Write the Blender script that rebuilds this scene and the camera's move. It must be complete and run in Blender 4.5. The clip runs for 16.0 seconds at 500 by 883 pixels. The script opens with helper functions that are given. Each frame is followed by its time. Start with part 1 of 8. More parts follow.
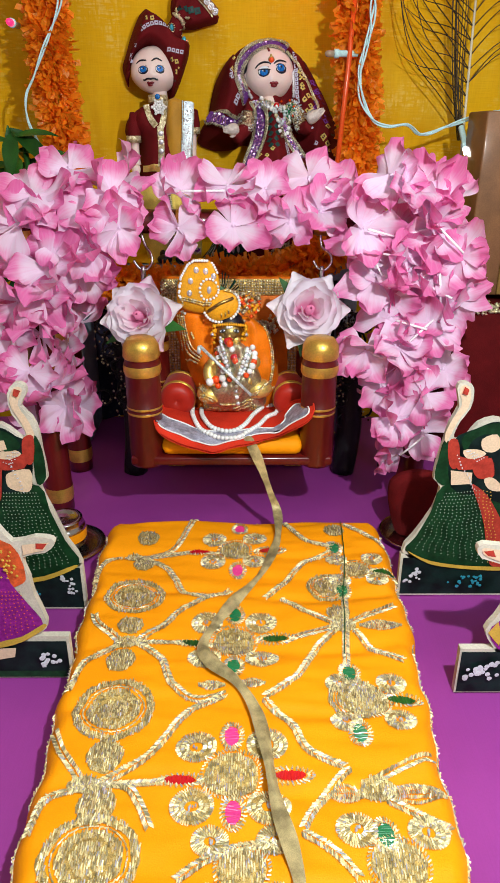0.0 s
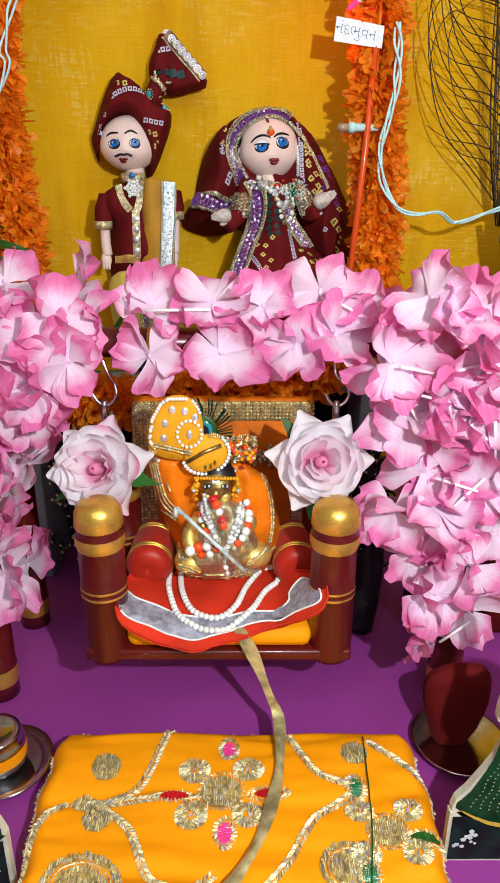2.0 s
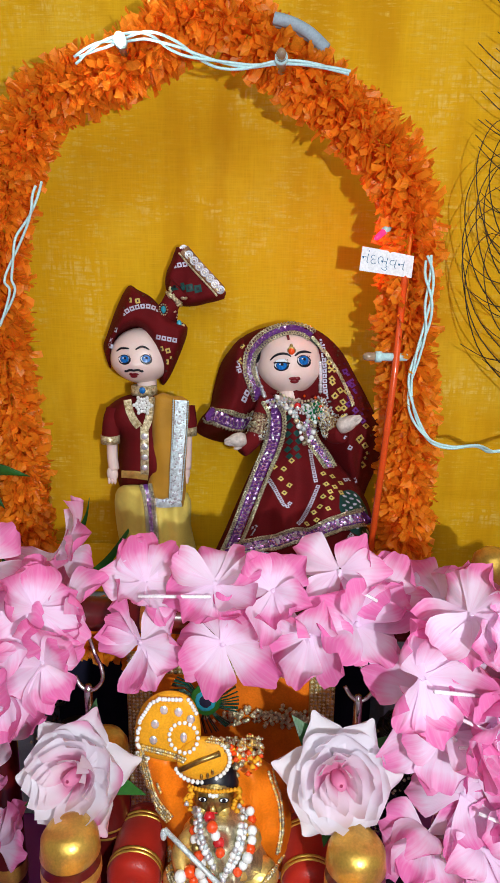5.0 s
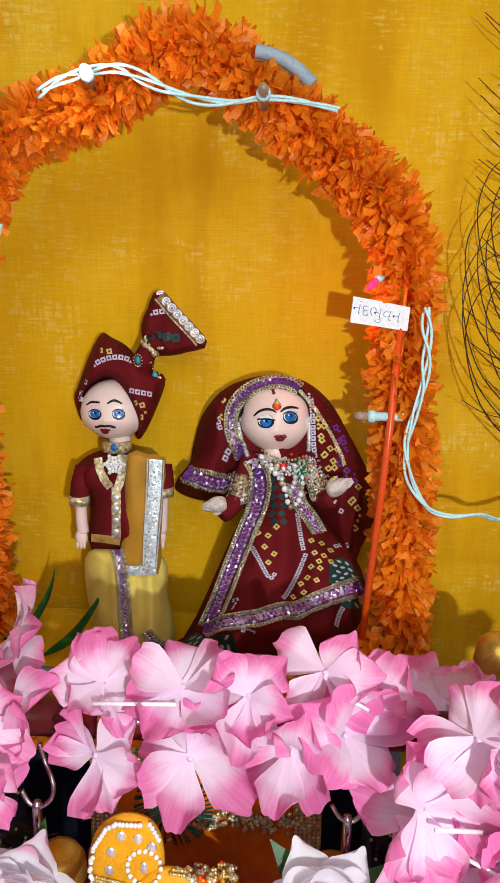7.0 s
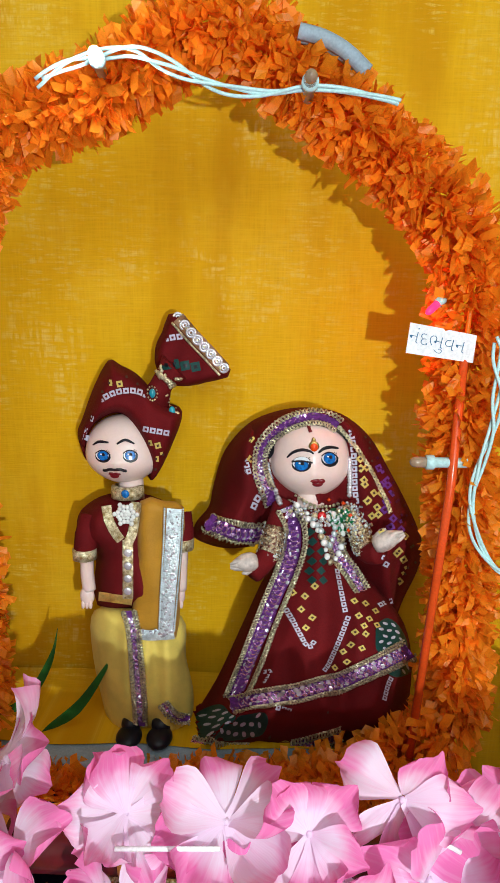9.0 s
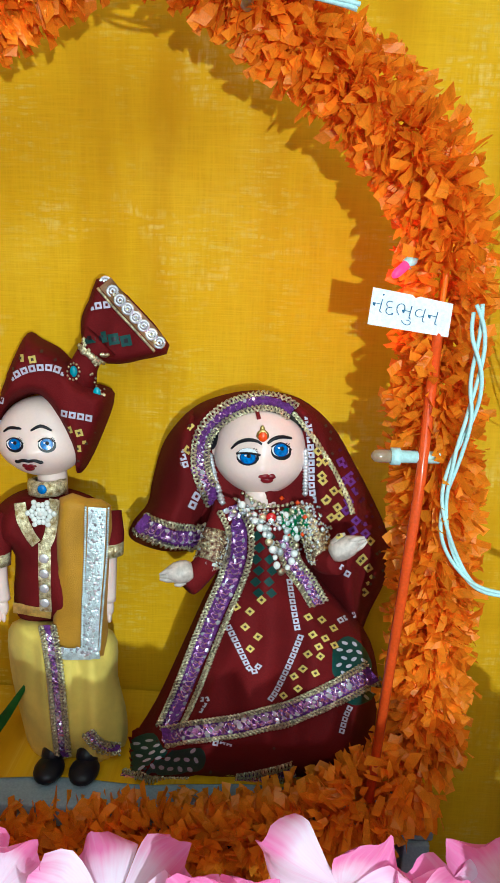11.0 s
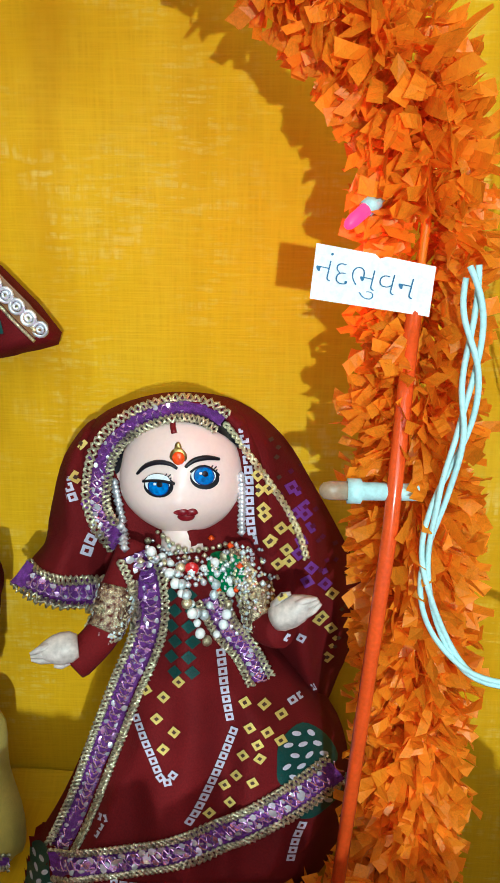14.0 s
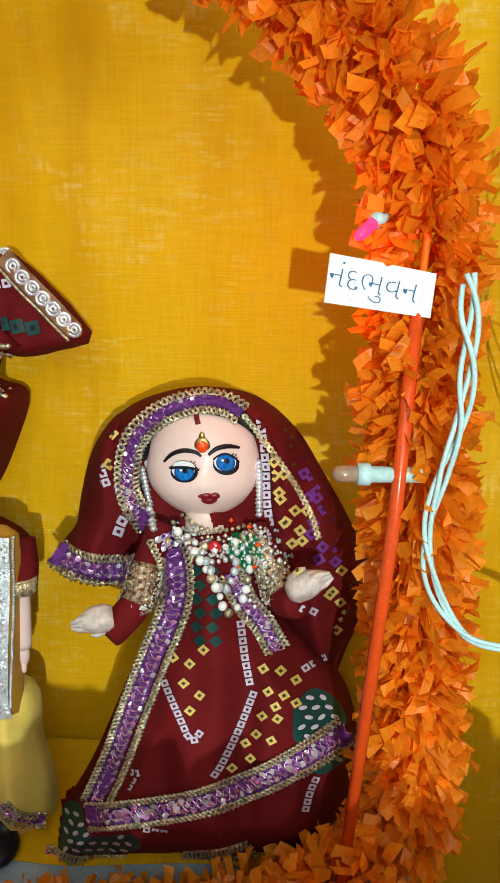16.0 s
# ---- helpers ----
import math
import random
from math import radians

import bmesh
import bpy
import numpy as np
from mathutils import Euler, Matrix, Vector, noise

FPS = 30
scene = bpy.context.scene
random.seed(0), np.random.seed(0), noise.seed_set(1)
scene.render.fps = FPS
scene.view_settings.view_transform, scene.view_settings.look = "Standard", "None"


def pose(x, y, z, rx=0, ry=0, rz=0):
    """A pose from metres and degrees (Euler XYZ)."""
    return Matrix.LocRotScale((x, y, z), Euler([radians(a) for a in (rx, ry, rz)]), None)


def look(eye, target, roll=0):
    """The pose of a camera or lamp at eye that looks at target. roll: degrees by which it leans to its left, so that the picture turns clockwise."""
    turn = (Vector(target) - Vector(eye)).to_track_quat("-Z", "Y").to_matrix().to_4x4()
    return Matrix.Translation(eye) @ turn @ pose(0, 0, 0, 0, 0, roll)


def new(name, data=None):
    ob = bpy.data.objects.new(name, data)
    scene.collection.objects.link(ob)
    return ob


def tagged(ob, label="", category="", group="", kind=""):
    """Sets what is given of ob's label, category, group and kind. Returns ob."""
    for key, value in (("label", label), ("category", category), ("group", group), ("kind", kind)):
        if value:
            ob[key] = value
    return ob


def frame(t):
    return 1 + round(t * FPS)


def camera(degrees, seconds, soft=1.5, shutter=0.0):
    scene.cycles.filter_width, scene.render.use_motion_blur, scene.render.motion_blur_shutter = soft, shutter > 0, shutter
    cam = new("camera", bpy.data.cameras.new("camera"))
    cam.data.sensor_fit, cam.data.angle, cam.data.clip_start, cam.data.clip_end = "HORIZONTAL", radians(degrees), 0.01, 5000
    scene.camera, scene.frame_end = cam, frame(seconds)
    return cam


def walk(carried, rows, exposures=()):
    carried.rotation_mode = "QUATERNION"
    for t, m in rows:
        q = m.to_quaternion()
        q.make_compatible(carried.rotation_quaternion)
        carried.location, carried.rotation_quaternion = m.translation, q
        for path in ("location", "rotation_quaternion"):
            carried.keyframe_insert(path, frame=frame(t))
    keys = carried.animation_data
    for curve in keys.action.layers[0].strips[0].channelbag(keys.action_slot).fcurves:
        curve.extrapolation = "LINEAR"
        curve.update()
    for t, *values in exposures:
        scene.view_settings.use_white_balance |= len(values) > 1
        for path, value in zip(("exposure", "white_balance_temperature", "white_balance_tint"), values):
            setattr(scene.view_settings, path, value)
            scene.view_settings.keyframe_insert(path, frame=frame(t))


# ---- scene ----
cam = camera(40.000, 16.0)
PATH = [
    (0.0, 0.00350, -0.51015, 0.28454, 65.643, -0.144, -0.305),
    (0.5, 0.00370, -0.48543, 0.29240, 67.170, -0.307, -0.322),
    (1.0, -0.00065, -0.44814, 0.29622, 67.933, -0.340, -0.398),
    (1.5, 0.00375, -0.40726, 0.30970, 67.912, -0.255, -0.328),
    (2.0, 0.00755, -0.36949, 0.31460, 68.460, -0.243, -0.342),
    (2.5, 0.00828, -0.34371, 0.32596, 69.283, -0.344, -0.306),
    (3.0, 0.00836, -0.32457, 0.34238, 70.220, -0.321, 0.374),
    (3.5, 0.00096, -0.30797, 0.35528, 70.673, -0.376, 1.179),
    (4.0, 0.00644, -0.29913, 0.37356, 72.276, -0.382, 2.654),
    (6.5, 0.02467, -0.26915, 0.39917, 77.787, -1.071, 2.413),
    (7.0, 0.02541, -0.24953, 0.40546, 77.588, -1.007, 2.507),
    (7.5, 0.00890, -0.23045, 0.41742, 77.340, -0.693, 2.397),
    (8.0, -0.00342, -0.21867, 0.41912, 77.486, -0.575, 2.151),
    (10.5, 0.01529, -0.14961, 0.40925, 77.229, -1.483, 1.063),
    (11.0, 0.02349, -0.13934, 0.40596, 76.490, -1.577, 1.173),
    (11.5, 0.03685, -0.12633, 0.40106, 76.179, -1.453, 1.535),
    (12.0, 0.03697, -0.11298, 0.39973, 76.087, -1.401, 1.376),
    (12.5, 0.03843, -0.10065, 0.40410, 76.320, -1.434, 1.189),
    (13.0, 0.04107, -0.08448, 0.40485, 76.296, -1.368, 1.271),
    (13.5, 0.04777, -0.06937, 0.40011, 75.974, -1.152, 1.478),
    (14.0, 0.05178, -0.05672, 0.39835, 75.424, -0.944, 1.482),
    (14.5, 0.05609, -0.04622, 0.39844, 75.017, -0.674, 1.385),
    (15.0, 0.05529, -0.04047, 0.39800, 74.942, -0.631, 1.149),
    (15.5, 0.05750, -0.04593, 0.40115, 74.681, -0.505, 1.541),
    (16.0, 0.04599, -0.07803, 0.40177, 75.040, -0.726, 1.353),
]
# white balance cooled slightly, partly in place of blinking blue bulb's light, greener up close
COOL = (0.5, 1.0, 2.5, 6.5, 7.5, 10.5, 11.0, 12.5, 13.0, 14.0, 15.0)
STOPS = ((0.0, -0.36), (1.0, -0.24), (2.2, -0.20), (3.0, -0.30), (4.0, -0.34), (8.0, -0.25), (10.5, -0.06), (12.5, 0.0), (13.3, 0.12), (14.2, 0.0), (14.9, -0.05), (15.5, -0.32), (16.0, -0.08))
times = [t for t, *_ in PATH]
TINT_TIMES, TINTS = (0.0, 1.0, 2.2, 3.2, 8.2, 10.3, 14.0, 16.0), (13.0, 10.5, 10.5, 13.0, 13.0, -6.0, -6.0, 2.0)
stops = np.interp(times, [t for t, _ in STOPS], [v for _, v in STOPS])
walk(cam, [(t, pose(*place)) for t, *place in PATH], exposures=[(t, float(v), 5700.0 if t in COOL else 6500.0, float(np.interp(t, TINT_TIMES, TINTS))) for t, v in zip(times, stops)])

# ---- light: the room's tube lamp high on the side and the small lamp held beside the viewer ----
world = bpy.data.worlds.new("room_air")
scene.world = world
world.use_nodes = True
world.node_tree.nodes["Background"].inputs[0].default_value = (1.0, 0.98, 0.94, 1)
world.node_tree.nodes["Background"].inputs[1].default_value = 0.25


def lamp(name, kind, place, target, power, size, colour=(1, 1, 1)):
    data = bpy.data.lights.new(name, kind)
    data.energy, data.color = power, colour
    if kind == "AREA":
        data.size = size
    else:
        data.shadow_soft_size = size
    ob = new(name, data)
    ob.matrix_world = look(place, target)
    return ob


lamp("tube_light", "AREA", (0.22, -1.25, 1.42), (0, 0.1, 0.25), 22, 1.7, (0.93, 1, 0.98))
lamp("phone_light", "POINT", (0.120, -0.42, 0.385), (0, 0, 0), 9.8, 0.005, (0.94, 1, 0.99))


# ---- materials ----
def material(name, colour, rough=0.6, metal=0.0, vary=0.12, scale=60.0, grain=0.1, grain_scale=900.0, bump=0.0, sheen=0.0,
             coat=0.0, emit=0.0, second=None, see=0.0, stretch=(1, 1, 1), each=0.0, sub=0.0, spec=0.3, thin=0.0):
    """A surface with two scales of variation: broad stains and fine grain, both with relief."""
    m = bpy.data.materials.new(name)
    m.use_nodes = True
    t = m.node_tree
    n, links = t.nodes, t.links
    b = n["Principled BSDF"]
    co = n.new("ShaderNodeTexCoord")
    mp = n.new("ShaderNodeMapping")
    mp.inputs["Scale"].default_value = stretch
    links.new(co.outputs["Object"], mp.inputs[0])
    broad, fine = n.new("ShaderNodeTexNoise"), n.new("ShaderNodeTexNoise")
    broad.inputs["Scale"].default_value, fine.inputs["Scale"].default_value = scale, grain_scale
    broad.inputs["Detail"].default_value = 4
    links.new(mp.outputs[0], broad.inputs["Vector"])
    links.new(mp.outputs[0], fine.inputs["Vector"])
    mix = n.new("ShaderNodeMix")
    mix.data_type = "RGBA"
    dark = second or tuple(c * (1 - 2 * vary) for c in colour)
    mix.inputs["A"].default_value, mix.inputs["B"].default_value = (*dark, 1), (*colour, 1)
    ramp = n.new("ShaderNodeMapRange")
    ramp.inputs["From Min"].default_value, ramp.inputs["From Max"].default_value = 0.35, 0.65
    links.new(broad.outputs["Fac"], ramp.inputs["Value"])
    links.new(ramp.outputs[0], mix.inputs["Factor"])
    hsv = n.new("ShaderNodeHueSaturation")
    val = n.new("ShaderNodeMapRange")
    val.inputs["To Min"].default_value, val.inputs["To Max"].default_value = 1 - grain, 1 + grain
    val.inputs["From Min"].default_value, val.inputs["From Max"].default_value = 0.3, 0.7
    links.new(fine.outputs["Fac"], val.inputs["Value"])
    links.new(mix.outputs["Result"], hsv.inputs["Color"])
    last = val.outputs[0]
    if each:
        info, spread, times = n.new("ShaderNodeObjectInfo"), n.new("ShaderNodeMapRange"), n.new("ShaderNodeMath")
        island, add = n.new("ShaderNodeNewGeometry"), n.new("ShaderNodeMath")
        add.operation = "ADD"
        links.new(info.outputs["Random"], add.inputs[0])
        links.new(island.outputs["Random Per Island"], add.inputs[1])
        wrap = n.new("ShaderNodeMath")
        wrap.operation = "FRACT"
        links.new(add.outputs[0], wrap.inputs[0])
        spread.inputs["To Min"].default_value, spread.inputs["To Max"].default_value = 1 - each, 1 + each
        links.new(wrap.outputs[0], spread.inputs["Value"])
        times.operation = "MULTIPLY"
        links.new(last, times.inputs[0])
        links.new(spread.outputs[0], times.inputs[1])
        last = times.outputs[0]
    links.new(last, hsv.inputs["Value"])
    links.new(hsv.outputs[0], b.inputs["Base Color"])
    b.inputs["Roughness"].default_value, b.inputs["Metallic"].default_value = rough, metal
    if bump:
        bp = n.new("ShaderNodeBump")
        bp.inputs["Strength"].default_value, bp.inputs["Distance"].default_value = bump, 0.0006
        links.new(fine.outputs["Fac"], bp.inputs["Height"])
        links.new(bp.outputs[0], b.inputs["Normal"])
    b.inputs["Specular IOR Level"].default_value = spec
    if thin:
        # thin stuff that lets light through
        tr, both = n.new("ShaderNodeBsdfTranslucent"), n.new("ShaderNodeMixShader")
        both.inputs[0].default_value = thin
        links.new(hsv.outputs[0], tr.inputs[0])
        links.new(b.outputs[0], both.inputs[1])
        links.new(tr.outputs[0], both.inputs[2])
        links.new(both.outputs[0], n["Material Output"].inputs["Surface"])
    b.inputs["Sheen Weight"].default_value = sheen
    b.inputs["Coat Weight"].default_value = coat
    b.inputs["Coat Roughness"].default_value = 0.15
    if sub:
        b.inputs["Subsurface Weight"].default_value = sub
        b.inputs["Subsurface Radius"].default_value = (0.004, 0.002, 0.001)
    if see:
        b.inputs["Transmission Weight"].default_value = see
    if emit:
        b.inputs["Emission Color"].default_value = (*colour, 1)
        b.inputs["Emission Strength"].default_value = emit
    return m


def woven(name, colour, second, rough=0.6, sheen=0.0, thread=900.0, slub=0.08, bump=0.15, spec=0.2):
    """Woven cloth: crossing threads, slubs drawn out along both ways, and broad uneven dye."""
    m = material(name, colour, rough, second=second, scale=9.0, grain=0.02, sheen=sheen, spec=spec)
    t = m.node_tree
    n, links = t.nodes, t.links
    b = n["Principled BSDF"]
    co = n.new("ShaderNodeTexCoord")
    heights = []
    for stretch in ((14, 14, thread), (thread, 14, 60)):
        mp, no = n.new("ShaderNodeMapping"), n.new("ShaderNodeTexNoise")
        mp.inputs["Scale"].default_value = stretch
        no.inputs["Scale"].default_value, no.inputs["Detail"].default_value = 1.0, 4.0
        links.new(co.outputs["Object"], mp.inputs[0])
        links.new(mp.outputs[0], no.inputs["Vector"])
        heights.append(no.outputs["Fac"])
    add = n.new("ShaderNodeMath")
    add.operation = "ADD"
    links.new(heights[0], add.inputs[0])
    links.new(heights[1], add.inputs[1])
    span = n.new("ShaderNodeMapRange")
    span.inputs["From Min"].default_value, span.inputs["From Max"].default_value = 0.6, 1.4
    span.inputs["To Min"].default_value, span.inputs["To Max"].default_value = 1 - slub, 1 + slub
    links.new(add.outputs[0], span.inputs["Value"])
    old = b.inputs["Base Color"].links[0].from_socket
    hsv = n.new("ShaderNodeHueSaturation")
    links.new(old, hsv.inputs["Color"])
    links.new(span.outputs[0], hsv.inputs["Value"])
    links.new(hsv.outputs[0], b.inputs["Base Color"])
    bp = n.new("ShaderNodeBump")
    bp.inputs["Strength"].default_value, bp.inputs["Distance"].default_value = bump, 0.0004
    links.new(add.outputs[0], bp.inputs["Height"])
    links.new(bp.outputs[0], b.inputs["Normal"])
    return m


def petal_material(name, inner, outer, start, end, veins=0.12):
    """Dyed cloth petal: pale throat running into a deep rim (u: from throat to rim), with fine veins along it (v: across)."""
    m = material(name, outer, 0.6, grain=0.05, spec=0.15)
    t = m.node_tree
    n, links = t.nodes, t.links
    b = n["Principled BSDF"]
    uv, sep = n.new("ShaderNodeUVMap"), n.new("ShaderNodeSeparateXYZ")
    links.new(uv.outputs[0], sep.inputs[0])
    noise_tex, co = n.new("ShaderNodeTexNoise"), n.new("ShaderNodeTexCoord")
    noise_tex.inputs["Scale"].default_value = 70
    links.new(co.outputs["Object"], noise_tex.inputs["Vector"])
    shift = n.new("ShaderNodeMath")
    shift.operation = "MULTIPLY_ADD"
    shift.inputs[1].default_value = 0.75
    links.new(noise_tex.outputs["Fac"], shift.inputs[0])
    info = n.new("ShaderNodeObjectInfo")
    own = n.new("ShaderNodeMath")
    own.operation = "MULTIPLY_ADD"
    own.inputs[1].default_value = 0.45
    own.inputs[2].default_value = -0.62
    links.new(info.outputs["Random"], own.inputs[0])
    more = n.new("ShaderNodeMath")
    more.operation = "ADD"
    links.new(sep.outputs["X"], more.inputs[0])
    links.new(own.outputs[0], more.inputs[1])
    links.new(more.outputs[0], shift.inputs[2])
    ramp = n.new("ShaderNodeMapRange")
    ramp.interpolation_type = "SMOOTHSTEP"
    ramp.inputs["From Min"].default_value, ramp.inputs["From Max"].default_value = start, end
    links.new(shift.outputs[0], ramp.inputs["Value"])
    mix = n.new("ShaderNodeMix")
    mix.data_type = "RGBA"
    mix.inputs["A"].default_value, mix.inputs["B"].default_value = (*inner, 1), (*outer, 1)
    links.new(mix.outputs["Result"], b.inputs["Base Color"])
    streak, fan, amount = n.new("ShaderNodeTexNoise"), n.new("ShaderNodeMapping"), n.new("ShaderNodeMath")
    fan.inputs["Scale"].default_value = (1.2, 15.0, 1.0)
    links.new(uv.outputs[0], fan.inputs[0])
    links.new(fan.outputs[0], streak.inputs["Vector"])
    streak.inputs["Scale"].default_value, streak.inputs["Detail"].default_value = 1.0, 2.0
    amount.operation = "MULTIPLY_ADD"
    amount.use_clamp = True
    amount.inputs[1].default_value = 0.8 if veins else 0.0
    links.new(streak.outputs["Fac"], amount.inputs[0])
    ease = n.new("ShaderNodeMath")
    ease.operation = "ADD"
    ease.inputs[1].default_value = -0.40 if veins else 0.0
    links.new(ramp.outputs[0], ease.inputs[0])
    links.new(ease.outputs[0], amount.inputs[2])
    links.new(amount.outputs[0], mix.inputs["Factor"])
    wave = n.new("ShaderNodeTexWave")
    wave.bands_direction = "Y"
    wave.inputs["Scale"].default_value, wave.inputs["Distortion"].default_value = 9.0, 3.0
    links.new(uv.outputs[0], wave.inputs["Vector"])
    bp = n.new("ShaderNodeBump")
    bp.inputs["Strength"].default_value, bp.inputs["Distance"].default_value = veins, 0.0005
    links.new(wave.outputs["Fac"], bp.inputs["Height"])
    links.new(bp.outputs[0], b.inputs["Normal"])
    # thin cloth lets a little light through
    tr, add = n.new("ShaderNodeBsdfTranslucent"), n.new("ShaderNodeMixShader")
    add.inputs[0].default_value = 0.4
    links.new(mix.outputs["Result"], tr.inputs[0])
    out = n["Material Output"]
    links.new(b.outputs[0], add.inputs[1])
    links.new(tr.outputs[0], add.inputs[2])
    links.new(add.outputs[0], out.inputs["Surface"])
    return m


def backdrop_material():
    """Coarse mustard cloth: pale drawn-out slubs, faint thread grain and uneven upright dye stains."""
    m = bpy.data.materials.new("mustard_cloth")
    m.use_nodes = True
    t = m.node_tree
    n, links = t.nodes, t.links
    b = n["Principled BSDF"]
    b.inputs["Roughness"].default_value, b.inputs["Specular IOR Level"].default_value = 0.7, 0.08
    co = n.new("ShaderNodeTexCoord")

    def tex(stretch, low, high, detail=4.0, rough=0.55):
        mp, no, span = n.new("ShaderNodeMapping"), n.new("ShaderNodeTexNoise"), n.new("ShaderNodeMapRange")
        mp.inputs["Scale"].default_value = stretch
        no.inputs["Scale"].default_value, no.inputs["Detail"].default_value, no.inputs["Roughness"].default_value = 1.0, detail, rough
        links.new(co.outputs["Object"], mp.inputs[0])
        links.new(mp.outputs[0], no.inputs["Vector"])
        span.inputs["From Min"].default_value, span.inputs["From Max"].default_value = low, high
        links.new(no.outputs["Fac"], span.inputs["Value"])
        return span.outputs[0]

    def mixed(a, c, factor):
        mix = n.new("ShaderNodeMix")
        mix.data_type = "RGBA"
        for socket, value in (("A", a), ("B", c)):
            if isinstance(value, tuple):
                mix.inputs[socket].default_value = (*value, 1)
            else:
                links.new(value, mix.inputs[socket])
        links.new(factor, mix.inputs["Factor"])
        return mix.outputs["Result"]

    def product(a, c):
        mul = n.new("ShaderNodeMath")
        mul.operation = "MULTIPLY"
        links.new(a, mul.inputs[0])
        if isinstance(c, float):
            mul.inputs[1].default_value = c
        else:
            links.new(c, mul.inputs[1])
        return mul.outputs[0]

    stain = mixed((0.70, 0.385, 0.0042), (0.58, 0.285, 0.002), tex((26, 1, 4.5), 0.46, 0.64))
    stain = mixed(stain, (0.76, 0.475, 0.022), product(tex((11, 1, 8), 0.50, 0.66, 5.0, 0.6), 0.6))
    patches = product(tex((16, 1, 17), 0.53, 0.62, 3.0), product(tex((330, 1, 90), 0.42, 0.60, 2.0), tex((70, 1, 420), 0.42, 0.60, 2.0)))
    stain = mixed(stain, (0.80, 0.60, 0.16), product(patches, 0.5))
    slubs = product(product(tex((95, 1, 480), 0.50, 0.64, 3.0), tex((22, 1, 20), 0.45, 0.62)), 0.9)
    slubs = product(slubs, tex((520, 1, 120), 0.34, 0.56, 2.0))
    threads = tex((900, 1, 60), 0.25, 0.75)
    cloth = mixed(stain, (0.72, 0.47, 0.06), slubs)
    rows = tex((60, 1, 1500), 0.3, 0.7)
    grain = mixed(cloth, (0.48, 0.24, 0.002), product(product(rows, threads), 0.55))
    links.new(grain, b.inputs["Base Color"])
    bp = n.new("ShaderNodeBump")
    bp.inputs["Strength"].default_value, bp.inputs["Distance"].default_value = 0.2, 0.0004
    links.new(rows, bp.inputs["Height"])
    links.new(bp.outputs[0], b.inputs["Normal"])
    return m


YELLOW_WALL = backdrop_material()
PURPLE = woven("purple_cloth", (0.31, 0.046, 0.29), (0.255, 0.036, 0.245), rough=0.42, slub=0.05, bump=0.1, thread=2200, spec=0.35)
CREAM_WALL = material("wall_paint", (0.72, 0.66, 0.56), 0.8, scale=3, vary=0.05)
SHELF_PAINT = material("grey_board", (0.30, 0.38, 0.44), 0.55, scale=40, bump=0.2)
NAVY = material("dark_navy", (0.012, 0.012, 0.035), 0.8, bump=0.4)
MAROON = material("maroon_fabric", (0.128, 0.006, 0.008), 0.8, scale=45, grain=0.14, grain_scale=1800, bump=0.4, spec=0.12)
MAROON_PURPLE = material("plum_fabric", (0.10, 0.008, 0.05), 0.75, scale=45, grain=0.12, grain_scale=1800, bump=0.35, spec=0.12)
MUSTARD = material("mustard_sash", (0.50, 0.24, 0.015), 0.6, grain=0.15, grain_scale=2200, bump=0.4, sheen=0.05)
DHOTI = material("yellow_net", (0.84, 0.64, 0.13), 0.6, grain=0.14, grain_scale=2500, bump=0.4, sheen=0.05)
SKIN = material("doll_plastic", (0.80, 0.61, 0.56), 0.36, vary=0.03, grain=0.02, scale=90, coat=0.06, sub=0.15)
HAND_PLASTIC = material("pale_hand_plastic", (0.66, 0.57, 0.52), 0.4, vary=0.22, scale=260, grain=0.05)
EYE_WHITE = material("eye_white", (0.75, 0.80, 0.84), 0.3, vary=0.02)
EYE_BLUE = material("eye_blue", (0.01, 0.19, 0.62), 0.25, vary=0.25, scale=700, coat=0.5)
EYE_RIM = material("eye_dark_blue", (0.004, 0.04, 0.22), 0.3, vary=0.2, scale=500)
BLACK = material("black_paint", (0.008, 0.007, 0.012), 0.4, vary=0.1)
LIP = material("lip_red", (0.17, 0.004, 0.010), 0.35, coat=0.1)
BINDI = material("orange_gem", (0.85, 0.07, 0.005), 0.12, coat=1.0)
GOLD = material("gold_thread", (0.90, 0.82, 0.54), 0.34, metal=0.85, vary=0.2, scale=500, grain=0.25, grain_scale=2600, bump=0.6, each=0.35)
SILVER_GILT = material("silver_gilt_cord", (0.84, 0.78, 0.54), 0.28, metal=0.85, vary=0.35, scale=900, grain=0.3, grain_scale=2600, bump=0.6)
GOLD_PAINT = material("gold_paint", (0.78, 0.48, 0.09), 0.32, metal=0.75, vary=0.12, scale=120, bump=0.15)
SILVER = material("silver_foil", (0.78, 0.90, 0.93), 0.30, metal=0.45, vary=0.2, scale=300, grain=0.2, grain_scale=1500, bump=0.7)
FOIL = material("gilt_foil", (0.82, 0.74, 0.50), 0.28, metal=0.5, second=(0.30, 0.21, 0.08), scale=420, grain=0.3, grain_scale=1600, bump=0.8)
SEQUIN = material("mirror_sequin", (0.90, 0.92, 0.98), 0.20, metal=0.65, each=0.2)
LILAC = material("purple_trim", (0.17, 0.035, 0.26), 0.4, metal=0.2, vary=0.25, scale=700, grain=0.35, grain_scale=3000, bump=0.8)
LILAC_GEM = material("pink_sequin", (0.78, 0.50, 0.88), 0.16, metal=0.8, each=0.4)
DOT_YELLOW = material("tie_dye_yellow", (0.66, 0.50, 0.13), 0.7)
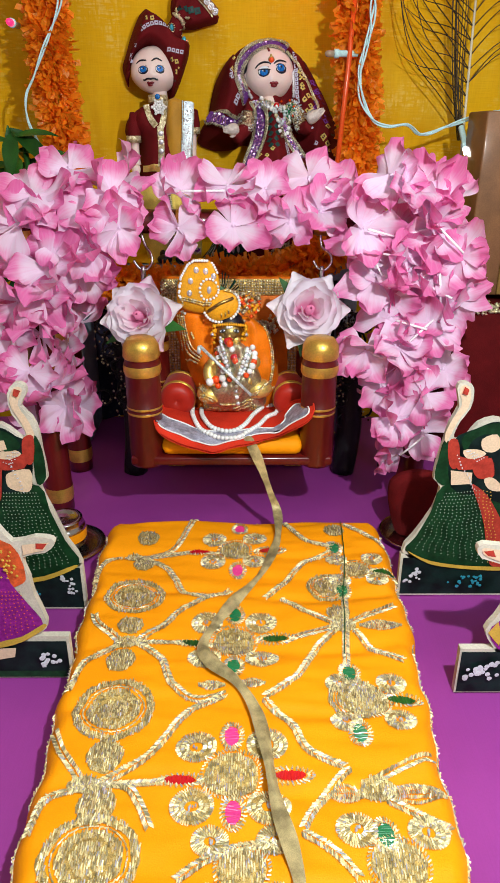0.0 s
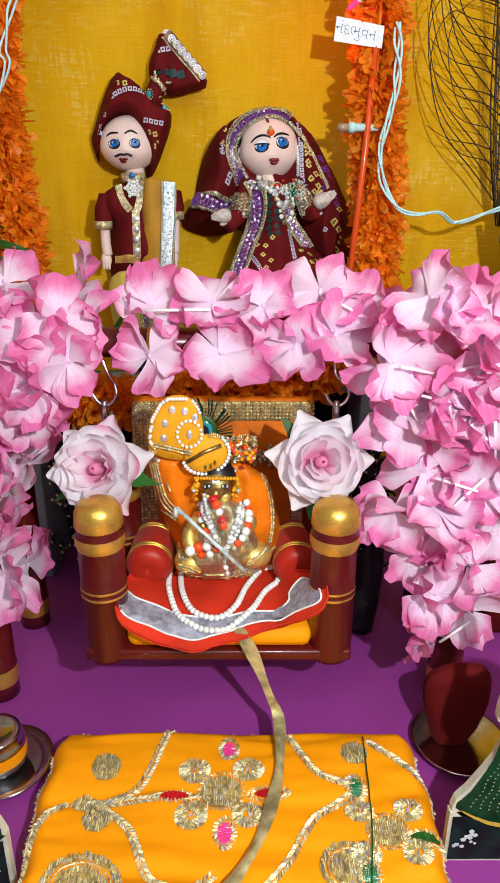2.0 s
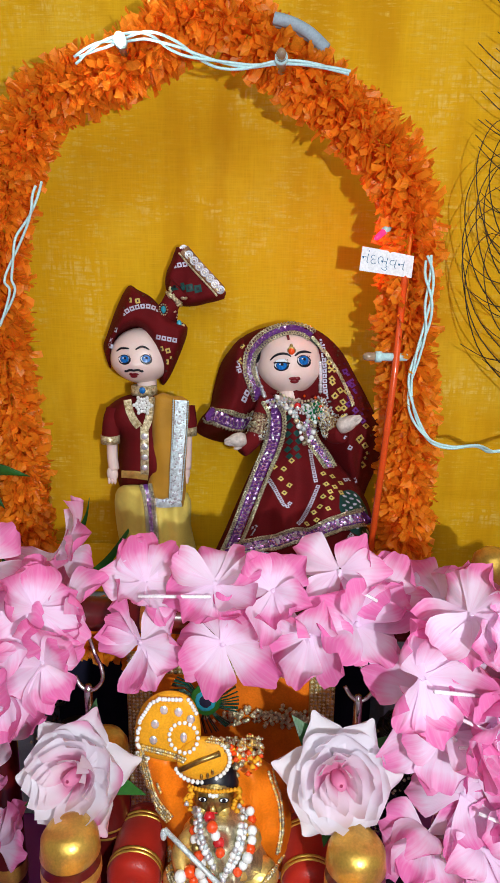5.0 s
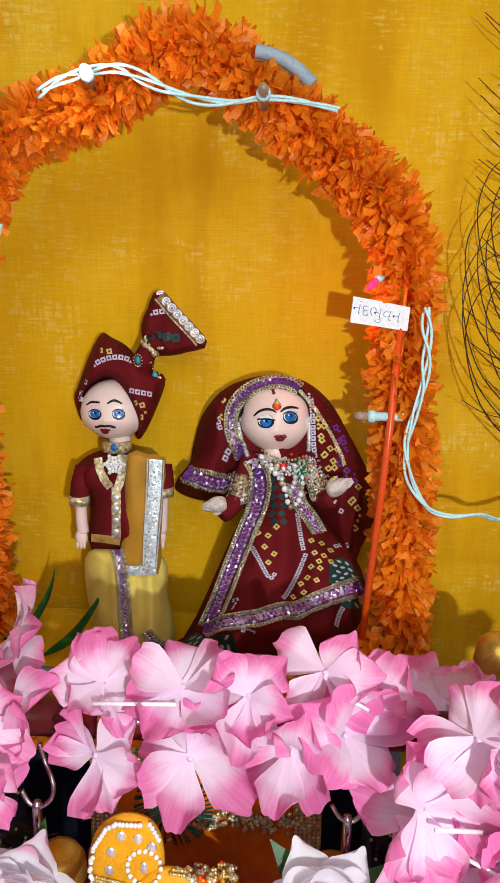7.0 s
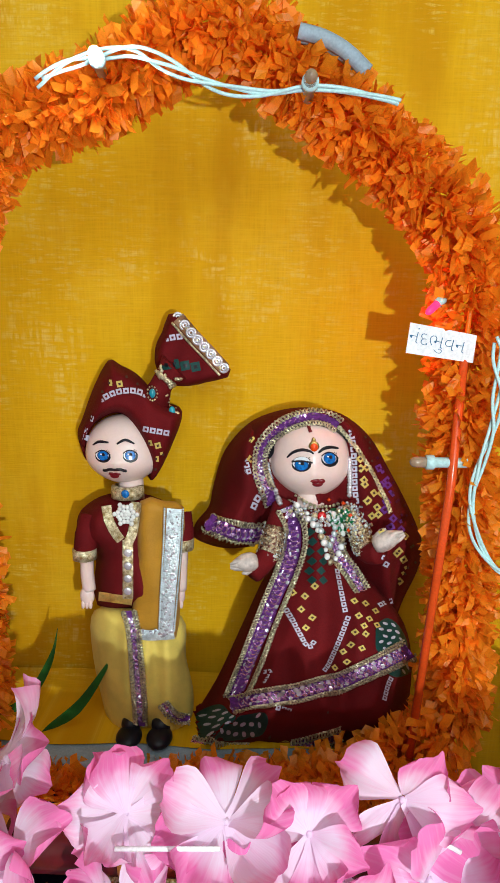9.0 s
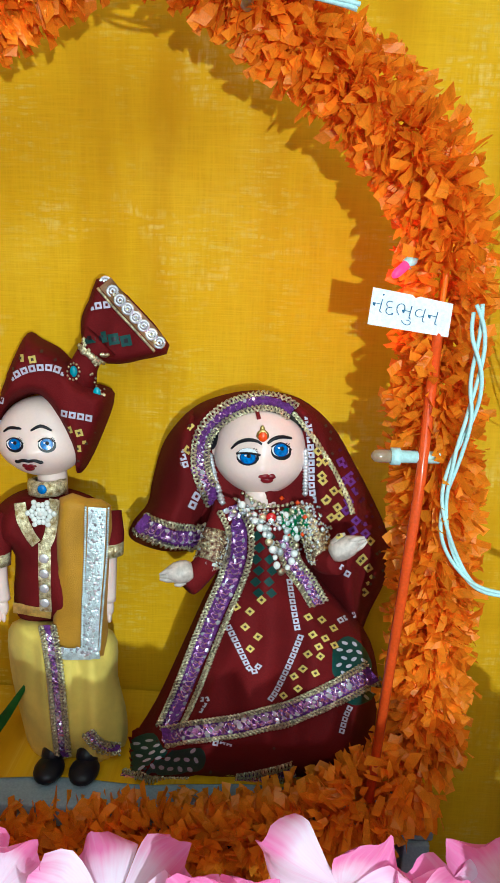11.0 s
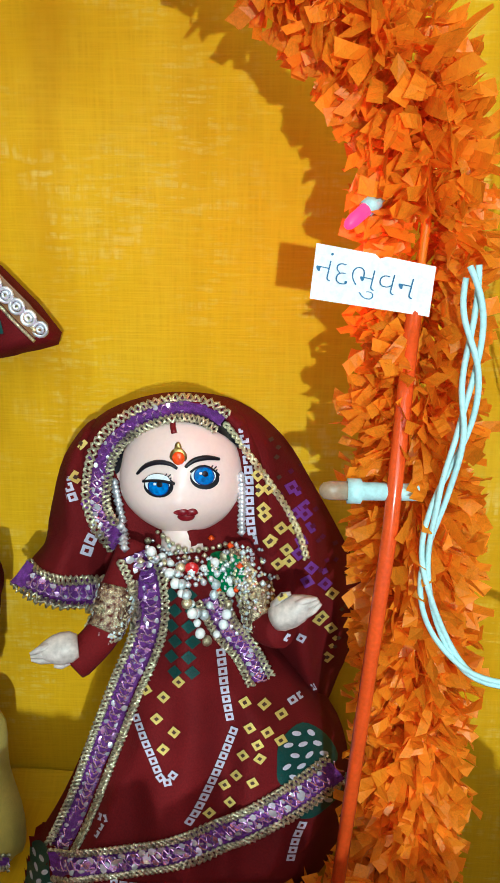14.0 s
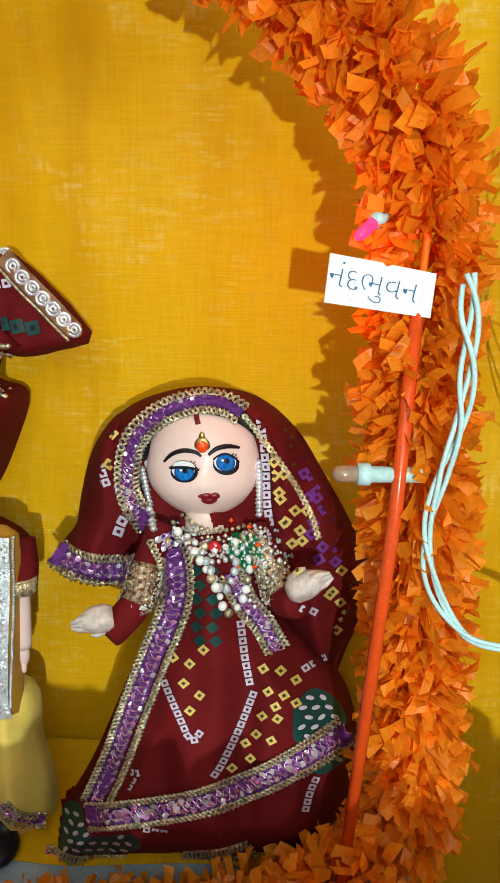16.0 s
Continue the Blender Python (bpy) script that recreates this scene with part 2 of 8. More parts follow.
DOT_WHITE = material("tie_dye_white", (0.56, 0.54, 0.66), 0.7)
DOT_PURPLE = material("tie_dye_purple", (0.16, 0.03, 0.26), 0.7)
DOT_DARK = material("tie_dye_heart", (0.07, 0.03, 0.02), 0.7)
GREEN_CLOTH = material("green_patch", (0.004, 0.050, 0.044), 0.6, grain=0.2, grain_scale=2000, bump=0.3)
EMERALD = material("green_gem", (0.004, 0.17, 0.055), 0.15, coat=0.8)
AQUA = material("aqua_gem", (0.02, 0.30, 0.40), 0.1, coat=1.0)
PINK_GEM = material("pink_gem", (0.85, 0.05, 0.28), 0.25, coat=0.6)
RED_GEM = material("red_gem", (0.60, 0.01, 0.015), 0.15, coat=0.8)
PEARL = material("pearl", (0.78, 0.79, 0.77), 0.22, vary=0.04, coat=0.8, each=0.08)
ORANGE_PAPER = material("orange_crepe", (1.0, 0.345, 0.016), 0.36, vary=0.06, scale=200, grain=0.10, grain_scale=1800, bump=0.3, each=0.16, spec=0.5, thin=0.5)
PINK_PETAL = petal_material("pink_petal", (0.92, 0.76, 0.92), (0.84, 0.22, 0.50), 0.36, 1.00, 0.1)
ROSE_PETAL = petal_material("rose_petal", (0.90, 0.87, 0.92), (0.78, 0.22, 0.45), 0.92, 1.35, 0.0)
ROSE_HEART = petal_material("rose_heart", (0.82, 0.30, 0.50), (0.92, 0.82, 0.88), 0.20, 0.75, 0.0)
STRAW = material("clear_straw", (0.85, 0.82, 0.86), 0.2, vary=0.02, coat=0.6)
RED_WOOD = material("red_lacquer", (0.115, 0.006, 0.005), 0.34, vary=0.2, scale=30, stretch=(1, 1, 0.25), grain=0.12, grain_scale=500, bump=0.12, spec=0.3, coat=0.35)
VELVET = material("dark_red_velvet", (0.11, 0.006, 0.007), 0.85, grain=0.15, grain_scale=1500, bump=0.4, spec=0.1)
SATIN_RED = material("red_satin", (0.42, 0.018, 0.008), 0.38, scale=60, grain=0.06, grain_scale=1500, bump=0.25, sheen=0.08)
RED_CLOTH = material("red_cloth", (0.66, 0.036, 0.014), 0.75, scale=50, grain=0.1, grain_scale=1700, bump=0.4, spec=0.12)
GREY_NET = material("silver_net", (0.46, 0.46, 0.58), 0.35, metal=0.25, vary=0.25, scale=250, grain=0.2, grain_scale=1800, bump=0.6)
ORANGE_SATIN = material("orange_satin", (0.88, 0.20, 0.004), 0.45, vary=0.2, scale=40, grain=0.08, bump=0.3, spec=0.25)
SAFFRON = material("saffron_cloth", (0.95, 0.33, 0.002), 0.6, vary=0.05, scale=25, grain=0.06, grain_scale=1600, bump=0.35, spec=0.12)
CROWN_YELLOW = material("crown_yellow", (0.80, 0.36, 0.01), 0.6, grain=0.1, bump=0.4)
BRASS = material("brass", (0.95, 0.68, 0.20), 0.40, metal=0.75, vary=0.15, scale=200, bump=0.3)
STEEL = material("steel", (0.62, 0.62, 0.64), 0.16, metal=1.0, vary=0.12, scale=60, bump=0.08)
LACE = material("sleeve_lace", (0.62, 0.56, 0.38), 0.26, metal=0.9, second=(0.10, 0.012, 0.012), scale=650, grain=0.3, grain_scale=2200, bump=0.9)
ZARI_GROUND = material("dull_gold_ground", (0.66, 0.46, 0.14), 0.42, metal=0.45, vary=0.25, scale=420, grain=0.35, grain_scale=2400, bump=0.8)
ZARI = material("embroidery_thread", (0.88, 0.77, 0.44), 0.30, metal=0.6, vary=0.15, scale=300, grain=0.2, grain_scale=2600, bump=0.5, each=0.62)
TINSEL = material("gold_tinsel", (0.86, 0.62, 0.20), 0.32, metal=0.7, vary=0.3, scale=380, stretch=(1, 1, 0.25), grain=0.35, grain_scale=1500, bump=1.0)
AGED_BRASS = material("aged_brass", (0.50, 0.36, 0.12), 0.38, metal=1.0, vary=0.25, scale=300, bump=0.4)
RIBBON = material("gold_ribbon", (0.66, 0.55, 0.27), 0.30, metal=0.3, vary=0.3, scale=110, grain=0.2, grain_scale=3000, bump=0.5)
WHITE_PLASTIC = material("white_wire", (0.50, 0.75, 0.75), 0.4, vary=0.05, scale=90)
LED_CLEAR = material("led_clear", (0.50, 0.36, 0.24), 0.2, vary=0.1, coat=0.6, see=0.35)
LED_RED = material("led_red_glow", (1.0, 0.02, 0.10), 0.3, emit=2.5)
LED_WHITE = material("led_white_glow", (1.0, 0.97, 0.93), 0.3, emit=25.0)
PAPER = material("white_paper", (0.80, 0.82, 0.84), 0.7, vary=0.03, scale=90, bump=0.1)
INK = material("blue_ink", (0.03, 0.15, 0.30), 0.6)
ORANGE_STICK = material("orange_plastic", (0.75, 0.085, 0.012), 0.3, vary=0.08, scale=80, coat=0.4)
CARD = material("brown_card", (0.22, 0.10, 0.035), 0.6, scale=50, vary=0.15, bump=0.2, coat=0.3)
BEIGE = material("beige_card", (0.24, 0.14, 0.035), 0.6, scale=40, vary=0.08, bump=0.15)
LEAF = material("green_leaf", (0.02, 0.11, 0.015), 0.4, vary=0.25, scale=50, bump=0.2, each=0.3)
FEATHER = material("feather_barb", (0.05, 0.028, 0.010), 0.5, vary=0.3, each=0.4)
FEATHER_EYE = material("feather_eye", (0.005, 0.10, 0.07), 0.3, metal=0.4, vary=0.3, scale=300, grain=0.3, bump=0.5)
STEM = material("feather_stem", (0.66, 0.58, 0.40), 0.4)
BLACK_LACE = material("black_lace", (0.015, 0.015, 0.017), 0.35, metal=0.3, grain=0.3, bump=0.7)
CUT_EDGE = material("cream_board_edge", (0.62, 0.60, 0.50), 0.7, bump=0.2)
CUT_DARK = material("board_dark_green", (0.006, 0.022, 0.018), 0.35, vary=0.4, scale=90, spec=0.2)
CUT_GREEN = material("board_green", (0.008, 0.050, 0.017), 0.35, vary=0.25, scale=200, spec=0.2)
CUT_SKIN = material("board_cream", (0.72, 0.56, 0.38), 0.4, vary=0.04, spec=0.2)
CUT_RED = material("board_red", (0.45, 0.05, 0.03), 0.35, vary=0.15, scale=300, spec=0.2)
CUT_PURPLE = material("board_purple", (0.28, 0.02, 0.26), 0.35, vary=0.15, scale=300, spec=0.2)
CUT_ORANGE = material("board_orange", (0.70, 0.12, 0.03), 0.35, vary=0.2, scale=300, spec=0.2)
CUT_WHITE = material("board_white", (0.62, 0.66, 0.72), 0.5, spec=0.2)
CUT_DOT = material("board_dots", (0.30, 0.40, 0.30), 0.5, spec=0.2)
CUT_GOLD = material("board_gold", (0.62, 0.42, 0.06), 0.4, spec=0.2)


# ---- mesh tools ----
from mathutils.bvhtree import BVHTree
from mathutils.geometry import delaunay_2d_cdt

rng = random.Random(7)


class Body:
    """A mesh under construction, with its own list of materials."""

    def __init__(self):
        self.verts, self.faces, self.marks, self.mats, self.uvs = [], [], [], [], {}

    def slot(self, m):
        if m not in self.mats:
            self.mats.append(m)
        return self.mats.index(m)

    def add(self, verts, faces, m, uv=None):
        k, s = len(self.verts), self.slot(m)
        self.verts += [tuple(v) for v in verts]
        for f in faces:
            self.faces.append(tuple(k + i for i in f))
            self.marks.append(s)
        if uv:
            for i, p in enumerate(uv):
                self.uvs[k + i] = p
        return self

    def mesh(self, name, smooth=True):
        me = bpy.data.meshes.new(name)
        me.from_pydata(self.verts, [], self.faces)
        for m in self.mats:
            me.materials.append(m)
        me.polygons.foreach_set("material_index", self.marks)
        me.polygons.foreach_set("use_smooth", [smooth] * len(self.faces))
        if self.uvs:
            layer = me.uv_layers.new(name="UVMap")
            for loop in me.loops:
                layer.data[loop.index].uv = self.uvs.get(loop.vertex_index, (0, 0))
        me.update()
        return me

    def tree(self):
        return BVHTree.FromPolygons(self.verts, self.faces)


def thing(name, label, category, group="", place=None):
    ob = new(name)
    ob.empty_display_size = 0.01
    if place:
        ob.matrix_world = place
    return tagged(ob, label, category, group)


def part(name, body, parent=None, label="", smooth=True):
    ob = new(name, body.mesh(name, smooth))
    if parent is not None:
        ob.parent = parent
        ob.matrix_parent_inverse = parent.matrix_basis.inverted() if parent.parent is None else Matrix()
    return tagged(ob, label)


def solo(name, body, label, category, group="", kind="", smooth=True):
    return tagged(new(name, body.mesh(name, smooth)), label, category, group, kind)


def ball(b, c, r, m, seg=10, rings=7, turn=None):
    """An ellipsoid: r is a radius or three of them."""
    r = (r, r, r) if isinstance(r, (int, float)) else r
    turn = turn or Matrix()
    vs, fs = [], []
    for i in range(rings + 1):
        a = math.pi * i / rings
        for j in range(seg):
            u = 2 * math.pi * j / seg
            p = Vector((r[0] * math.sin(a) * math.cos(u), r[1] * math.sin(a) * math.sin(u), r[2] * math.cos(a)))
            vs.append(Vector(c) + turn.to_3x3() @ p)
    for i in range(rings):
        for j in range(seg):
            fs.append((i * seg + j, (i + 1) * seg + j, (i + 1) * seg + (j + 1) % seg, i * seg + (j + 1) % seg))
    return b.add(vs, fs, m)


def bead(b, c, r, m):
    """A cut bead: a small octahedron, slightly turned."""
    a = rng.random() * 3
    vs = [Vector(c) + Vector((math.cos(a + k * math.pi / 2) * r, math.sin(a + k * math.pi / 2) * r * 0.9, 0)) for k in range(4)]
    vs += [Vector(c) + Vector((0, 0, r)), Vector(c) - Vector((0, 0, r))]
    fs = [(k, (k + 1) % 4, 4) for k in range(4)] + [((k + 1) % 4, k, 5) for k in range(4)]
    return b.add(vs, fs, m)


def spline(pts, n=6, closed=False):
    """A smooth line through the points."""
    pts = [Vector(p) for p in pts]
    out, k = [], len(pts)
    for i in range(k if closed else k - 1):
        p = [pts[(i + d) % k] if closed else pts[min(max(i + d, 0), k - 1)] for d in (-1, 0, 1, 2)]
        for s in range(n):
            t = s / n
            out.append(0.5 * (2 * p[1] + (p[2] - p[0]) * t + (2 * p[0] - 5 * p[1] + 4 * p[2] - p[3]) * t * t + (3 * p[1] - p[0] - 3 * p[2] + p[3]) * t ** 3))
    if not closed:
        out.append(pts[-1])
    return out


def even(line, step):
    """Points at even steps along a line."""
    out, rest = [Vector(line[0])], step
    for a, b in zip(line, line[1:]):
        a, b = Vector(a), Vector(b)
        d = (b - a).length
        while d >= rest and d > 0:
            a = a + (b - a) * (rest / d)
            out.append(a.copy())
            d = (b - a).length
            rest = step
        rest -= d
    return out


def tube(b, line, r, m, seg=8, caps=True):
    """A round rod along a line; r is a radius or one for every point."""
    line = [Vector(p) for p in line]
    rs = r if isinstance(r, (list, tuple)) else [r] * len(line)
    vs, fs, up = [], [], Vector((0.12, 0.31, 0.94))
    for i, p in enumerate(line):
        d = (line[min(i + 1, len(line) - 1)] - line[max(i - 1, 0)]).normalized()
        side = d.cross(up)
        side = side.normalized() if side.length > 1e-4 else d.cross(Vector((1, 0, 0))).normalized()
        up = side.cross(d)
        for j in range(seg):
            a = 2 * math.pi * j / seg
            vs.append(p + rs[i] * (math.cos(a) * side + math.sin(a) * up))
    for i in range(len(line) - 1):
        for j in range(seg):
            fs.append((i * seg + j, i * seg + (j + 1) % seg, (i + 1) * seg + (j + 1) % seg, (i + 1) * seg + j))
    if caps:
        fs += [tuple(range(seg - 1, -1, -1)), tuple(len(vs) - seg + j for j in range(seg))]
    return b.add(vs, fs, m)


def lathe(b, c, profile, m, seg=28, turn=None):
    """A turned form: profile of (radius, height) from the bottom up, or (radius, height, material)."""
    turn = turn or Matrix()
    k = len(b.verts)
    for row in profile:
        b.verts += [tuple(Vector(c) + turn.to_3x3() @ Vector((row[0] * math.cos(2 * math.pi * j / seg), row[0] * math.sin(2 * math.pi * j / seg), row[1]))) for j in range(seg)]
    for i in range(len(profile) - 1):
        s = b.slot(profile[i + 1][2] if len(profile[i + 1]) > 2 else m)
        for j in range(seg):
            b.faces.append((k + i * seg + j, k + i * seg + (j + 1) % seg, k + (i + 1) * seg + (j + 1) % seg, k + (i + 1) * seg + j))
            b.marks.append(s)
    return b


def slab(b, c, s, m, bev=0.001, turn=None):
    """A box with rounded edges: its middle and its full size."""
    bm = bmesh.new()
    bmesh.ops.create_cube(bm, size=1, matrix=Matrix.Diagonal((*s, 1)))
    if bev:
        bmesh.ops.bevel(bm, geom=bm.edges[:], offset=bev, segments=2, profile=0.5, affect="EDGES")
    bm.verts.ensure_lookup_table()
    mm = Matrix.Translation(c) @ (turn or Matrix())
    b.add([mm @ v.co for v in bm.verts], [[v.index for v in f.verts] for f in bm.faces], m)
    bm.free()
    return b


def inside(p, poly):
    hit, k = False, len(poly)
    for i in range(k):
        a, c = poly[i], poly[(i + 1) % k]
        if (a[1] > p[1]) != (c[1] > p[1]) and p[0] < (c[0] - a[0]) * (p[1] - a[1]) / (c[1] - a[1]) + a[0]:
            hit = not hit
    return hit


def edge_gap(p, poly):
    best = 9.0
    for i in range(len(poly)):
        a, c = poly[i], poly[(i + 1) % len(poly)]
        dx, dy = c[0] - a[0], c[1] - a[1]
        t = max(0, min(1, ((p[0] - a[0]) * dx + (p[1] - a[1]) * dy) / (dx * dx + dy * dy + 1e-12)))
        best = min(best, math.hypot(p[0] - a[0] - t * dx, p[1] - a[1] - t * dy))
    return best


def filled(outline, step, smooth=4):
    """A flat shape cut into small triangles: its points, triangles and each point's distance from the rim."""
    rim = [tuple(v[:2]) for v in (spline([(*p[:2], 0) for p in outline], smooth, True) if smooth else outline)]
    rim = [p for i, p in enumerate(rim) if math.dist(p, rim[i - 1]) > step * 0.15]
    xs, ys = [p[0] for p in rim], [p[1] for p in rim]
    pts = list(rim)
    gx = min(xs)
    row = 0
    y = min(ys)
    while y < max(ys):
        x = gx + (step / 2 if row % 2 else 0)
        while x < max(xs):
            if inside((x, y), rim) and edge_gap((x, y), rim) > step * 0.45:
                pts.append((x, y))
            x += step
        y += step * 0.87
        row += 1
    k = len(rim)
    v, _, f, *_ = delaunay_2d_cdt([Vector(p) for p in pts], [(i, (i + 1) % k) for i in range(k)], [], 1, 1e-7)
    f = [t for t in f if inside((sum(v[i][0] for i in t) / 3, sum(v[i][1] for i in t) / 3), rim)]
    return [tuple(p) for p in v], f, [edge_gap(p, rim) for p in v], rim


def relief(b, outline, m, y, depth, round_=0.01, step=0.003, folds=0.0, fold_scale=90.0, stretch=(1.0, 0.35), back=0.002, smooth=4, seed=0.0, slope=0.0, eye=None, plane=0.0, floor_z=-9.0):
    """A soft form standing before the plane y: its outline in x and z, its depth, and cloth folds that run down it."""
    v, f, gap, rim = filled(outline, step, smooth)
    vs = []
    top = max(p[1] for p in rim)

    def seat(x, yy, z):
        # the outline holds as seen from the front
        if eye:
            k = (yy - eye[1]) / (plane - eye[1])
            x, z = eye[0] + (x - eye[0]) * k, eye[2] + (z - eye[2]) * k
        return (x, yy, max(z, floor_z))

    for (x, z), g in zip(v, gap):
        s = min(1.0, g / round_)
        h = math.sqrt(max(0.0, 1 - (1 - s) ** 2))
        w = folds * noise.noise(Vector((x * fold_scale * stretch[0] + seed, seed, z * fold_scale * stretch[1]))) * min(1, s * 2)
        vs.append(seat(x, y - depth * h + w - slope * (top - z) * s, z))
    b.add(vs, [t if (v[t[1]][0] - v[t[0]][0]) * (v[t[2]][1] - v[t[0]][1]) - (v[t[1]][1] - v[t[0]][1]) * (v[t[2]][0] - v[t[0]][0]) > 0 else t[::-1] for t in f], m)
    b.add([seat(x, y + back, z) for x, z in v], [t[::-1] for t in f], m)
    k = len(rim)
    b.add([seat(p[0], y, p[1]) for p in rim] + [seat(p[0], y + back, p[1]) for p in rim], [(i, (i + 1) % k, k + (i + 1) % k, k + i) for i in range(k)], m)
    return b


class Front:
    """Lays flat things onto the front of a body, as one who stands before it would pin them on."""

    def __init__(self, body, eye, plane):
        self.tree, self.eye, self.plane = body.tree(), Vector(eye), plane

    def at(self, x, z, lift=0.0003):
        way = (Vector((x, self.plane, z)) - self.eye).normalized()
        p, nrm, _, _ = self.tree.ray_cast(self.eye, way)
        if p is None:
            p = self.tree.find_nearest(Vector((x, self.plane, z)))[0]
        return p - way * lift

    def near(self, x, z, depth, lift):
        """As at(), but kept close to a given depth where the surface falls away."""
        p = self.at(x, z, lift)
        y = min(max(p.y, depth - 0.0058), depth + 0.0006 - lift)
        way = Vector((x, self.plane, z)) - self.eye
        return self.eye + way * ((y - self.eye.y) / way.y)

    def depths(self, flat):
        """The depth along a line, evened out."""
        ys = [self.at(p.x, p.z, 0.0).y for p in flat]
        ys = [sorted(ys[max(0, i - 6):i + 7])[len(ys[max(0, i - 6):i + 7]) // 2] for i in range(len(ys))]
        return [sum(ys[max(0, i - 4):i + 5]) / len(ys[max(0, i - 4):i + 5]) for i in range(len(ys))]

    def line(self, pts, step, lift=0.0003, smooth=6):
        flat = even(spline([(p[0], 0, p[1]) for p in pts], smooth), step)
        return [self.at(p.x, p.z, lift) for p in flat]


def patch(b, front, outline, m, lift=0.0003, step=0.0015, smooth=4):
    """A flat piece laid on a surface."""
    v, f, _, _ = filled(outline, step, smooth)
    b.add([front.at(x, z, lift) for x, z in v], [t[::-1] for t in f], m)


def disc(b, front, x, z, rx, rz, m, lift=0.0003, seg=14, turn=0.0):
    vs = [front.at(x, z, lift * 1.3)]
    for j in range(seg):
        a = 2 * math.pi * j / seg
        u, w = rx * math.cos(a), rz * math.sin(a)
        vs.append(front.at(x + u * math.cos(turn) - w * math.sin(turn), z + u * math.sin(turn) + w * math.cos(turn), lift))
    b.add(vs, [(0, 1 + j, 1 + (j + 1) % seg) for j in range(seg)], m)


def band(b, front, pts, width, m, lift=0.0006, step=0.001, thick=0.0004, smooth=6):
    """A ribbon laid along a line on a surface."""
    flat = even(spline([(p[0], 0, p[1]) for p in pts], smooth), step)
    rows, deep = [], front.depths(flat)
    for i, p in enumerate(flat):
        d = (flat[min(i + 1, len(flat) - 1)] - flat[max(i - 1, 0)]).normalized()
        s = Vector((d.z, 0, -d.x))
        rows.append([front.near(p.x + s.x * width * k, p.z + s.z * width * k, deep[i], lift + (thick if abs(k) < 0.4 else 0)) for k in (-0.5, -0.25, 0.25, 0.5)])
    vs = [v for r in rows for v in r]
    fs = [(4 * i + k, 4 * i + k + 1, 4 * i + k + 5, 4 * i + k + 4) for i in range(len(rows) - 1) for k in range(3)]
    b.add(vs, fs, m)
    return flat


def settled(line):
    """Evens out the depth of a line laid over folds."""
    ys = [p.y for p in line]
    n = len(line)
    return [Vector((p.x, sum(ys[max(0, i - 2):i + 3]) / len(ys[max(0, i - 2):i + 3]) * 0.5 + 0.5 * min(ys[max(0, i - 1):i + 2]), p.z)) for i, p in enumerate(line)] if n > 4 else line


def hexagon(b, c, r, m, lean):
    """A flat sequin, a little tipped."""
    vs = [Vector(c) + Vector((0, -0.0003, 0))]
    for k in range(6):
        a = k * math.pi / 3 + lean[2]
        x, z = r * math.cos(a), r * math.sin(a)
        vs.append(Vector(c) + Vector((x, lean[0] * x + lean[1] * z, z)))
    b.add(vs, [(0, 1 + (k + 1) % 6, 1 + k) for k in range(6)], m)


def trim(b, front, pts, width, smooth=6, gem=True):
    """Purple braid with a plaited gold cord along both edges and sequins sewn on it."""
    band(b, front, pts, width, LILAC, smooth=smooth)
    flat = even(spline([(p[0], 0, p[1]) for p in pts], smooth), 0.00062)
    ways = [(flat[min(i + 2, len(flat) - 1)] - flat[max(i - 2, 0)]).normalized() for i in range(len(flat))]
    deep = front.depths(flat)
    for k in (-0.5, 0.5):
        own = front.depths([p + Vector((d.z, 0, -d.x)) * width * k for p, d in zip(flat, ways)])
        own = [min(o, c + 0.0002) for o, c in zip(own, deep)]
        for turn in (0.0, math.pi):
            line = []
            for i, (p, d) in enumerate(zip(flat, ways)):
                off = width * k + 0.0013 * math.sin(i * 1.1 + turn)
                line.append(front.near(p.x + d.z * off, p.z - d.x * off, own[i], 0.0011 + 0.0005 * math.cos(i * 1.1 + turn)))
            tube(b, settled(line), 0.00052, SILVER_GILT, 5, False)
    for turn in (0.0, math.pi):
        line = []
        for i, (p, d) in enumerate(zip(flat, ways)):
            off = width * 0.25 * math.sin(i * 0.75 + turn)
            line.append(front.near(p.x + d.z * off, p.z - d.x * off, deep[i], 0.0012))
        tube(b, settled(line), 0.00036, LILAC_GEM, 4, False)
    for i in range(2, len(flat) - 2, 3):
        p, d = flat[i], ways[i]
        for k in ((0.0,) if i % 2 else (-0.2, 0.2)):
            off = width * (k + rng.uniform(-0.05, 0.05))
            r = 0.0020 if k == 0 and i % 9 == 5 else rng.uniform(0.0009, 0.0014)
            hexagon(b, front.near(p.x + d.z * off, p.z - d.x * off, deep[i], 0.0016), r * min(1.0, width / 0.0085), SEQUIN if rng.random() < 0.55 else LILAC_GEM, (rng.gauss(0, 0.25), rng.gauss(0, 0.25), rng.random()))


def square(b, front, x, z, size, turn, m, heart, lift=0.0010):
    """A tie-dyed square with a dark heart."""
    for s, mm, up in ((size, m, lift), (size * 0.38, heart, lift * 1.4)):
        c, w = math.cos(turn) * s / 4, math.sin(turn) * s / 4
        grid = [(i, j) for j in (-2, 0, 2) for i in (-2, 0, 2)]
        pts = [front.at(x + c * i - w * j, z + w * i + c * j, up) for i, j in grid]
        # none is stretched from one fold across to another
        b.add(pts, [f for f in [(k, k + 1, k + 4, k + 3) for k in (0, 1, 3, 4)] if max((pts[p] - pts[q]).length for p in f for q in f) < size * 1.4], mm)


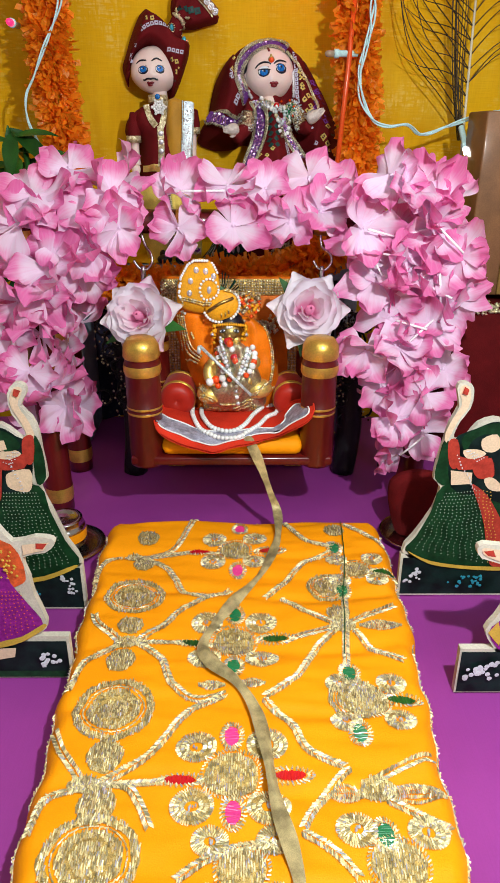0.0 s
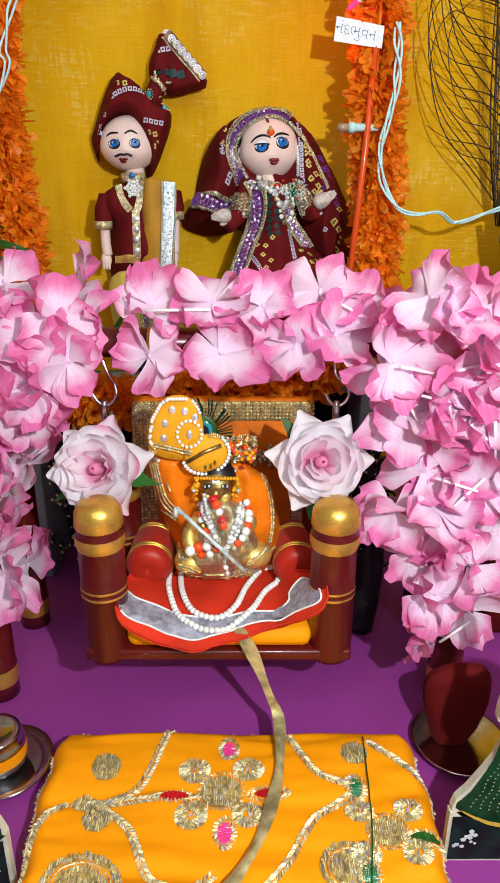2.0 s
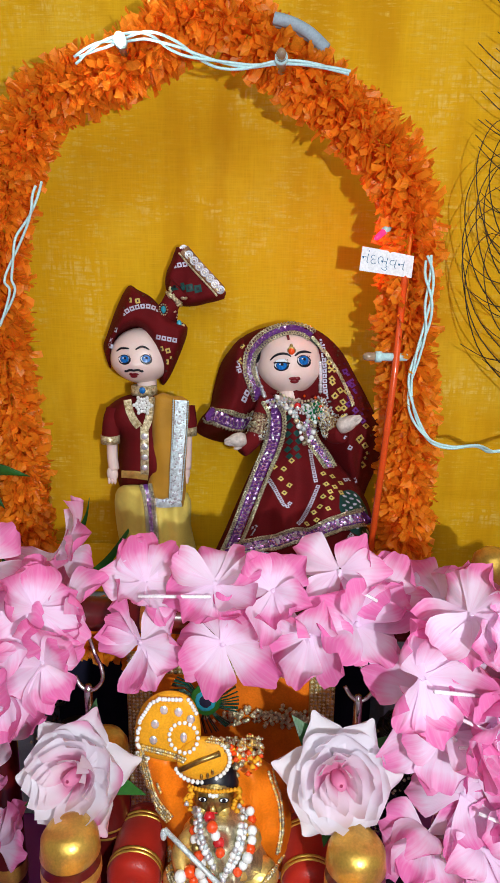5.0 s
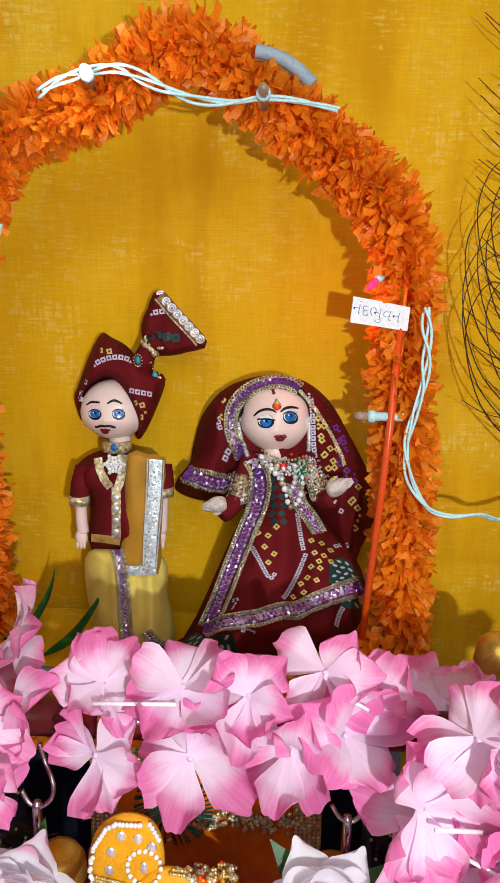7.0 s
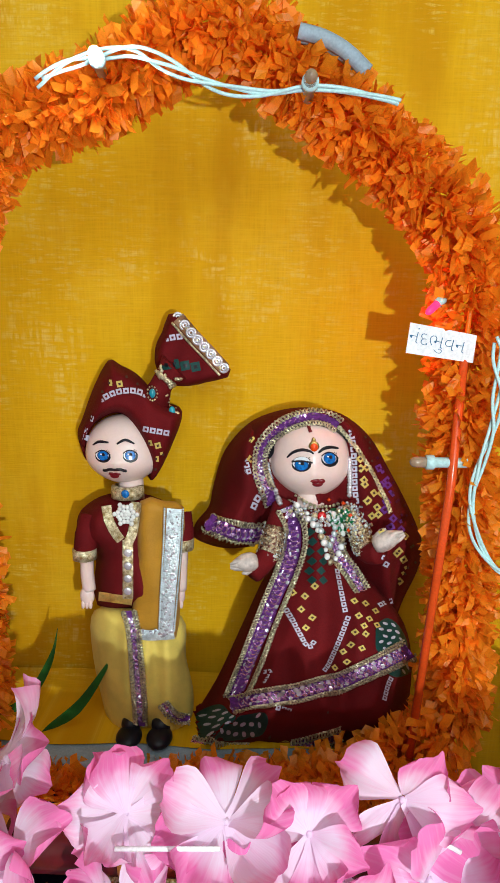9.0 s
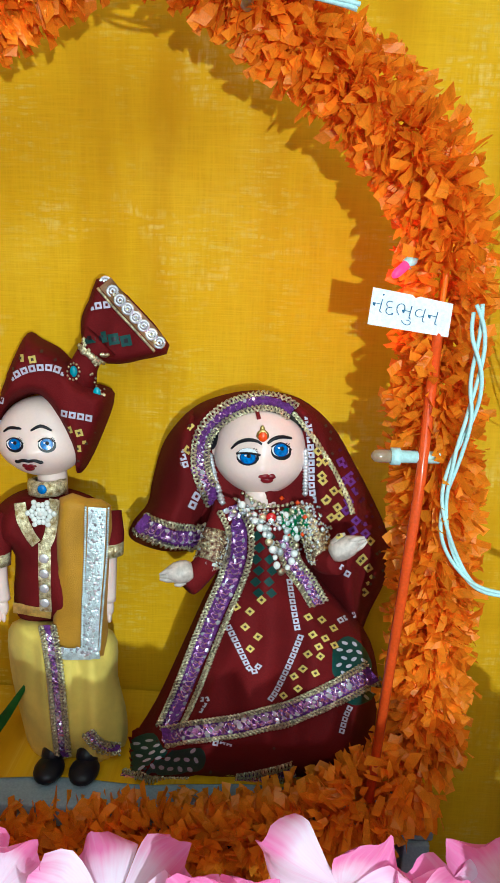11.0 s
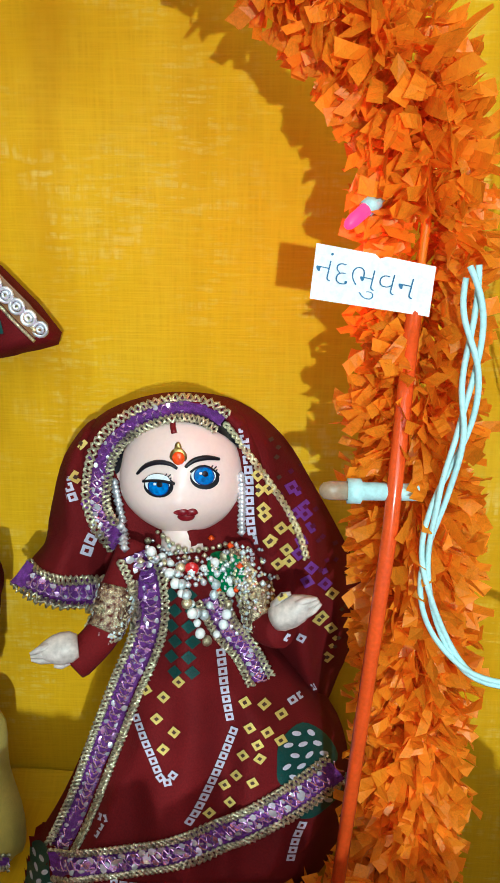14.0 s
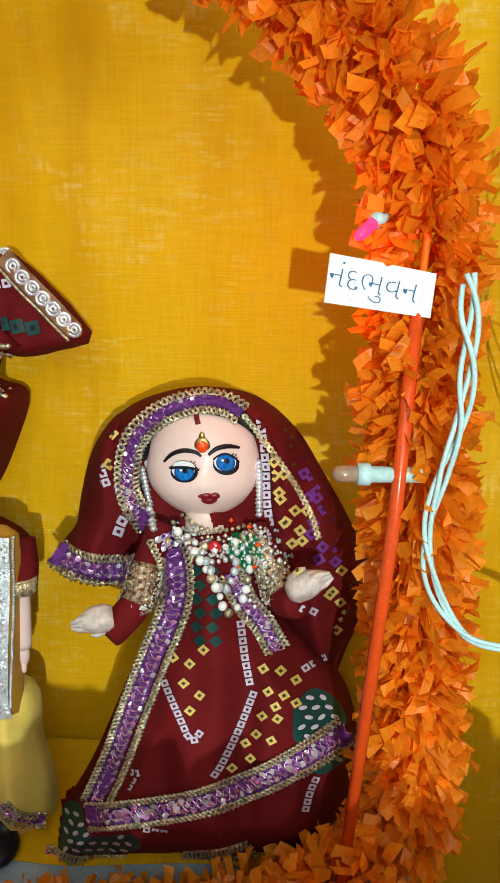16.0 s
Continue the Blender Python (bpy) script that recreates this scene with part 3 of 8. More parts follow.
def row_of_squares(b, front, pts, size, m=None, heart=None, gap=1.22):
    flat = even(spline([(p[0], 0, p[1]) for p in pts], 4), size * gap)
    for i, p in enumerate(flat):
        d = flat[min(i + 1, len(flat) - 1)] - flat[max(i - 1, 0)]
        square(b, front, p.x, p.z, size, math.atan2(d.z, d.x), m or DOT_WHITE, heart or MAROON)


# ---- structure: cloth-covered table, cloth backdrop, doll shelf and the room that closes the place ----
def plain_box(name, c, s, m, label, category):
    return solo(name, slab(Body(), c, s, m, 0.0), label, category, kind="structure", smooth=False)


WALL_Y = 0.197
b = Body()
cols, rows = 150, 110
vs = []
for i in range(rows + 1):
    for j in range(cols + 1):
        x, y = -0.75 + 1.5 * j / cols, -0.95 + (WALL_Y + 0.94) * i / rows
        z = 0.0008 * noise.noise(Vector((x * 14, y * 5, 3.1))) + 0.0004 * noise.noise(Vector((x * 40, y * 40, 1.0)))
        vs.append((x, y, z - 0.0012))
b.add(vs, [(i * (cols + 1) + j, i * (cols + 1) + j + 1, (i + 1) * (cols + 1) + j + 1, (i + 1) * (cols + 1) + j) for i in range(rows) for j in range(cols)], PURPLE)
solo("ground", b, "smooth purple satin cloth spread over the table", "table cover", kind="structure")
plain_box("table_top", (0, -0.377, -0.03), (1.5, 1.146, 0.05), RED_WOOD, "plain table board under the purple cloth", "table")

b = Body()
cols, rows = 170, 150
vs = []
for i in range(rows + 1):
    for j in range(cols + 1):
        x, z = -0.75 + 1.5 * j / cols, -0.05 + 1.0 * i / rows
        y = 0.0022 * noise.noise(Vector((x * 7, 0.3, z * 3))) + 0.0007 * noise.noise(Vector((x * 34, 1.7, z * 9)))
        y += 0.0016 * math.exp(-((z - 0.221 - 0.01 * x) / 0.0022) ** 2) - 0.0012 * math.exp(-((z - 0.216 - 0.01 * x) / 0.002) ** 2)
        y += 0.0012 * math.exp(-((x - 0.034 + 0.02 * z) / 0.005) ** 2)
        vs.append((x, WALL_Y + y, z))
b.add(vs, [(i * (cols + 1) + j, i * (cols + 1) + j + 1, (i + 1) * (cols + 1) + j + 1, (i + 1) * (cols + 1) + j) for i in range(rows) for j in range(cols)], YELLOW_WALL)
solo("backdrop_cloth", b, "mustard yellow woven cloth hung as backdrop with fold creases", "backdrop cloth", kind="structure")

plain_box("wall_north", (0, 0.26, 0.7), (3.4, 0.1, 2.9), CREAM_WALL, "plain painted wall behind the cloth", "wall")
plain_box("wall_south", (0, -2.3, 0.55), (3.4, 0.1, 2.6), CREAM_WALL, "plain painted room wall", "wall")
plain_box("wall_west", (-1.65, -1.02, 0.55), (0.1, 2.46, 2.6), CREAM_WALL, "plain painted room wall", "wall")
plain_box("wall_east", (1.65, -1.02, 0.55), (0.1, 2.46, 2.6), CREAM_WALL, "plain painted room wall", "wall")
plain_box("ceiling", (0, -1.02, 1.85), (3.2, 2.46, 0.1), CREAM_WALL, "plain white room ceiling", "ceiling")
plain_box("floor", (0, -1.02, -0.8), (3.2, 2.46, 0.1), CREAM_WALL, "plain room floor below the table", "floor")

SHELF_Z = 0.1715
b = Body()
vs = []
cols, rows = 100, 14
for i in range(rows + 1):
    for j in range(cols + 1):
        x, y = -0.166 + 0.276 * j / cols, 0.137 + 0.058 * i / rows
        z = SHELF_Z + 0.0012 + 0.0016 * max(0, noise.noise(Vector((x * 30, y * 24, 7.0)))) + 0.010 * max(0, (y - 0.183) / 0.012) ** 2
        vs.append((x, y + 0.0015 * math.sin(x * 70) * (1 - i / rows), z))
b.add(vs, [(i * (cols + 1) + j, i * (cols + 1) + j + 1, (i + 1) * (cols + 1) + j + 1, (i + 1) * (cols + 1) + j) for i in range(rows) for j in range(cols)], YELLOW_WALL)
solo("backdrop_cloth_foot", b, "foot of the mustard cloth lying on the shelf", "backdrop cloth", kind="structure")
b = Body()
slab(b, (-0.028, 0.159, SHELF_Z - 0.006), (0.272, 0.074, 0.012), SHELF_PAINT, 0.0015)
for x in (-0.157, 0.100):
    slab(b, (x, 0.155, (SHELF_Z - 0.012) / 2), (0.012, 0.07, SHELF_Z - 0.012), SHELF_PAINT, 0.001)
solo("doll_shelf", b, "narrow grey-blue painted board shelf standing on the table", "shelf")
# added dark sheet, standing in for the darkness under the open shelf
b = Body()
vs = []
cols, rows = 90, 16
for i in range(rows + 1):
    for j in range(cols + 1):
        x = -0.162 + 0.268 * j / cols
        vs.append((x, 0.182 + 0.006 * math.sin(x * 190 + 2 * math.sin(x * 31)), 0.0 + (SHELF_Z - 0.013) * i / rows))
b.add(vs, [(i * (cols + 1) + j, i * (cols + 1) + j + 1, (i + 1) * (cols + 1) + j + 1, (i + 1) * (cols + 1) + j) for i in range(rows) for j in range(cols)], NAVY)
solo("shelf_curtain", b, "added dark navy gathered sheet darkening the space below the shelf", "curtain")

EYE = (0.038, -0.100, 0.404)


# ---- the bride doll: one piece ----
def head(b, c, r, nose, m):
    """A doll's head in one skin: full cheeks, a small nose and shallow eye hollows."""
    seg, rings = 48, 34
    vs = []
    for i in range(rings + 1):
        a = math.pi * i / rings
        for j in range(seg):
            u = 2 * math.pi * j / seg
            sx, sy, sz = math.sin(a) * math.cos(u), math.sin(a) * math.sin(u), math.cos(a)
            full = math.exp(-((sz + 0.38) / 0.36) ** 2)
            x, y, z = r[0] * sx * (1 + 0.05 * full), r[1] * sy * (1 + (0.10 * full if sy < 0 else 0)), r[2] * sz
            if sy < 0:
                y -= 0.0021 * math.exp(-((x - nose[0]) / 0.0021) ** 2 - ((z - nose[1]) / 0.0022) ** 2)
                for e in (-1, 1):
                    y += 0.0009 * math.exp(-((x - nose[0] - e * 0.0072) / 0.0045) ** 2 - ((z - nose[1] - 0.0045) / 0.0034) ** 2)
            vs.append((c[0] + x, c[1] + y, c[2] + z))
    b.add(vs, [(i * seg + j, (i + 1) * seg + j, (i + 1) * seg + (j + 1) % seg, i * seg + (j + 1) % seg) for i in range(rings) for j in range(seg)], m)


def small_palm(b, wrist, tip, r, m):
    """A doll's small closed palm, with its fingers together."""
    wrist, tip = Vector(wrist), Vector(tip)
    d = tip - wrist
    tube(b, [wrist + d * u for u in (0, 0.15, 0.35, 0.55, 0.75, 0.9, 1.0)], [r * k for k in (0.72, 0.95, 1.0, 0.9, 0.62, 0.36, 0.12)], m, 14)
    side = Vector((-d.z, 0, d.x)).normalized()
    for k in (-1, 0, 1):
        start = wrist + d * 0.5 + side * r * 0.5 * k - Vector((0, r * 0.35, 0))
        tube(b, [start, start + d * 0.32 - side * r * 0.12 * k, start + d * 0.52 - side * r * 0.3 * k], (r * 0.24, r * 0.22, r * 0.10), m, 7)
    start = wrist + d * 0.15 + side * r * 0.8
    tube(b, [start, start + d * 0.3 + side * r * 0.35, start + d * 0.45 + side * r * 0.3], (r * 0.3, r * 0.26, r * 0.12), m, 7)


def face(b, front, eyes, brows, lips, lidded, scale=1.0):
    whole, scale = scale, scale * 0.76
    for x, z, ix, iz in eyes:
        disc(b, front, x + 0.0004 * scale, z - 0.0008 * scale, 0.0062 * scale, 0.0050 * scale, BLACK, 0.0002, 22)
        disc(b, front, x - 0.0001 * scale, z + 0.0004 * scale, 0.0052 * scale, 0.0043 * scale, EYE_WHITE, 0.0005, 22)
        disc(b, front, ix + 0.0003 * scale, iz + 0.0001 * scale, 0.0045 * scale, 0.0041 * scale, EYE_RIM, 0.0008, 20)
        disc(b, front, ix + 0.0003 * scale, iz + 0.0001 * scale, 0.0040 * scale, 0.0037 * scale, EYE_BLUE, 0.0011, 20)
        disc(b, front, ix + 0.0007 * scale, iz + 0.0010 * scale, 0.0013 * scale, 0.0013 * scale, BLACK, 0.0014, 12)
        disc(b, front, ix - 0.0012 * scale, iz + 0.0012 * scale, 0.0007 * scale, 0.0006 * scale, EYE_WHITE, 0.0017, 8)
        for k, reach in enumerate((0.0011, 0.0016, 0.0013)):
            # painted lashes at the outer corner
            sx = x + 0.0046 * scale - 0.0010 * k * scale
            tube(b, front.line([(sx, z + (0.0020 + 0.0006 * k) * scale), (sx + 0.9 * reach, z + (0.0024 + 0.0008 * k) * scale + 0.6 * reach)], 0.0004, 0.0005), 0.00026 * scale, BLACK, 4)
        lid = [(x + u * 0.0056 * scale, z + (0.0006 + 0.0038 * (1 - u * u * 0.75)) * scale) for u in (-1, -0.5, 0, 0.5, 1, 1.2)]
        tube(b, front.line(lid, 0.0006, 0.0005), 0.00048 * scale, BLACK, 5)
        if lidded and x == eyes[0][0]:
            # this lid has sunk halfway
            patch(b, front, [(x + u * 0.0054 * scale, z + w * 0.0046 * scale) for u, w in ((-1, 0.15), (-0.75, 0.75), (0, 1.02), (0.75, 0.75), (1, 0.15), (0.4, 0.36), (-0.4, 0.38))], EYE_WHITE, 0.0019, 0.001, 2)
            tube(b, front.line([(x + u * 0.0062 * scale, z + (0.0016 - 0.0003 * u - 0.0007 * u * u) * scale) for u in (-1, -0.5, 0, 0.5, 1.2)], 0.0006, 0.0020), 0.00062 * scale, BLACK, 5)
    scale = whole
    for brow in brows:
        pts = front.line(brow, 0.0005, 0.0003)
        tube(b, pts, [0.00018 + 0.00070 * scale * math.sin(math.pi * (0.12 + 0.8 * i / len(pts))) ** 0.8 for i in range(len(pts))], BLACK, 5)
    x, z = lips
    scale *= 1.12
    for dx, dz, rx, rz in ((-0.0013, 0.0006, 0.0021, 0.0013), (0.0013, 0.0006, 0.0021, 0.0013), (0, -0.0007, 0.0026, 0.0015), (-0.0026, 0.0003, 0.0010, 0.0005), (0.0026, 0.0004, 0.0010, 0.0005)):
        p = front.at(x + dx * scale, z + dz * scale, 0.0)
        ball(b, p, (rx * scale, 0.0008 * scale, rz * scale), LIP, 12, 8)


def bride():
    b = Body()
    # veil falling behind on both sides
    relief(b, [(0.0241, 0.3560), (0.0083, 0.3537), (-0.0064, 0.3468), (-0.0188, 0.3317), (-0.0244, 0.3134), (-0.0270, 0.3009), (-0.0340, 0.2915), (-0.0352, 0.2828), (-0.0204, 0.2771), (-0.0047, 0.2781), (0.0037, 0.2815), (0.0254, 0.2771), (0.0447, 0.2752), (0.0576, 0.2544), (0.0667, 0.2425), (0.0757, 0.2359), (0.0810, 0.2499), (0.0873, 0.2662), (0.0895, 0.2793), (0.0856, 0.2920), (0.0775, 0.3080), (0.0685, 0.3236), (0.0574, 0.3410), (0.0422, 0.3529)],
           MAROON, 0.190, 0.026, 0.016, 0.0022, folds=0.007, fold_scale=120, stretch=(1.0, 0.3), seed=4.2, slope=0.08, eye=EYE, plane=.170, floor_z=SHELF_Z)
    # skirt and bodice
    relief(b, [(0.0181, 0.3147), (0.0108, 0.3100), (0.0087, 0.2975), (0.0093, 0.2836), (0.0032, 0.2691), (-0.0058, 0.2466), (-0.0177, 0.2179), (-0.0324, 0.1904), (-0.0383, 0.1705), (-0.0308, 0.1657), (0.0051, 0.1687), (0.0383, 0.1702), (0.0665, 0.1752), (0.0795, 0.1952), (0.0821, 0.2272), (0.0765, 0.2523), (0.0620, 0.2712), (0.0495, 0.2850), (0.0479, 0.3011), (0.0412, 0.3121), (0.0327, 0.3151)],
           MAROON, 0.176, 0.030, 0.020, 0.0022, folds=0.010, fold_scale=75, stretch=(1.0, 0.22), seed=1.3, slope=0.27, eye=EYE, plane=.140, floor_z=SHELF_Z)
    # neck and head
    hx, hz = (0.0242, 0.3307)
    head(b, (hx, 0.1660, hz - 0.0014), (0.0208, 0.0178, 0.0212), (0.0008, -0.0040), SKIN)
    tube(b, [(hx, 0.166, hz - 0.014), (hx + 0.001, 0.160, hz - 0.029)], 0.0078, SKIN, 18)
    for side in (-1, 1):
        ball(b, (hx + side * 0.0203, 0.166, hz - 0.002), (0.0024, 0.003, 0.0042), SKIN, 10, 8)
    front = Front(b, (0.056, -0.046, 0.398), 0.150)
    (ax, az), (bx, bz) = [(0.0182, 0.3298), (0.0329, 0.3329)]
    (aix, aiz), (bix, biz) = [(0.0182, 0.3290), (0.0328, 0.3329)]
    face(b, front, [(ax, az, aix, aiz), (bx, bz, bix, biz)],
         [[(0.0118, 0.3332), (0.0145, 0.3358), (0.0184, 0.3371), (0.0223, 0.3366), (0.0245, 0.3351)], [(0.0270, 0.3357), (0.0298, 0.3380), (0.0337, 0.3390), (0.0381, 0.3387)]],
         (0.0271, 0.3201), True)
    # parting line, forehead gem
    tube(b, front.line([(0.0237, 0.3516), (0.0235, 0.3492), (0.0239, 0.3464)], 0.0006, 0.0004), 0.0010, LIP, 6)
    x, z = (0.0249, 0.3386)
    ball(b, front.at(x, z + 0.0004, 0.0), (0.0028, 0.0007, 0.0030), AGED_BRASS, 14, 8)
    ball(b, front.at(x, z + 0.0030, 0.0), (0.0012, 0.0006, 0.0024), AGED_BRASS, 10, 8)
    ball(b, front.at(x, z, 0.0004), (0.0021, 0.0012, 0.0022), BINDI, 12, 8)
    # hair under the veil
    patch(b, front, [(0.0255, 0.3535), (0.0336, 0.3544), (0.0395, 0.3528), (0.0440, 0.3480), (0.0447, 0.3425), (0.0425, 0.3440), (0.0398, 0.3462), (0.0350, 0.3486), (0.0290, 0.3502), (0.0250, 0.3508)], BLACK, 0.0009, 0.0009)
    patch(b, front, [(0.0245, 0.3530), (0.0225, 0.3510), (0.0175, 0.3490), (0.0117, 0.3454), (0.0085, 0.3415), (0.0066, 0.3342), (0.0050, 0.3342), (0.0068, 0.3432), (0.0110, 0.3484), (0.0170, 0.3522)], BLACK, 0.0009, 0.0009)
    # hood drawn round the face
    relief(b, [(0.0247, 0.3581), (0.0097, 0.3559), (-0.0038, 0.3494), (-0.0127, 0.3361), (-0.0143, 0.3199), (-0.0083, 0.3060), (0.0030, 0.3039), (0.0080, 0.3101), (0.0031, 0.3182), (-0.0009, 0.3262), (0.0005, 0.3365), (0.0108, 0.3465), (0.0249, 0.3511), (0.0335, 0.3505), (0.0398, 0.3449), (0.0441, 0.3333), (0.0455, 0.3172), (0.0483, 0.3006), (0.0587, 0.2961), (0.0615, 0.3083), (0.0574, 0.3245), (0.0500, 0.3436), (0.0399, 0.3551)],
           MAROON, 0.186, 0.034, 0.010, 0.002, folds=0.004, fold_scale=160, seed=9.0, eye=EYE, plane=.158, floor_z=SHELF_Z)
    # left bunch of the veil, gathered forward
    relief(b, [(-0.0038, 0.3504), (-0.0139, 0.3381), (-0.0193, 0.3201), (-0.0222, 0.3073), (-0.0286, 0.2994), (-0.0293, 0.2918), (-0.0160, 0.2869), (-0.0026, 0.2884), (0.0041, 0.3024), (0.0068, 0.3163), (0.0020, 0.3275), (-0.0011, 0.3407)],
           MAROON, 0.180, 0.032, 0.012, 0.002, folds=0.008, fold_scale=140, stretch=(1, 0.3), seed=2.0, eye=EYE, plane=.150, floor_z=SHELF_Z)
    # arms
    for line, r in (([(0.0099, 0.3086), (0.0061, 0.2973), (0.0029, 0.2858), (-0.0056, 0.2781)], (0.0052, 0.0056, 0.0056, 0.0050)), ([(0.0435, 0.3058), (0.0492, 0.2957), (0.0528, 0.2865), (0.0587, 0.2886)], (0.0052, 0.0056, 0.0056, 0.0052))):
        ys = (0.152, 0.143, 0.136, 0.128)
        pts = spline([(p[0], y + (0.006 if line[0][0] > 0.03 else 0), p[1]) for p, y in zip(line, ys)], 5)
        tube(b, pts, [r[min(3, i // 5)] for i in range(len(pts))], MAROON, 12)
        tube(b, pts[5:11], 0.0061, LACE, 14)
        for i in range(5, 11):
            for k in range(110):
                a = rng.random() * 6.3
                bead(b, pts[i] + Vector((math.cos(a), math.sin(a) * 0.9, rng.uniform(-0.3, 0.3))) * 0.0057, 0.0009, GOLD if rng.random() < 0.6 else SILVER)
    small_palm(b, (-0.0030, 0.1270, 0.2858), (-0.0155, 0.1235, 0.2848), 0.0048, HAND_PLASTIC)
    small_palm(b, (0.0560, 0.1345, 0.2922), (0.0690, 0.1320, 0.3008), 0.0050, HAND_PLASTIC)
    # everything that is sewn on
    front = Front(b, EYE, 0.140)
    trim(b, front, [(0.0066, 0.3121), (0.0014, 0.3218), (-0.0002, 0.3305), (0.0021, 0.3422), (0.0107, 0.3515), (0.0228, 0.3564), (0.0322, 0.3560), (0.0384, 0.3523)], 0.0060)
    cord = settled(front.line([(0.0384, 0.3523), (0.0464, 0.3425), (0.0562, 0.3284), (0.0625, 0.3165), (0.0652, 0.3085)], 0.0007, 0.0010))
    for turn in (0.0, math.pi):
        tube(b, settled([p + Vector((0.0008 * math.sin(i * 1.1 + turn), 0.0003 * math.cos(i * 1.1 + turn), 0.0004 * math.sin(i * 1.1 + turn))) for i, p in enumerate(cord)]), 0.00062, GOLD, 5, False)
    trim(b, front, [(-0.0260, 0.3027), (-0.0201, 0.2988), (-0.0106, 0.2959), (0.0023, 0.2965)], 0.0090)
    trim(b, front, [(0.0118, 0.3100), (0.0161, 0.3000), (0.0166, 0.2885), (0.0136, 0.2766), (0.0080, 0.2620), (0.0008, 0.2419), (-0.0073, 0.2183), (-0.0158, 0.1979)], 0.0097)
    trim(b, front, [(-0.0187, 0.1931), (0.0005, 0.1962), (0.0237, 0.2015), (0.0465, 0.2113), (0.0643, 0.2226), (0.0789, 0.2343)], 0.0103)
    trim(b, front, [(0.0353, 0.2961), (0.0403, 0.2847), (0.0466, 0.2766), (0.0524, 0.2661)], 0.0070)
    trim(b, front, [(-0.0372, 0.1739), (-0.0235, 0.1697), (-0.0044, 0.1697)], 0.0063)
    trim(b, front, [(0.0181, 0.1724), (0.0335, 0.1754), (0.0452, 0.1798)], 0.0063)
    for outline in ([(-0.0298, 0.1960), (-0.0216, 0.1974), (-0.0172, 0.1855), (-0.0019, 0.1867), (0.0016, 0.1802), (-0.0039, 0.1760), (-0.0305, 0.1742), (-0.0311, 0.1849)], [(0.0599, 0.2454), (0.0662, 0.2512), (0.0742, 0.2460), (0.0782, 0.2360), (0.0706, 0.2306), (0.0606, 0.2289), (0.0591, 0.2378)], [(0.0645, 0.2187), (0.0794, 0.2271), (0.0806, 0.2225), (0.0715, 0.2150)]):
        patch(b, front, outline, GREEN_CLOTH, 0.0005)
        cx, cz = sum(p[0] for p in outline) / len(outline), sum(p[1] for p in outline) / len(outline)
        for k in range(40):
            x, z = cx + ((k % 8) - 3.5) * 0.0046 + 0.0023 * (k // 8 % 2), cz + (k // 8 - 2) * 0.0040
            if inside((x, z), outline) and edge_gap((x, z), outline) > 0.0012:
                disc(b, front, x, z, 0.0016, 0.0009, DOT_WHITE, 0.0009, 8, rng.uniform(-0.9, 0.9))
    # tie-dye pattern: rows of white squares, scattered yellow ones
    for line in ([(0.0120, 0.2523), (0.0170, 0.2400), (0.0222, 0.2292), (0.0260, 0.2340)], [(0.0390, 0.2764), (0.0409, 0.2632), (0.0430, 0.2523)], [(0.0442, 0.2486), (0.0391, 0.2332), (0.0326, 0.2174), (0.0293, 0.2132)], [(-0.0167, 0.2113), (-0.0203, 0.2031)],
                 [(-0.0017, 0.2080), (0.0013, 0.2147), (-0.0035, 0.2132)], [(0.0051, 0.1892), (0.0169, 0.1870), (0.0333, 0.1835)], [(-0.0151, 0.3321), (-0.0136, 0.3235), (-0.0176, 0.3157), (-0.0123, 0.3181)], [(0.0003, 0.3196), (0.0034, 0.3230)], [(0.0441, 0.3508), (0.0462, 0.3362), (0.0471, 0.3211), (0.0493, 0.3079)],
                 [(0.0625, 0.2592), (0.0689, 0.2631), (0.0765, 0.2645)], [(0.0653, 0.2000), (0.0668, 0.2082), (0.0692, 0.2149)], [(0.0614, 0.2831), (0.0658, 0.2809)], [(-0.0089, 0.3345), (-0.0069, 0.3281)]):
        row_of_squares(b, front, line, 0.0027)
    for line in ([(-0.0164, 0.3338), (-0.0174, 0.3280), (-0.0173, 0.3221), (-0.0144, 0.3156)], [(-0.0144, 0.3156), (-0.0186, 0.3119), (-0.0229, 0.3082)], [(-0.0035, 0.3105), (-0.0009, 0.3165), (0.0020, 0.3184)]):
        row_of_squares(b, front, line, 0.0034)
    for p in [(0.0152, 0.2628), (0.0212, 0.2605), (0.0262, 0.2663), (0.0191, 0.2526), (0.0249, 0.2478), (0.0214, 0.2414), (0.0476, 0.2591), (0.0538, 0.2583), (0.0594, 0.2546), (0.0497, 0.2500), (0.0555, 0.2485), (0.0599, 0.2454), (0.0478, 0.2399), (0.0535, 0.2389), (0.0458, 0.2322), (0.0515, 0.2298), (0.0419, 0.2282), (0.0439, 0.2217), (0.0372, 0.2175), (0.0407, 0.2137), (0.0526, 0.2439), (-0.0251, 0.1989), (-0.0302, 0.1849), (-0.0110, 0.2049), (0.0332, 0.1877), (0.0404, 0.1810), (0.0491, 0.3363), (0.0511, 0.3256), (0.0532, 0.3147), (0.0544, 0.3449), (0.0525, 0.3321), (0.0566, 0.3192), (0.0594, 0.3082), (0.0734, 0.2974), (0.0779, 0.2930), (0.0697, 0.2880), (0.0761, 0.2812), (0.0726, 0.2740), (-0.0046, 0.3452), (-0.0058, 0.3346), (0.0146, 0.1728), (0.0051, 0.1767)]:
        square(b, front, *p, 0.0032, rng.uniform(0.5, 1.0), DOT_YELLOW, DOT_DARK)
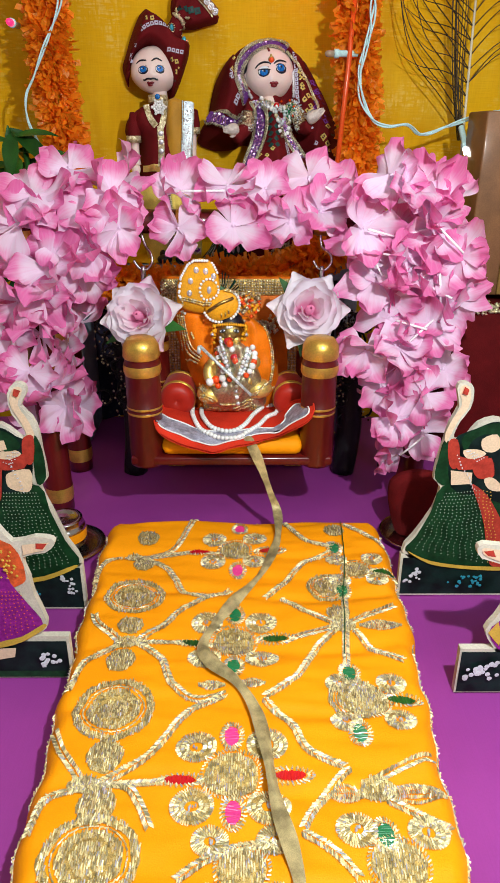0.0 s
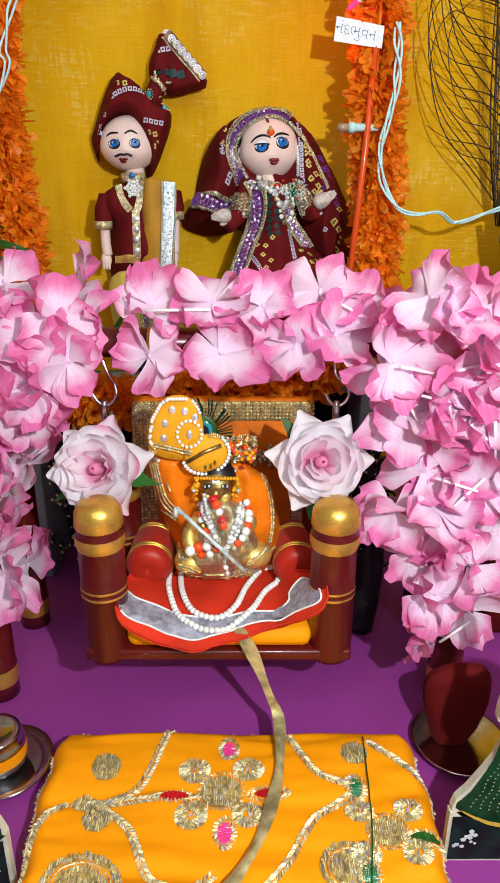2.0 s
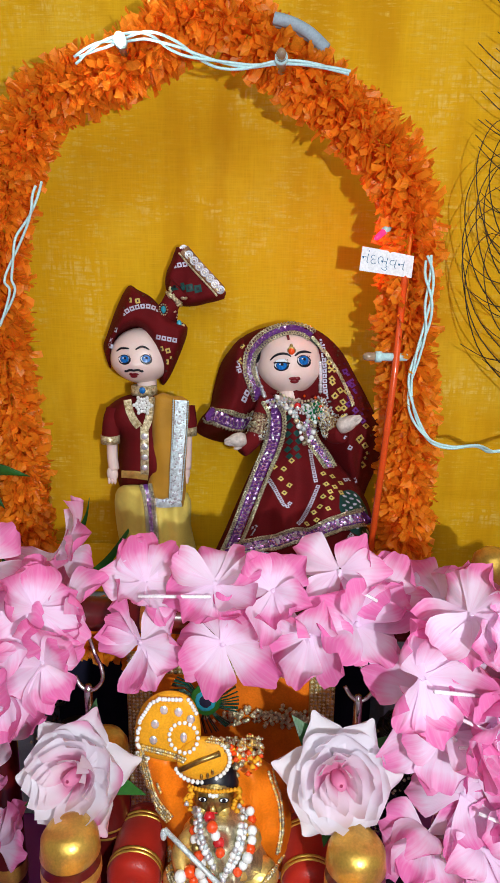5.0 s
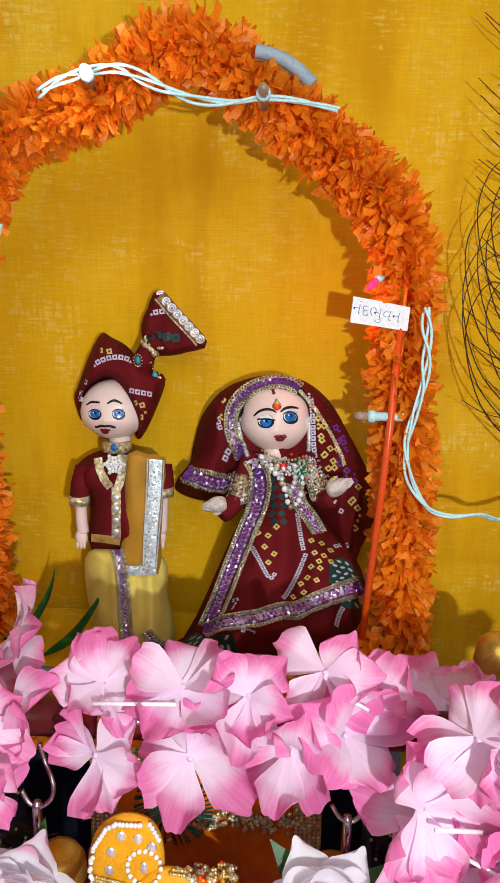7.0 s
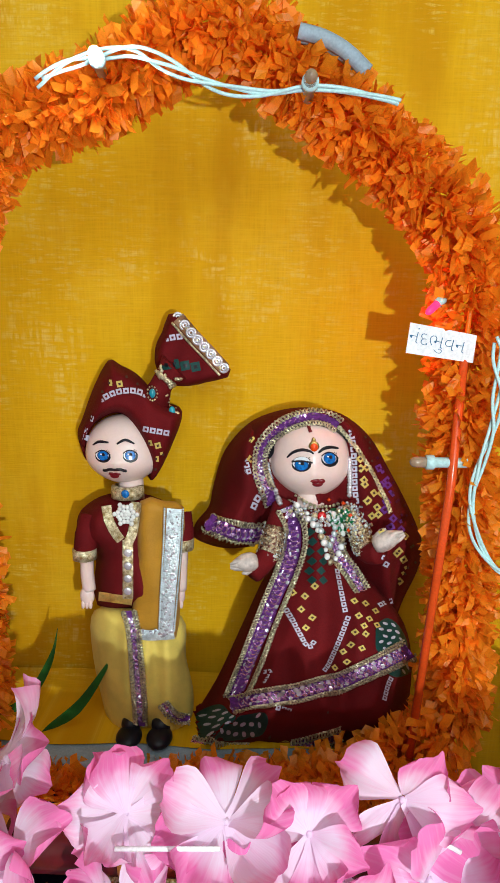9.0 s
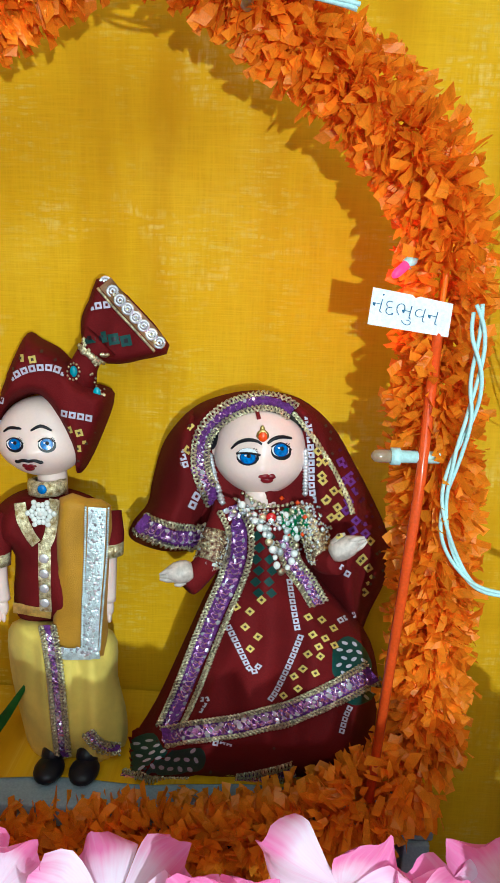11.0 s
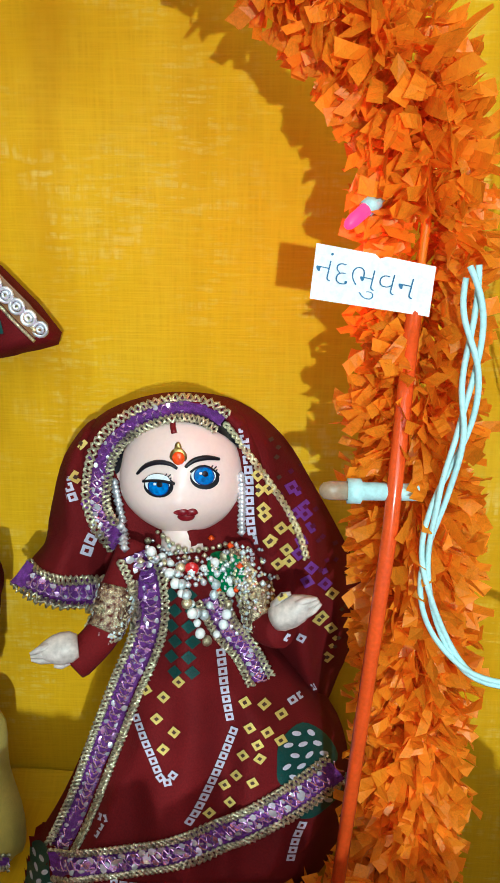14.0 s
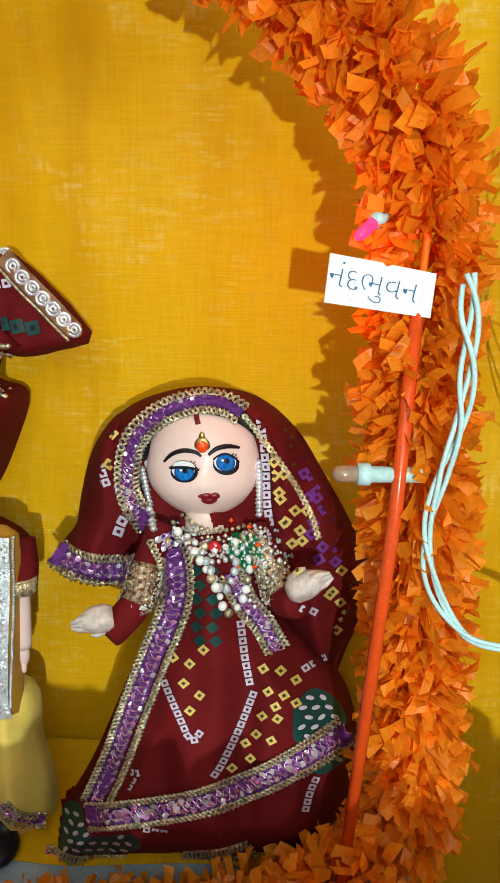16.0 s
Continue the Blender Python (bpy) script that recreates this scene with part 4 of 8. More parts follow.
    for p in [(0.0591, 0.3323), (0.0636, 0.3238), (0.0682, 0.3152), (0.0630, 0.3150), (0.0666, 0.3062), (0.0711, 0.3086), (0.0711, 0.3007), (0.0605, 0.3237), (0.0561, 0.3301), (-0.0006, 0.3411), (-0.0024, 0.3261), (0.0772, 0.3043), (0.0738, 0.3087)]:
        square(b, front, *p, 0.0034, rng.uniform(0.4, 1.0), DOT_PURPLE, MAROON_PURPLE)
    for p in [(0.0542, 0.3419), (0.0553, 0.3356), (0.0494, 0.3315), (0.0516, 0.3233), (0.0537, 0.3152), (0.0560, 0.3072), (0.0585, 0.3120), (0.0586, 0.2982), (0.0605, 0.3193), (0.0767, 0.2918), (0.0735, 0.2851), (0.0750, 0.2780), (0.0707, 0.2893), (0.0522, 0.3474), (0.0800, 0.2847)]:
        square(b, front, *p, 0.0032, rng.uniform(0.5, 1.0), DOT_YELLOW, DOT_DARK)
    for p in [(0.0585, 0.3374), (0.0611, 0.3319), (0.0666, 0.3253), (0.0624, 0.3108), (0.0662, 0.3200), (0.0694, 0.3054), (0.0731, 0.3141), (0.0635, 0.3261), (0.0693, 0.3164), (0.0655, 0.3016), (0.0613, 0.3391)]:
        square(b, front, *p, 0.0036, rng.uniform(0.4, 1.0), DOT_PURPLE, MAROON_PURPLE)
    for i in range(6):
        for k in (0, 1):
            x, z = (0.0236, 0.2968)
            square(b, front, x + k * 0.0058 + 0.0012 * (i % 2), z - i * 0.0054, 0.0036, 0.75, GREEN_CLOTH, GREEN_CLOTH)
    # necklaces, pendant, earrings
    front = Front(b, EYE, 0.140)
    patch(b, front, [(0.0360, 0.3108), (0.0438, 0.3099), (0.0461, 0.3021), (0.0406, 0.2974), (0.0352, 0.3006), (0.0342, 0.3069)], EMERALD, 0.0012)
    for line, r, m in (([(0.0150, 0.3139), (0.0192, 0.3091), (0.0256, 0.3060), (0.0329, 0.3055), (0.0412, 0.3110)], 0.0017, PEARL), ([(0.0160, 0.3124), (0.0224, 0.3036), (0.0278, 0.3004), (0.0352, 0.3018), (0.0423, 0.3088)], 0.0011, SEQUIN),
                       ([(0.0207, 0.3069), (0.0267, 0.2981), (0.0312, 0.2890), (0.0339, 0.2809), (0.0388, 0.2846), (0.0413, 0.2940), (0.0414, 0.3042)], 0.0018, PEARL), ([(0.0256, 0.3037), (0.0293, 0.2959), (0.0329, 0.2891), (0.0364, 0.2961), (0.0372, 0.3041)], 0.0017, SILVER), ([(0.0181, 0.3169), (0.0265, 0.3116), (0.0349, 0.3119), (0.0432, 0.3144)], 0.0010, GOLD)):
        for i, p in enumerate(front.line(line, r * 2.1, 0.0014)):
            ball(b, p, r * (1 if i % 3 else 0.75), m if i % 4 else (GOLD if m is PEARL else m), 8, 6)
    x, z = (0.0298, 0.3057)
    ball(b, front.at(x, z, 0.0024), (0.0024, 0.0012, 0.0022), RED_GEM, 10, 6)
    for k in range(10):
        bead(b, front.at(x + 0.0036 * math.cos(k * 0.63), z + 0.0034 * math.sin(k * 0.63), 0.0022), 0.0009, SEQUIN)
    for p in [(0.0412, 0.3132), (0.0445, 0.3066), (0.0478, 0.3022), (0.0437, 0.2987), (0.0491, 0.2966), (0.0508, 0.3079), (0.0139, 0.3078), (0.0348, 0.3152), (0.0378, 0.2984), (0.0454, 0.3111), (0.0521, 0.3012)]:
        bead(b, front.at(*p, 0.0015), 0.0014, rng.choice((GOLD, SILVER, BINDI)))
    patch(b, front, [(0.0416, 0.3139), (0.0472, 0.3089), (0.0509, 0.2989), (0.0477, 0.2928), (0.0425, 0.2977), (0.0405, 0.3065)], LACE, 0.0007)
    collar = [(0.0149, 0.3146), (0.0265, 0.3116), (0.0432, 0.3148), (0.0430, 0.3088), (0.0330, 0.3017), (0.0224, 0.3013), (0.0150, 0.3079)]
    for k in range(110):
        x, z = rng.uniform(min(p[0] for p in collar), max(p[0] for p in collar)), rng.uniform(min(p[1] for p in collar), max(p[1] for p in collar))
        if inside((x, z), collar):
            bead(b, front.at(x, z, 0.0010), rng.uniform(0.0008, 0.0012), rng.choice((SEQUIN, SEQUIN, SILVER, GOLD)))
    for k in range(190):
        x, z = (0.0457, 0.3021)
        bead(b, front.at(x + rng.gauss(0, 0.0040), z + rng.gauss(0, 0.0050), 0.0010), 0.0008, rng.choice((SILVER, GOLD, SEQUIN)))
    for line in ([(0.0047, 0.3326), (0.0056, 0.3277), (0.0070, 0.3206), (0.0088, 0.3116)], [(0.0438, 0.3359), (0.0443, 0.3284), (0.0445, 0.3172)]):
        for p in front.line(line, 0.0014, 0.0016):
            bead(b, p, 0.0019, SEQUIN)
    solo("bride_doll", b, "plastic bride doll in maroon tie-dyed sari with gold braid", "doll")


bride()


# ---- the groom doll: one piece ----
def groom():
    b = Body()
    # loose trousers
    relief(b, [(-0.0869, 0.2490), (-0.0891, 0.2274), (-0.0848, 0.1977), (-0.0799, 0.1762), (-0.0698, 0.1697), (-0.0613, 0.1754), (-0.0561, 0.1693), (-0.0450, 0.1739), (-0.0361, 0.1859), (-0.0348, 0.2028), (-0.0387, 0.2235), (-0.0409, 0.2466), (-0.0666, 0.2512)],
           DHOTI, 0.163, 0.019, 0.018, 0.002, folds=0.005, fold_scale=130, stretch=(1, 0.2), seed=3.0, slope=0.06, eye=(0.0235, -0.139, 0.406), plane=.145, floor_z=SHELF_Z)
    # tunic, short sleeves, arms
    relief(b, [(-0.0804, 0.3099), (-0.0937, 0.3019), (-0.0975, 0.2919), (-0.0944, 0.2813), (-0.0876, 0.2779), (-0.0879, 0.2469), (-0.0622, 0.2452), (-0.0526, 0.2536), (-0.0523, 0.2754), (-0.0425, 0.2829), (-0.0400, 0.2936), (-0.0451, 0.3033), (-0.0609, 0.3105)],
           MAROON, 0.176, 0.028, 0.012, 0.002, folds=0.005, fold_scale=100, seed=5.0, slope=0.05, eye=(0.025, -0.25, 0.4055), plane=.148, floor_z=SHELF_Z)
    for line in ([(-0.0931, 0.2973), (-0.0949, 0.2866), (-0.0954, 0.2741)], [(-0.0441, 0.2998), (-0.0431, 0.2900), (-0.0432, 0.2811)]):
        tube(b, [(p[0], 0.158 - 0.003 * i, p[1]) for i, p in enumerate(line)], (0.0055, 0.0062, 0.0062), MAROON, 14)
        x, z = line[-1]
        tube(b, [(x, 0.152, z + 0.006), (x, 0.152, z + 0.0005)], 0.0065, FOIL, 14)
    for line in ([(-0.0946, 0.2759), (-0.0947, 0.2650), (-0.0939, 0.2559)], [(-0.0436, 0.2829), (-0.0440, 0.2703), (-0.0445, 0.2576)]):
        tube(b, spline([(p[0], 0.153, p[1]) for p in line], 4), 0.0036, SKIN, 12)
        x, z = line[-1]
        ball(b, (x - 0.001, 0.152, z - 0.003), (0.0040, 0.0030, 0.0056), SKIN, 12, 8)
        for k in (-1, 0, 1):
            ball(b, (x - 0.001 + k * 0.0020, 0.1505, z - 0.0075), (0.0011, 0.0012, 0.0026), SKIN, 8, 6)
    # head
    hx, hz = (-0.0760, 0.3320)
    head(b, (hx, 0.1675, hz), (0.0202, 0.0170, 0.0186), (-0.0010, -0.0040), SKIN)
    tube(b, [(hx + 0.003, 0.168, hz - 0.014), (hx + 0.004, 0.166, hz - 0.029)], 0.0068, SKIN, 16)
    front = Front(b, (0.025, -0.25, 0.405), 0.152)
    (ax, az), (bx, bz) = [(-0.0842, 0.3314), (-0.0699, 0.3318)]
    face(b, front, [(ax, az, ax, az), (bx, bz, bx, bz)], [[(-0.0888, 0.3368), (-0.0857, 0.3386), (-0.0806, 0.3384)], [(-0.0765, 0.3378), (-0.0721, 0.3399), (-0.0674, 0.3380)]], (-0.0780, 0.3213), False, 0.84)
    for side in (-1, 1):
        x, z = (-0.0779, 0.3240)
        tube(b, front.line([(x, z), (x + side * 0.0028, z + 0.0003), (x + side * 0.0050, z - 0.0005), (x + side * 0.0062, z - 0.0002)], 0.0007, 0.0005), 0.0008, BLACK, 5)
    # turban, wrapped aslant over the brow
    relief(b, [(-0.0808, 0.3788), (-0.0887, 0.3653), (-0.0955, 0.3481), (-0.0985, 0.3401), (-0.0968, 0.3314), (-0.0942, 0.3252), (-0.0934, 0.3368), (-0.0886, 0.3455), (-0.0788, 0.3512), (-0.0731, 0.3486), (-0.0674, 0.3384), (-0.0628, 0.3271), (-0.0606, 0.3155), (-0.0564, 0.3177), (-0.0489, 0.3327), (-0.0425, 0.3528), (-0.0534, 0.3583), (-0.0607, 0.3666), (-0.0667, 0.3725), (-0.0741, 0.3763)],
           MAROON, 0.186, 0.0345, 0.007, 0.0016, folds=0.003, fold_scale=120, seed=6.0, eye=(0.025, -0.25, 0.4055), plane=.160, floor_z=SHELF_Z)
    front = Front(b, (0.025, -0.25, 0.405), 0.155)
    # fan of the turban
    relief(b, [(-0.0547, 0.3701), (-0.0581, 0.3768), (-0.0579, 0.3856), (-0.0544, 0.3936), (-0.0464, 0.4037), (-0.0183, 0.3749), (-0.0313, 0.3678), (-0.0430, 0.3655), (-0.0513, 0.3667)], MAROON, 0.182, 0.013, 0.0045, 0.002, folds=0.0022, fold_scale=140, seed=8.0, smooth=3, eye=(0.025, -0.25, 0.4055), plane=.168, floor_z=SHELF_Z)
    tube(b, [(x, 0.168, z) for x, z in [(-0.0598, 0.3573), (-0.0562, 0.3652), (-0.0526, 0.3721), (-0.0484, 0.3763)]], (0.009, 0.0062, 0.0058, 0.009), MAROON, 14)
    front = Front(b, (0.025, -0.25, 0.405), 0.160)
    edge = [(-0.0449, 0.4018), (-0.0369, 0.3927), (-0.0281, 0.3836), (-0.0207, 0.3757)]
    band(b, front, edge, 0.0066, CARD, 0.0008)
    for p in front.line(edge, 0.0049, 0.0016):
        for r, w in ((0.0023, 0.0007), (0.0010, 0.0006)):
            tube(b, [p + Vector((r * math.cos(k * 0.571), -0.0003, r * math.sin(k * 0.571))) for k in range(12)], w, SEQUIN, 5, False)
    for off in (-0.0042, 0.0042):
        for p in front.line([(x + off * 0.72, z + off * 0.68) for x, z in edge], 0.0009, 0.0010):
            bead(b, p, 0.0009, GOLD)
    # jewel at the knot
    x, z = (-0.0511, 0.3728)
    for k in range(120):
        u, w = rng.gauss(0, 0.0050), rng.gauss(0, 0.0018)
        bead(b, front.at(x + 0.8 * u - 0.6 * w, z - 0.003 - 0.6 * u + 0.8 * w, 0.0010), 0.0012, GOLD)
    for px, pz, m in [(*p, AQUA) for p in [(-0.0591, 0.3632), (-0.0476, 0.3584)]]:
        ball(b, front.at(px, pz, 0.0014), (0.0018, 0.0012, 0.0026), m, 10, 6)
        for k in range(12):
            bead(b, front.at(px + 0.0026 * math.cos(k * 0.52), pz + 0.0036 * math.sin(k * 0.52), 0.0012), 0.0007, GOLD)
    for line in ([(-0.0894, 0.3574), (-0.0828, 0.3620), (-0.0758, 0.3645), (-0.0681, 0.3648), (-0.0625, 0.3626)], [(-0.0668, 0.3454), (-0.0597, 0.3442), (-0.0462, 0.3421)], [(-0.0947, 0.3390), (-0.0931, 0.3449), (-0.0913, 0.3515)], [(-0.0550, 0.3898), (-0.0500, 0.3915), (-0.0432, 0.3925)]):
        row_of_squares(b, front, line, 0.0030)
    for p in [(-0.0853, 0.3639), (-0.0817, 0.3687), (-0.0763, 0.3683), (-0.0724, 0.3719), (-0.0668, 0.3682), (-0.0615, 0.3372), (-0.0569, 0.3361), (-0.0498, 0.3356), (-0.0580, 0.3287), (-0.0581, 0.3227), (-0.0540, 0.3310)]:
        square(b, front, *p, 0.0032, rng.uniform(-0.15, 0.35), DOT_YELLOW, DOT_DARK)
    for p in [(-0.0517, 0.3781), (-0.0470, 0.3782), (-0.0416, 0.3776), (-0.0362, 0.3771)]:
        square(b, front, *p, 0.0048, 0.2, GREEN_CLOTH, BLACK)
    # sash, borders, collar, brooch
    relief(b, [(-0.0627, 0.3098), (-0.0506, 0.3101), (-0.0403, 0.3070), (-0.0412, 0.2848), (-0.0428, 0.2598), (-0.0444, 0.2342), (-0.0559, 0.2331), (-0.0695, 0.2333), (-0.0673, 0.2554), (-0.0654, 0.2769)], MUSTARD, 0.150, 0.008, 0.006, 0.002, folds=0.002, fold_scale=120, seed=7.0, smooth=2, eye=(0.025, -0.25, 0.4055), plane=.142, floor_z=SHELF_Z)
    front = Front(b, (0.025, -0.25, 0.405), 0.145)
    band(b, front, [(-0.0462, 0.3061), (-0.0475, 0.2837), (-0.0499, 0.2585), (-0.0516, 0.2357)], 0.0078, SILVER, 0.0022)
    band(b, front, [(-0.0698, 0.2357), (-0.0600, 0.2346), (-0.0467, 0.2358)], 0.0062, SILVER, 0.0024)
    for line in ([(-0.0513, 0.3059), (-0.0523, 0.2835), (-0.0540, 0.2584), (-0.0550, 0.2381)], [(-0.0415, 0.3055), (-0.0427, 0.2838), (-0.0450, 0.2587), (-0.0470, 0.2366)]):
        for p in front.line(line, 0.0011, 0.0026):
            bead(b, p, 0.0008, SILVER)
    for ends, n in ((((-0.0462, 0.3061), (-0.0516, 0.2357)), 150), (((-0.0698, 0.2357), (-0.0467, 0.2358)), 50)):
        for k in range(n):
            u = rng.random()
            hexagon(b, front.at(ends[0][0] + (ends[1][0] - ends[0][0]) * u + (rng.uniform(-0.0032, 0.0032) if n > 100 else 0), ends[0][1] + (ends[1][1] - ends[0][1]) * u + (rng.uniform(-0.0024, 0.0024) if n < 100 else 0), 0.0030), rng.uniform(0.0004, 0.0009), SEQUIN if rng.random() < 0.7 else SILVER, (rng.gauss(0, 0.3), rng.gauss(0, 0.3), rng.random()))
    band(b, front, [(-0.0812, 0.3062), (-0.0800, 0.2985), (-0.0768, 0.2915), (-0.0738, 0.2875)], 0.0052, FOIL, 0.0012)
    band(b, front, [(-0.0655, 0.3085), (-0.0664, 0.3005), (-0.0680, 0.2920), (-0.0702, 0.2870)], 0.0050, FOIL, 0.0014)
    band(b, front, [(-0.0705, 0.2880), (-0.0709, 0.2740), (-0.0713, 0.2541)], 0.0056, FOIL, 0.0013)
    band(b, front, [(-0.0868, 0.2554), (-0.0771, 0.2547), (-0.0684, 0.2535)], 0.0052, BRASS, 0.0010)
    nx, nz = (-0.0738, 0.3093)
    lathe(b, (nx, 0.163, nz), [(0.0070, -0.0034), (0.0088, -0.003), (0.0090, 0.0), (0.0086, 0.003), (0.0060, 0.0036)], FOIL, 24)
    front = Front(b, (0.025, -0.25, 0.405), 0.145)
    for p in [(-0.0708, 0.2812), (-0.0710, 0.2740), (-0.0712, 0.2668), (-0.0714, 0.2596)]:
        ball(b, front.at(*p, 0.0020), (0.0024, 0.0008, 0.0022), SEQUIN, 10, 5)
    x, z = (-0.0710, 0.3026)
    by = front.at(x, z, 0.0040).y
    for k in range(6):
        for r, swing in ((0.0019, 0.0), (0.0041, -0.30), (0.0041, 0.30), (0.0058, 0.0)):
            ball(b, (x + r * math.cos(k * 1.047 + swing), by, z + r * math.sin(k * 1.047 + swing)), 0.0013, PEARL, 7, 5)
    ball(b, (x, by - 0.0004, z), 0.0015, PEARL, 7, 5)
    x, z = (-0.0711, 0.3126)
    ball(b, front.at(x, z, 0.0026), (0.0022, 0.0012, 0.0022), EYE_BLUE, 10, 6)
    front = Front(b, (0.0235, -0.139, 0.406), 0.142)
    trim(b, front, [(-0.0699, 0.2499), (-0.0676, 0.2301), (-0.0664, 0.2066), (-0.0652, 0.1808)], 0.0056)
    trim(b, front, [(-0.0532, 0.1951), (-0.0467, 0.1877), (-0.0374, 0.1866)], 0.0044)
    for p in [(-0.0715, 0.1706), (-0.0547, 0.1713)]:
        ball(b, (p[0], 0.140, SHELF_Z + 0.0042), (0.0072, 0.0095, 0.0044), BLACK, 16, 10)
        ball(b, (p[0], 0.147, SHELF_Z + 0.0075), (0.0056, 0.0060, 0.0055), BLACK, 14, 8)
    solo("groom_doll", b, "plastic groom doll in maroon turban and yellow trousers", "doll")


groom()


# ---- orange crepe-paper garland: an arch round the dolls and a length along the shelf's edge ----
def strip_shape(length, width, bend, skew):
    b = Body()
    vs = []
    for i, u in enumerate((0.0, 0.34, 0.67, 1.0)):
        w = width * (0.72, 0.95, 1.0, 0.96)[i] * 0.5
        for k in (-1, 1):
            vs.append((u * length + (k * skew if i == 3 else 0), k * w, bend * u ** 1.7 + 0.0004 * k * i))
    return b.add(vs, [(0, 1, 3, 2), (2, 3, 5, 4), (4, 5, 7, 6)], ORANGE_PAPER)


STRIPS = [strip_shape(rng.uniform(0.0072, 0.0118), rng.uniform(0.0026, 0.0046), rng.uniform(-0.006, 0.006), rng.uniform(-0.0007, 0.0007)) for _ in range(24)]
STRIP_MESHES = [s.mesh("paper_strip", False) for s in STRIPS]


def strip_poses(line, radius, per):
    out = []
    for i, p in enumerate(line):
        d = (line[min(i + 1, len(line) - 1)] - line[max(i - 1, 0)]).normalized()
        side = d.cross(Vector((0, 1, 0))).normalized()
        front = side.cross(d)
        for _ in range(per):
            a = rng.uniform(0, 2 * math.pi)
            radial = math.cos(a) * side + math.sin(a) * front
            way = (radial + d * rng.uniform(-0.7, 0.7) + Vector((0, 0, -0.25))).normalized()
            across = way.cross(Vector((rng.uniform(-1, 1), rng.uniform(-1, 1), rng.uniform(-1, 1)))).normalized()
            up = way.cross(across)
            m = Matrix((way, across, up)).transposed().to_4x4()
            base = p + radial * radius * rng.uniform(0.2, 0.78)
            tip = base + way * 0.0125
            if any(0.060 < q.x < 0.096 and 0.384 < q.z < 0.4065 and q.y < 0.1212 for q in (base, (base + tip) / 2, tip)):
                continue  # the sign is pushed in here
            if any(abs(q.x - (0.0752 + (q.z - 0.194) * 0.074)) < 0.0036 and 0.19 < q.z < 0.39 and q.y < 0.1145 for q in (base, tip)):
                continue  # the stick stands clear
            out.append(Matrix.Translation(base) @ m @ Matrix.Scale(rng.uniform(0.66, 1.12) * radius / 0.018, 4))
    return out


def paper_garland(name, label, line, radius, per, pick):
    g = thing(name, label, "garland")
    core = Body()
    tube(core, line[::4], radius * 0.07, ORANGE_PAPER, 8)
    part("core", core, g)
    rest, taken = Body(), 0
    for m in strip_poses(line, radius, per):
        k = rng.randrange(len(STRIPS))
        p = m.translation
        if taken < 290 and pick(p):
            ob = new("paper_strip", STRIP_MESHES[k])
            ob.parent, ob.matrix_basis = g, m
            taken += 1
        else:
            rest.add([m @ Vector(v) for v in STRIPS[k].verts], STRIPS[k].faces, ORANGE_PAPER)
    tagged(part("paper_fringe", rest, g, "", False), kind="stuff")


GARLAND_Y = 0.130
arch = [(0.1010, 0.1977), (0.0998, 0.2376), (0.0991, 0.2792), (0.0959, 0.3190), (0.0928, 0.3571), (0.0917, 0.3937), (0.0917, 0.4202), (0.0812, 0.4472), (0.0614, 0.4677), (0.0366, 0.4871), (0.0122, 0.5050), (-0.0086, 0.5193), (-0.0300, 0.5252), (-0.0503, 0.5147), (-0.0739, 0.4986), (-0.0993, 0.4903), (-0.1205, 0.4839)] + [(-0.1313, 0.4617), (-0.1455, 0.4387), (-0.1523, 0.4025), (-0.1554, 0.3642)] + [(-0.1546, 0.3086), (-0.1495, 0.2737)] + [(-0.150, 0.235), (-0.148, 0.195)]
arch_line = even(spline([(x, GARLAND_Y, z) for x, z in arch], 10), 0.0017)
paper_garland("paper_garland_arch", "bright orange crepe paper garland bent into an arch", arch_line, 0.0166, 27,
              lambda p: p.x > 0.05 and 0.24 < p.z < 0.44 and p.y < 0.124 and rng.random() < 0.45)
low = [(-0.150, 0.162), (-0.0755, 0.1545), (-0.0578, 0.1585), (-0.0355, 0.1595), (-0.0107, 0.1635), (0.0139, 0.1632), (0.0383, 0.1695), (0.0600, 0.1784), (0.0786, 0.1925), (0.0947, 0.2036)]
low_line = even(spline([(x, 0.113, z) for x, z in low], 10), 0.0017)
paper_garland("paper_garland_row", "bright orange crepe paper garland lying along the shelf edge", low_line, 0.0180, 25,
              lambda p: p.x > -0.08 and p.y < 0.105 and rng.random() < 0.5)


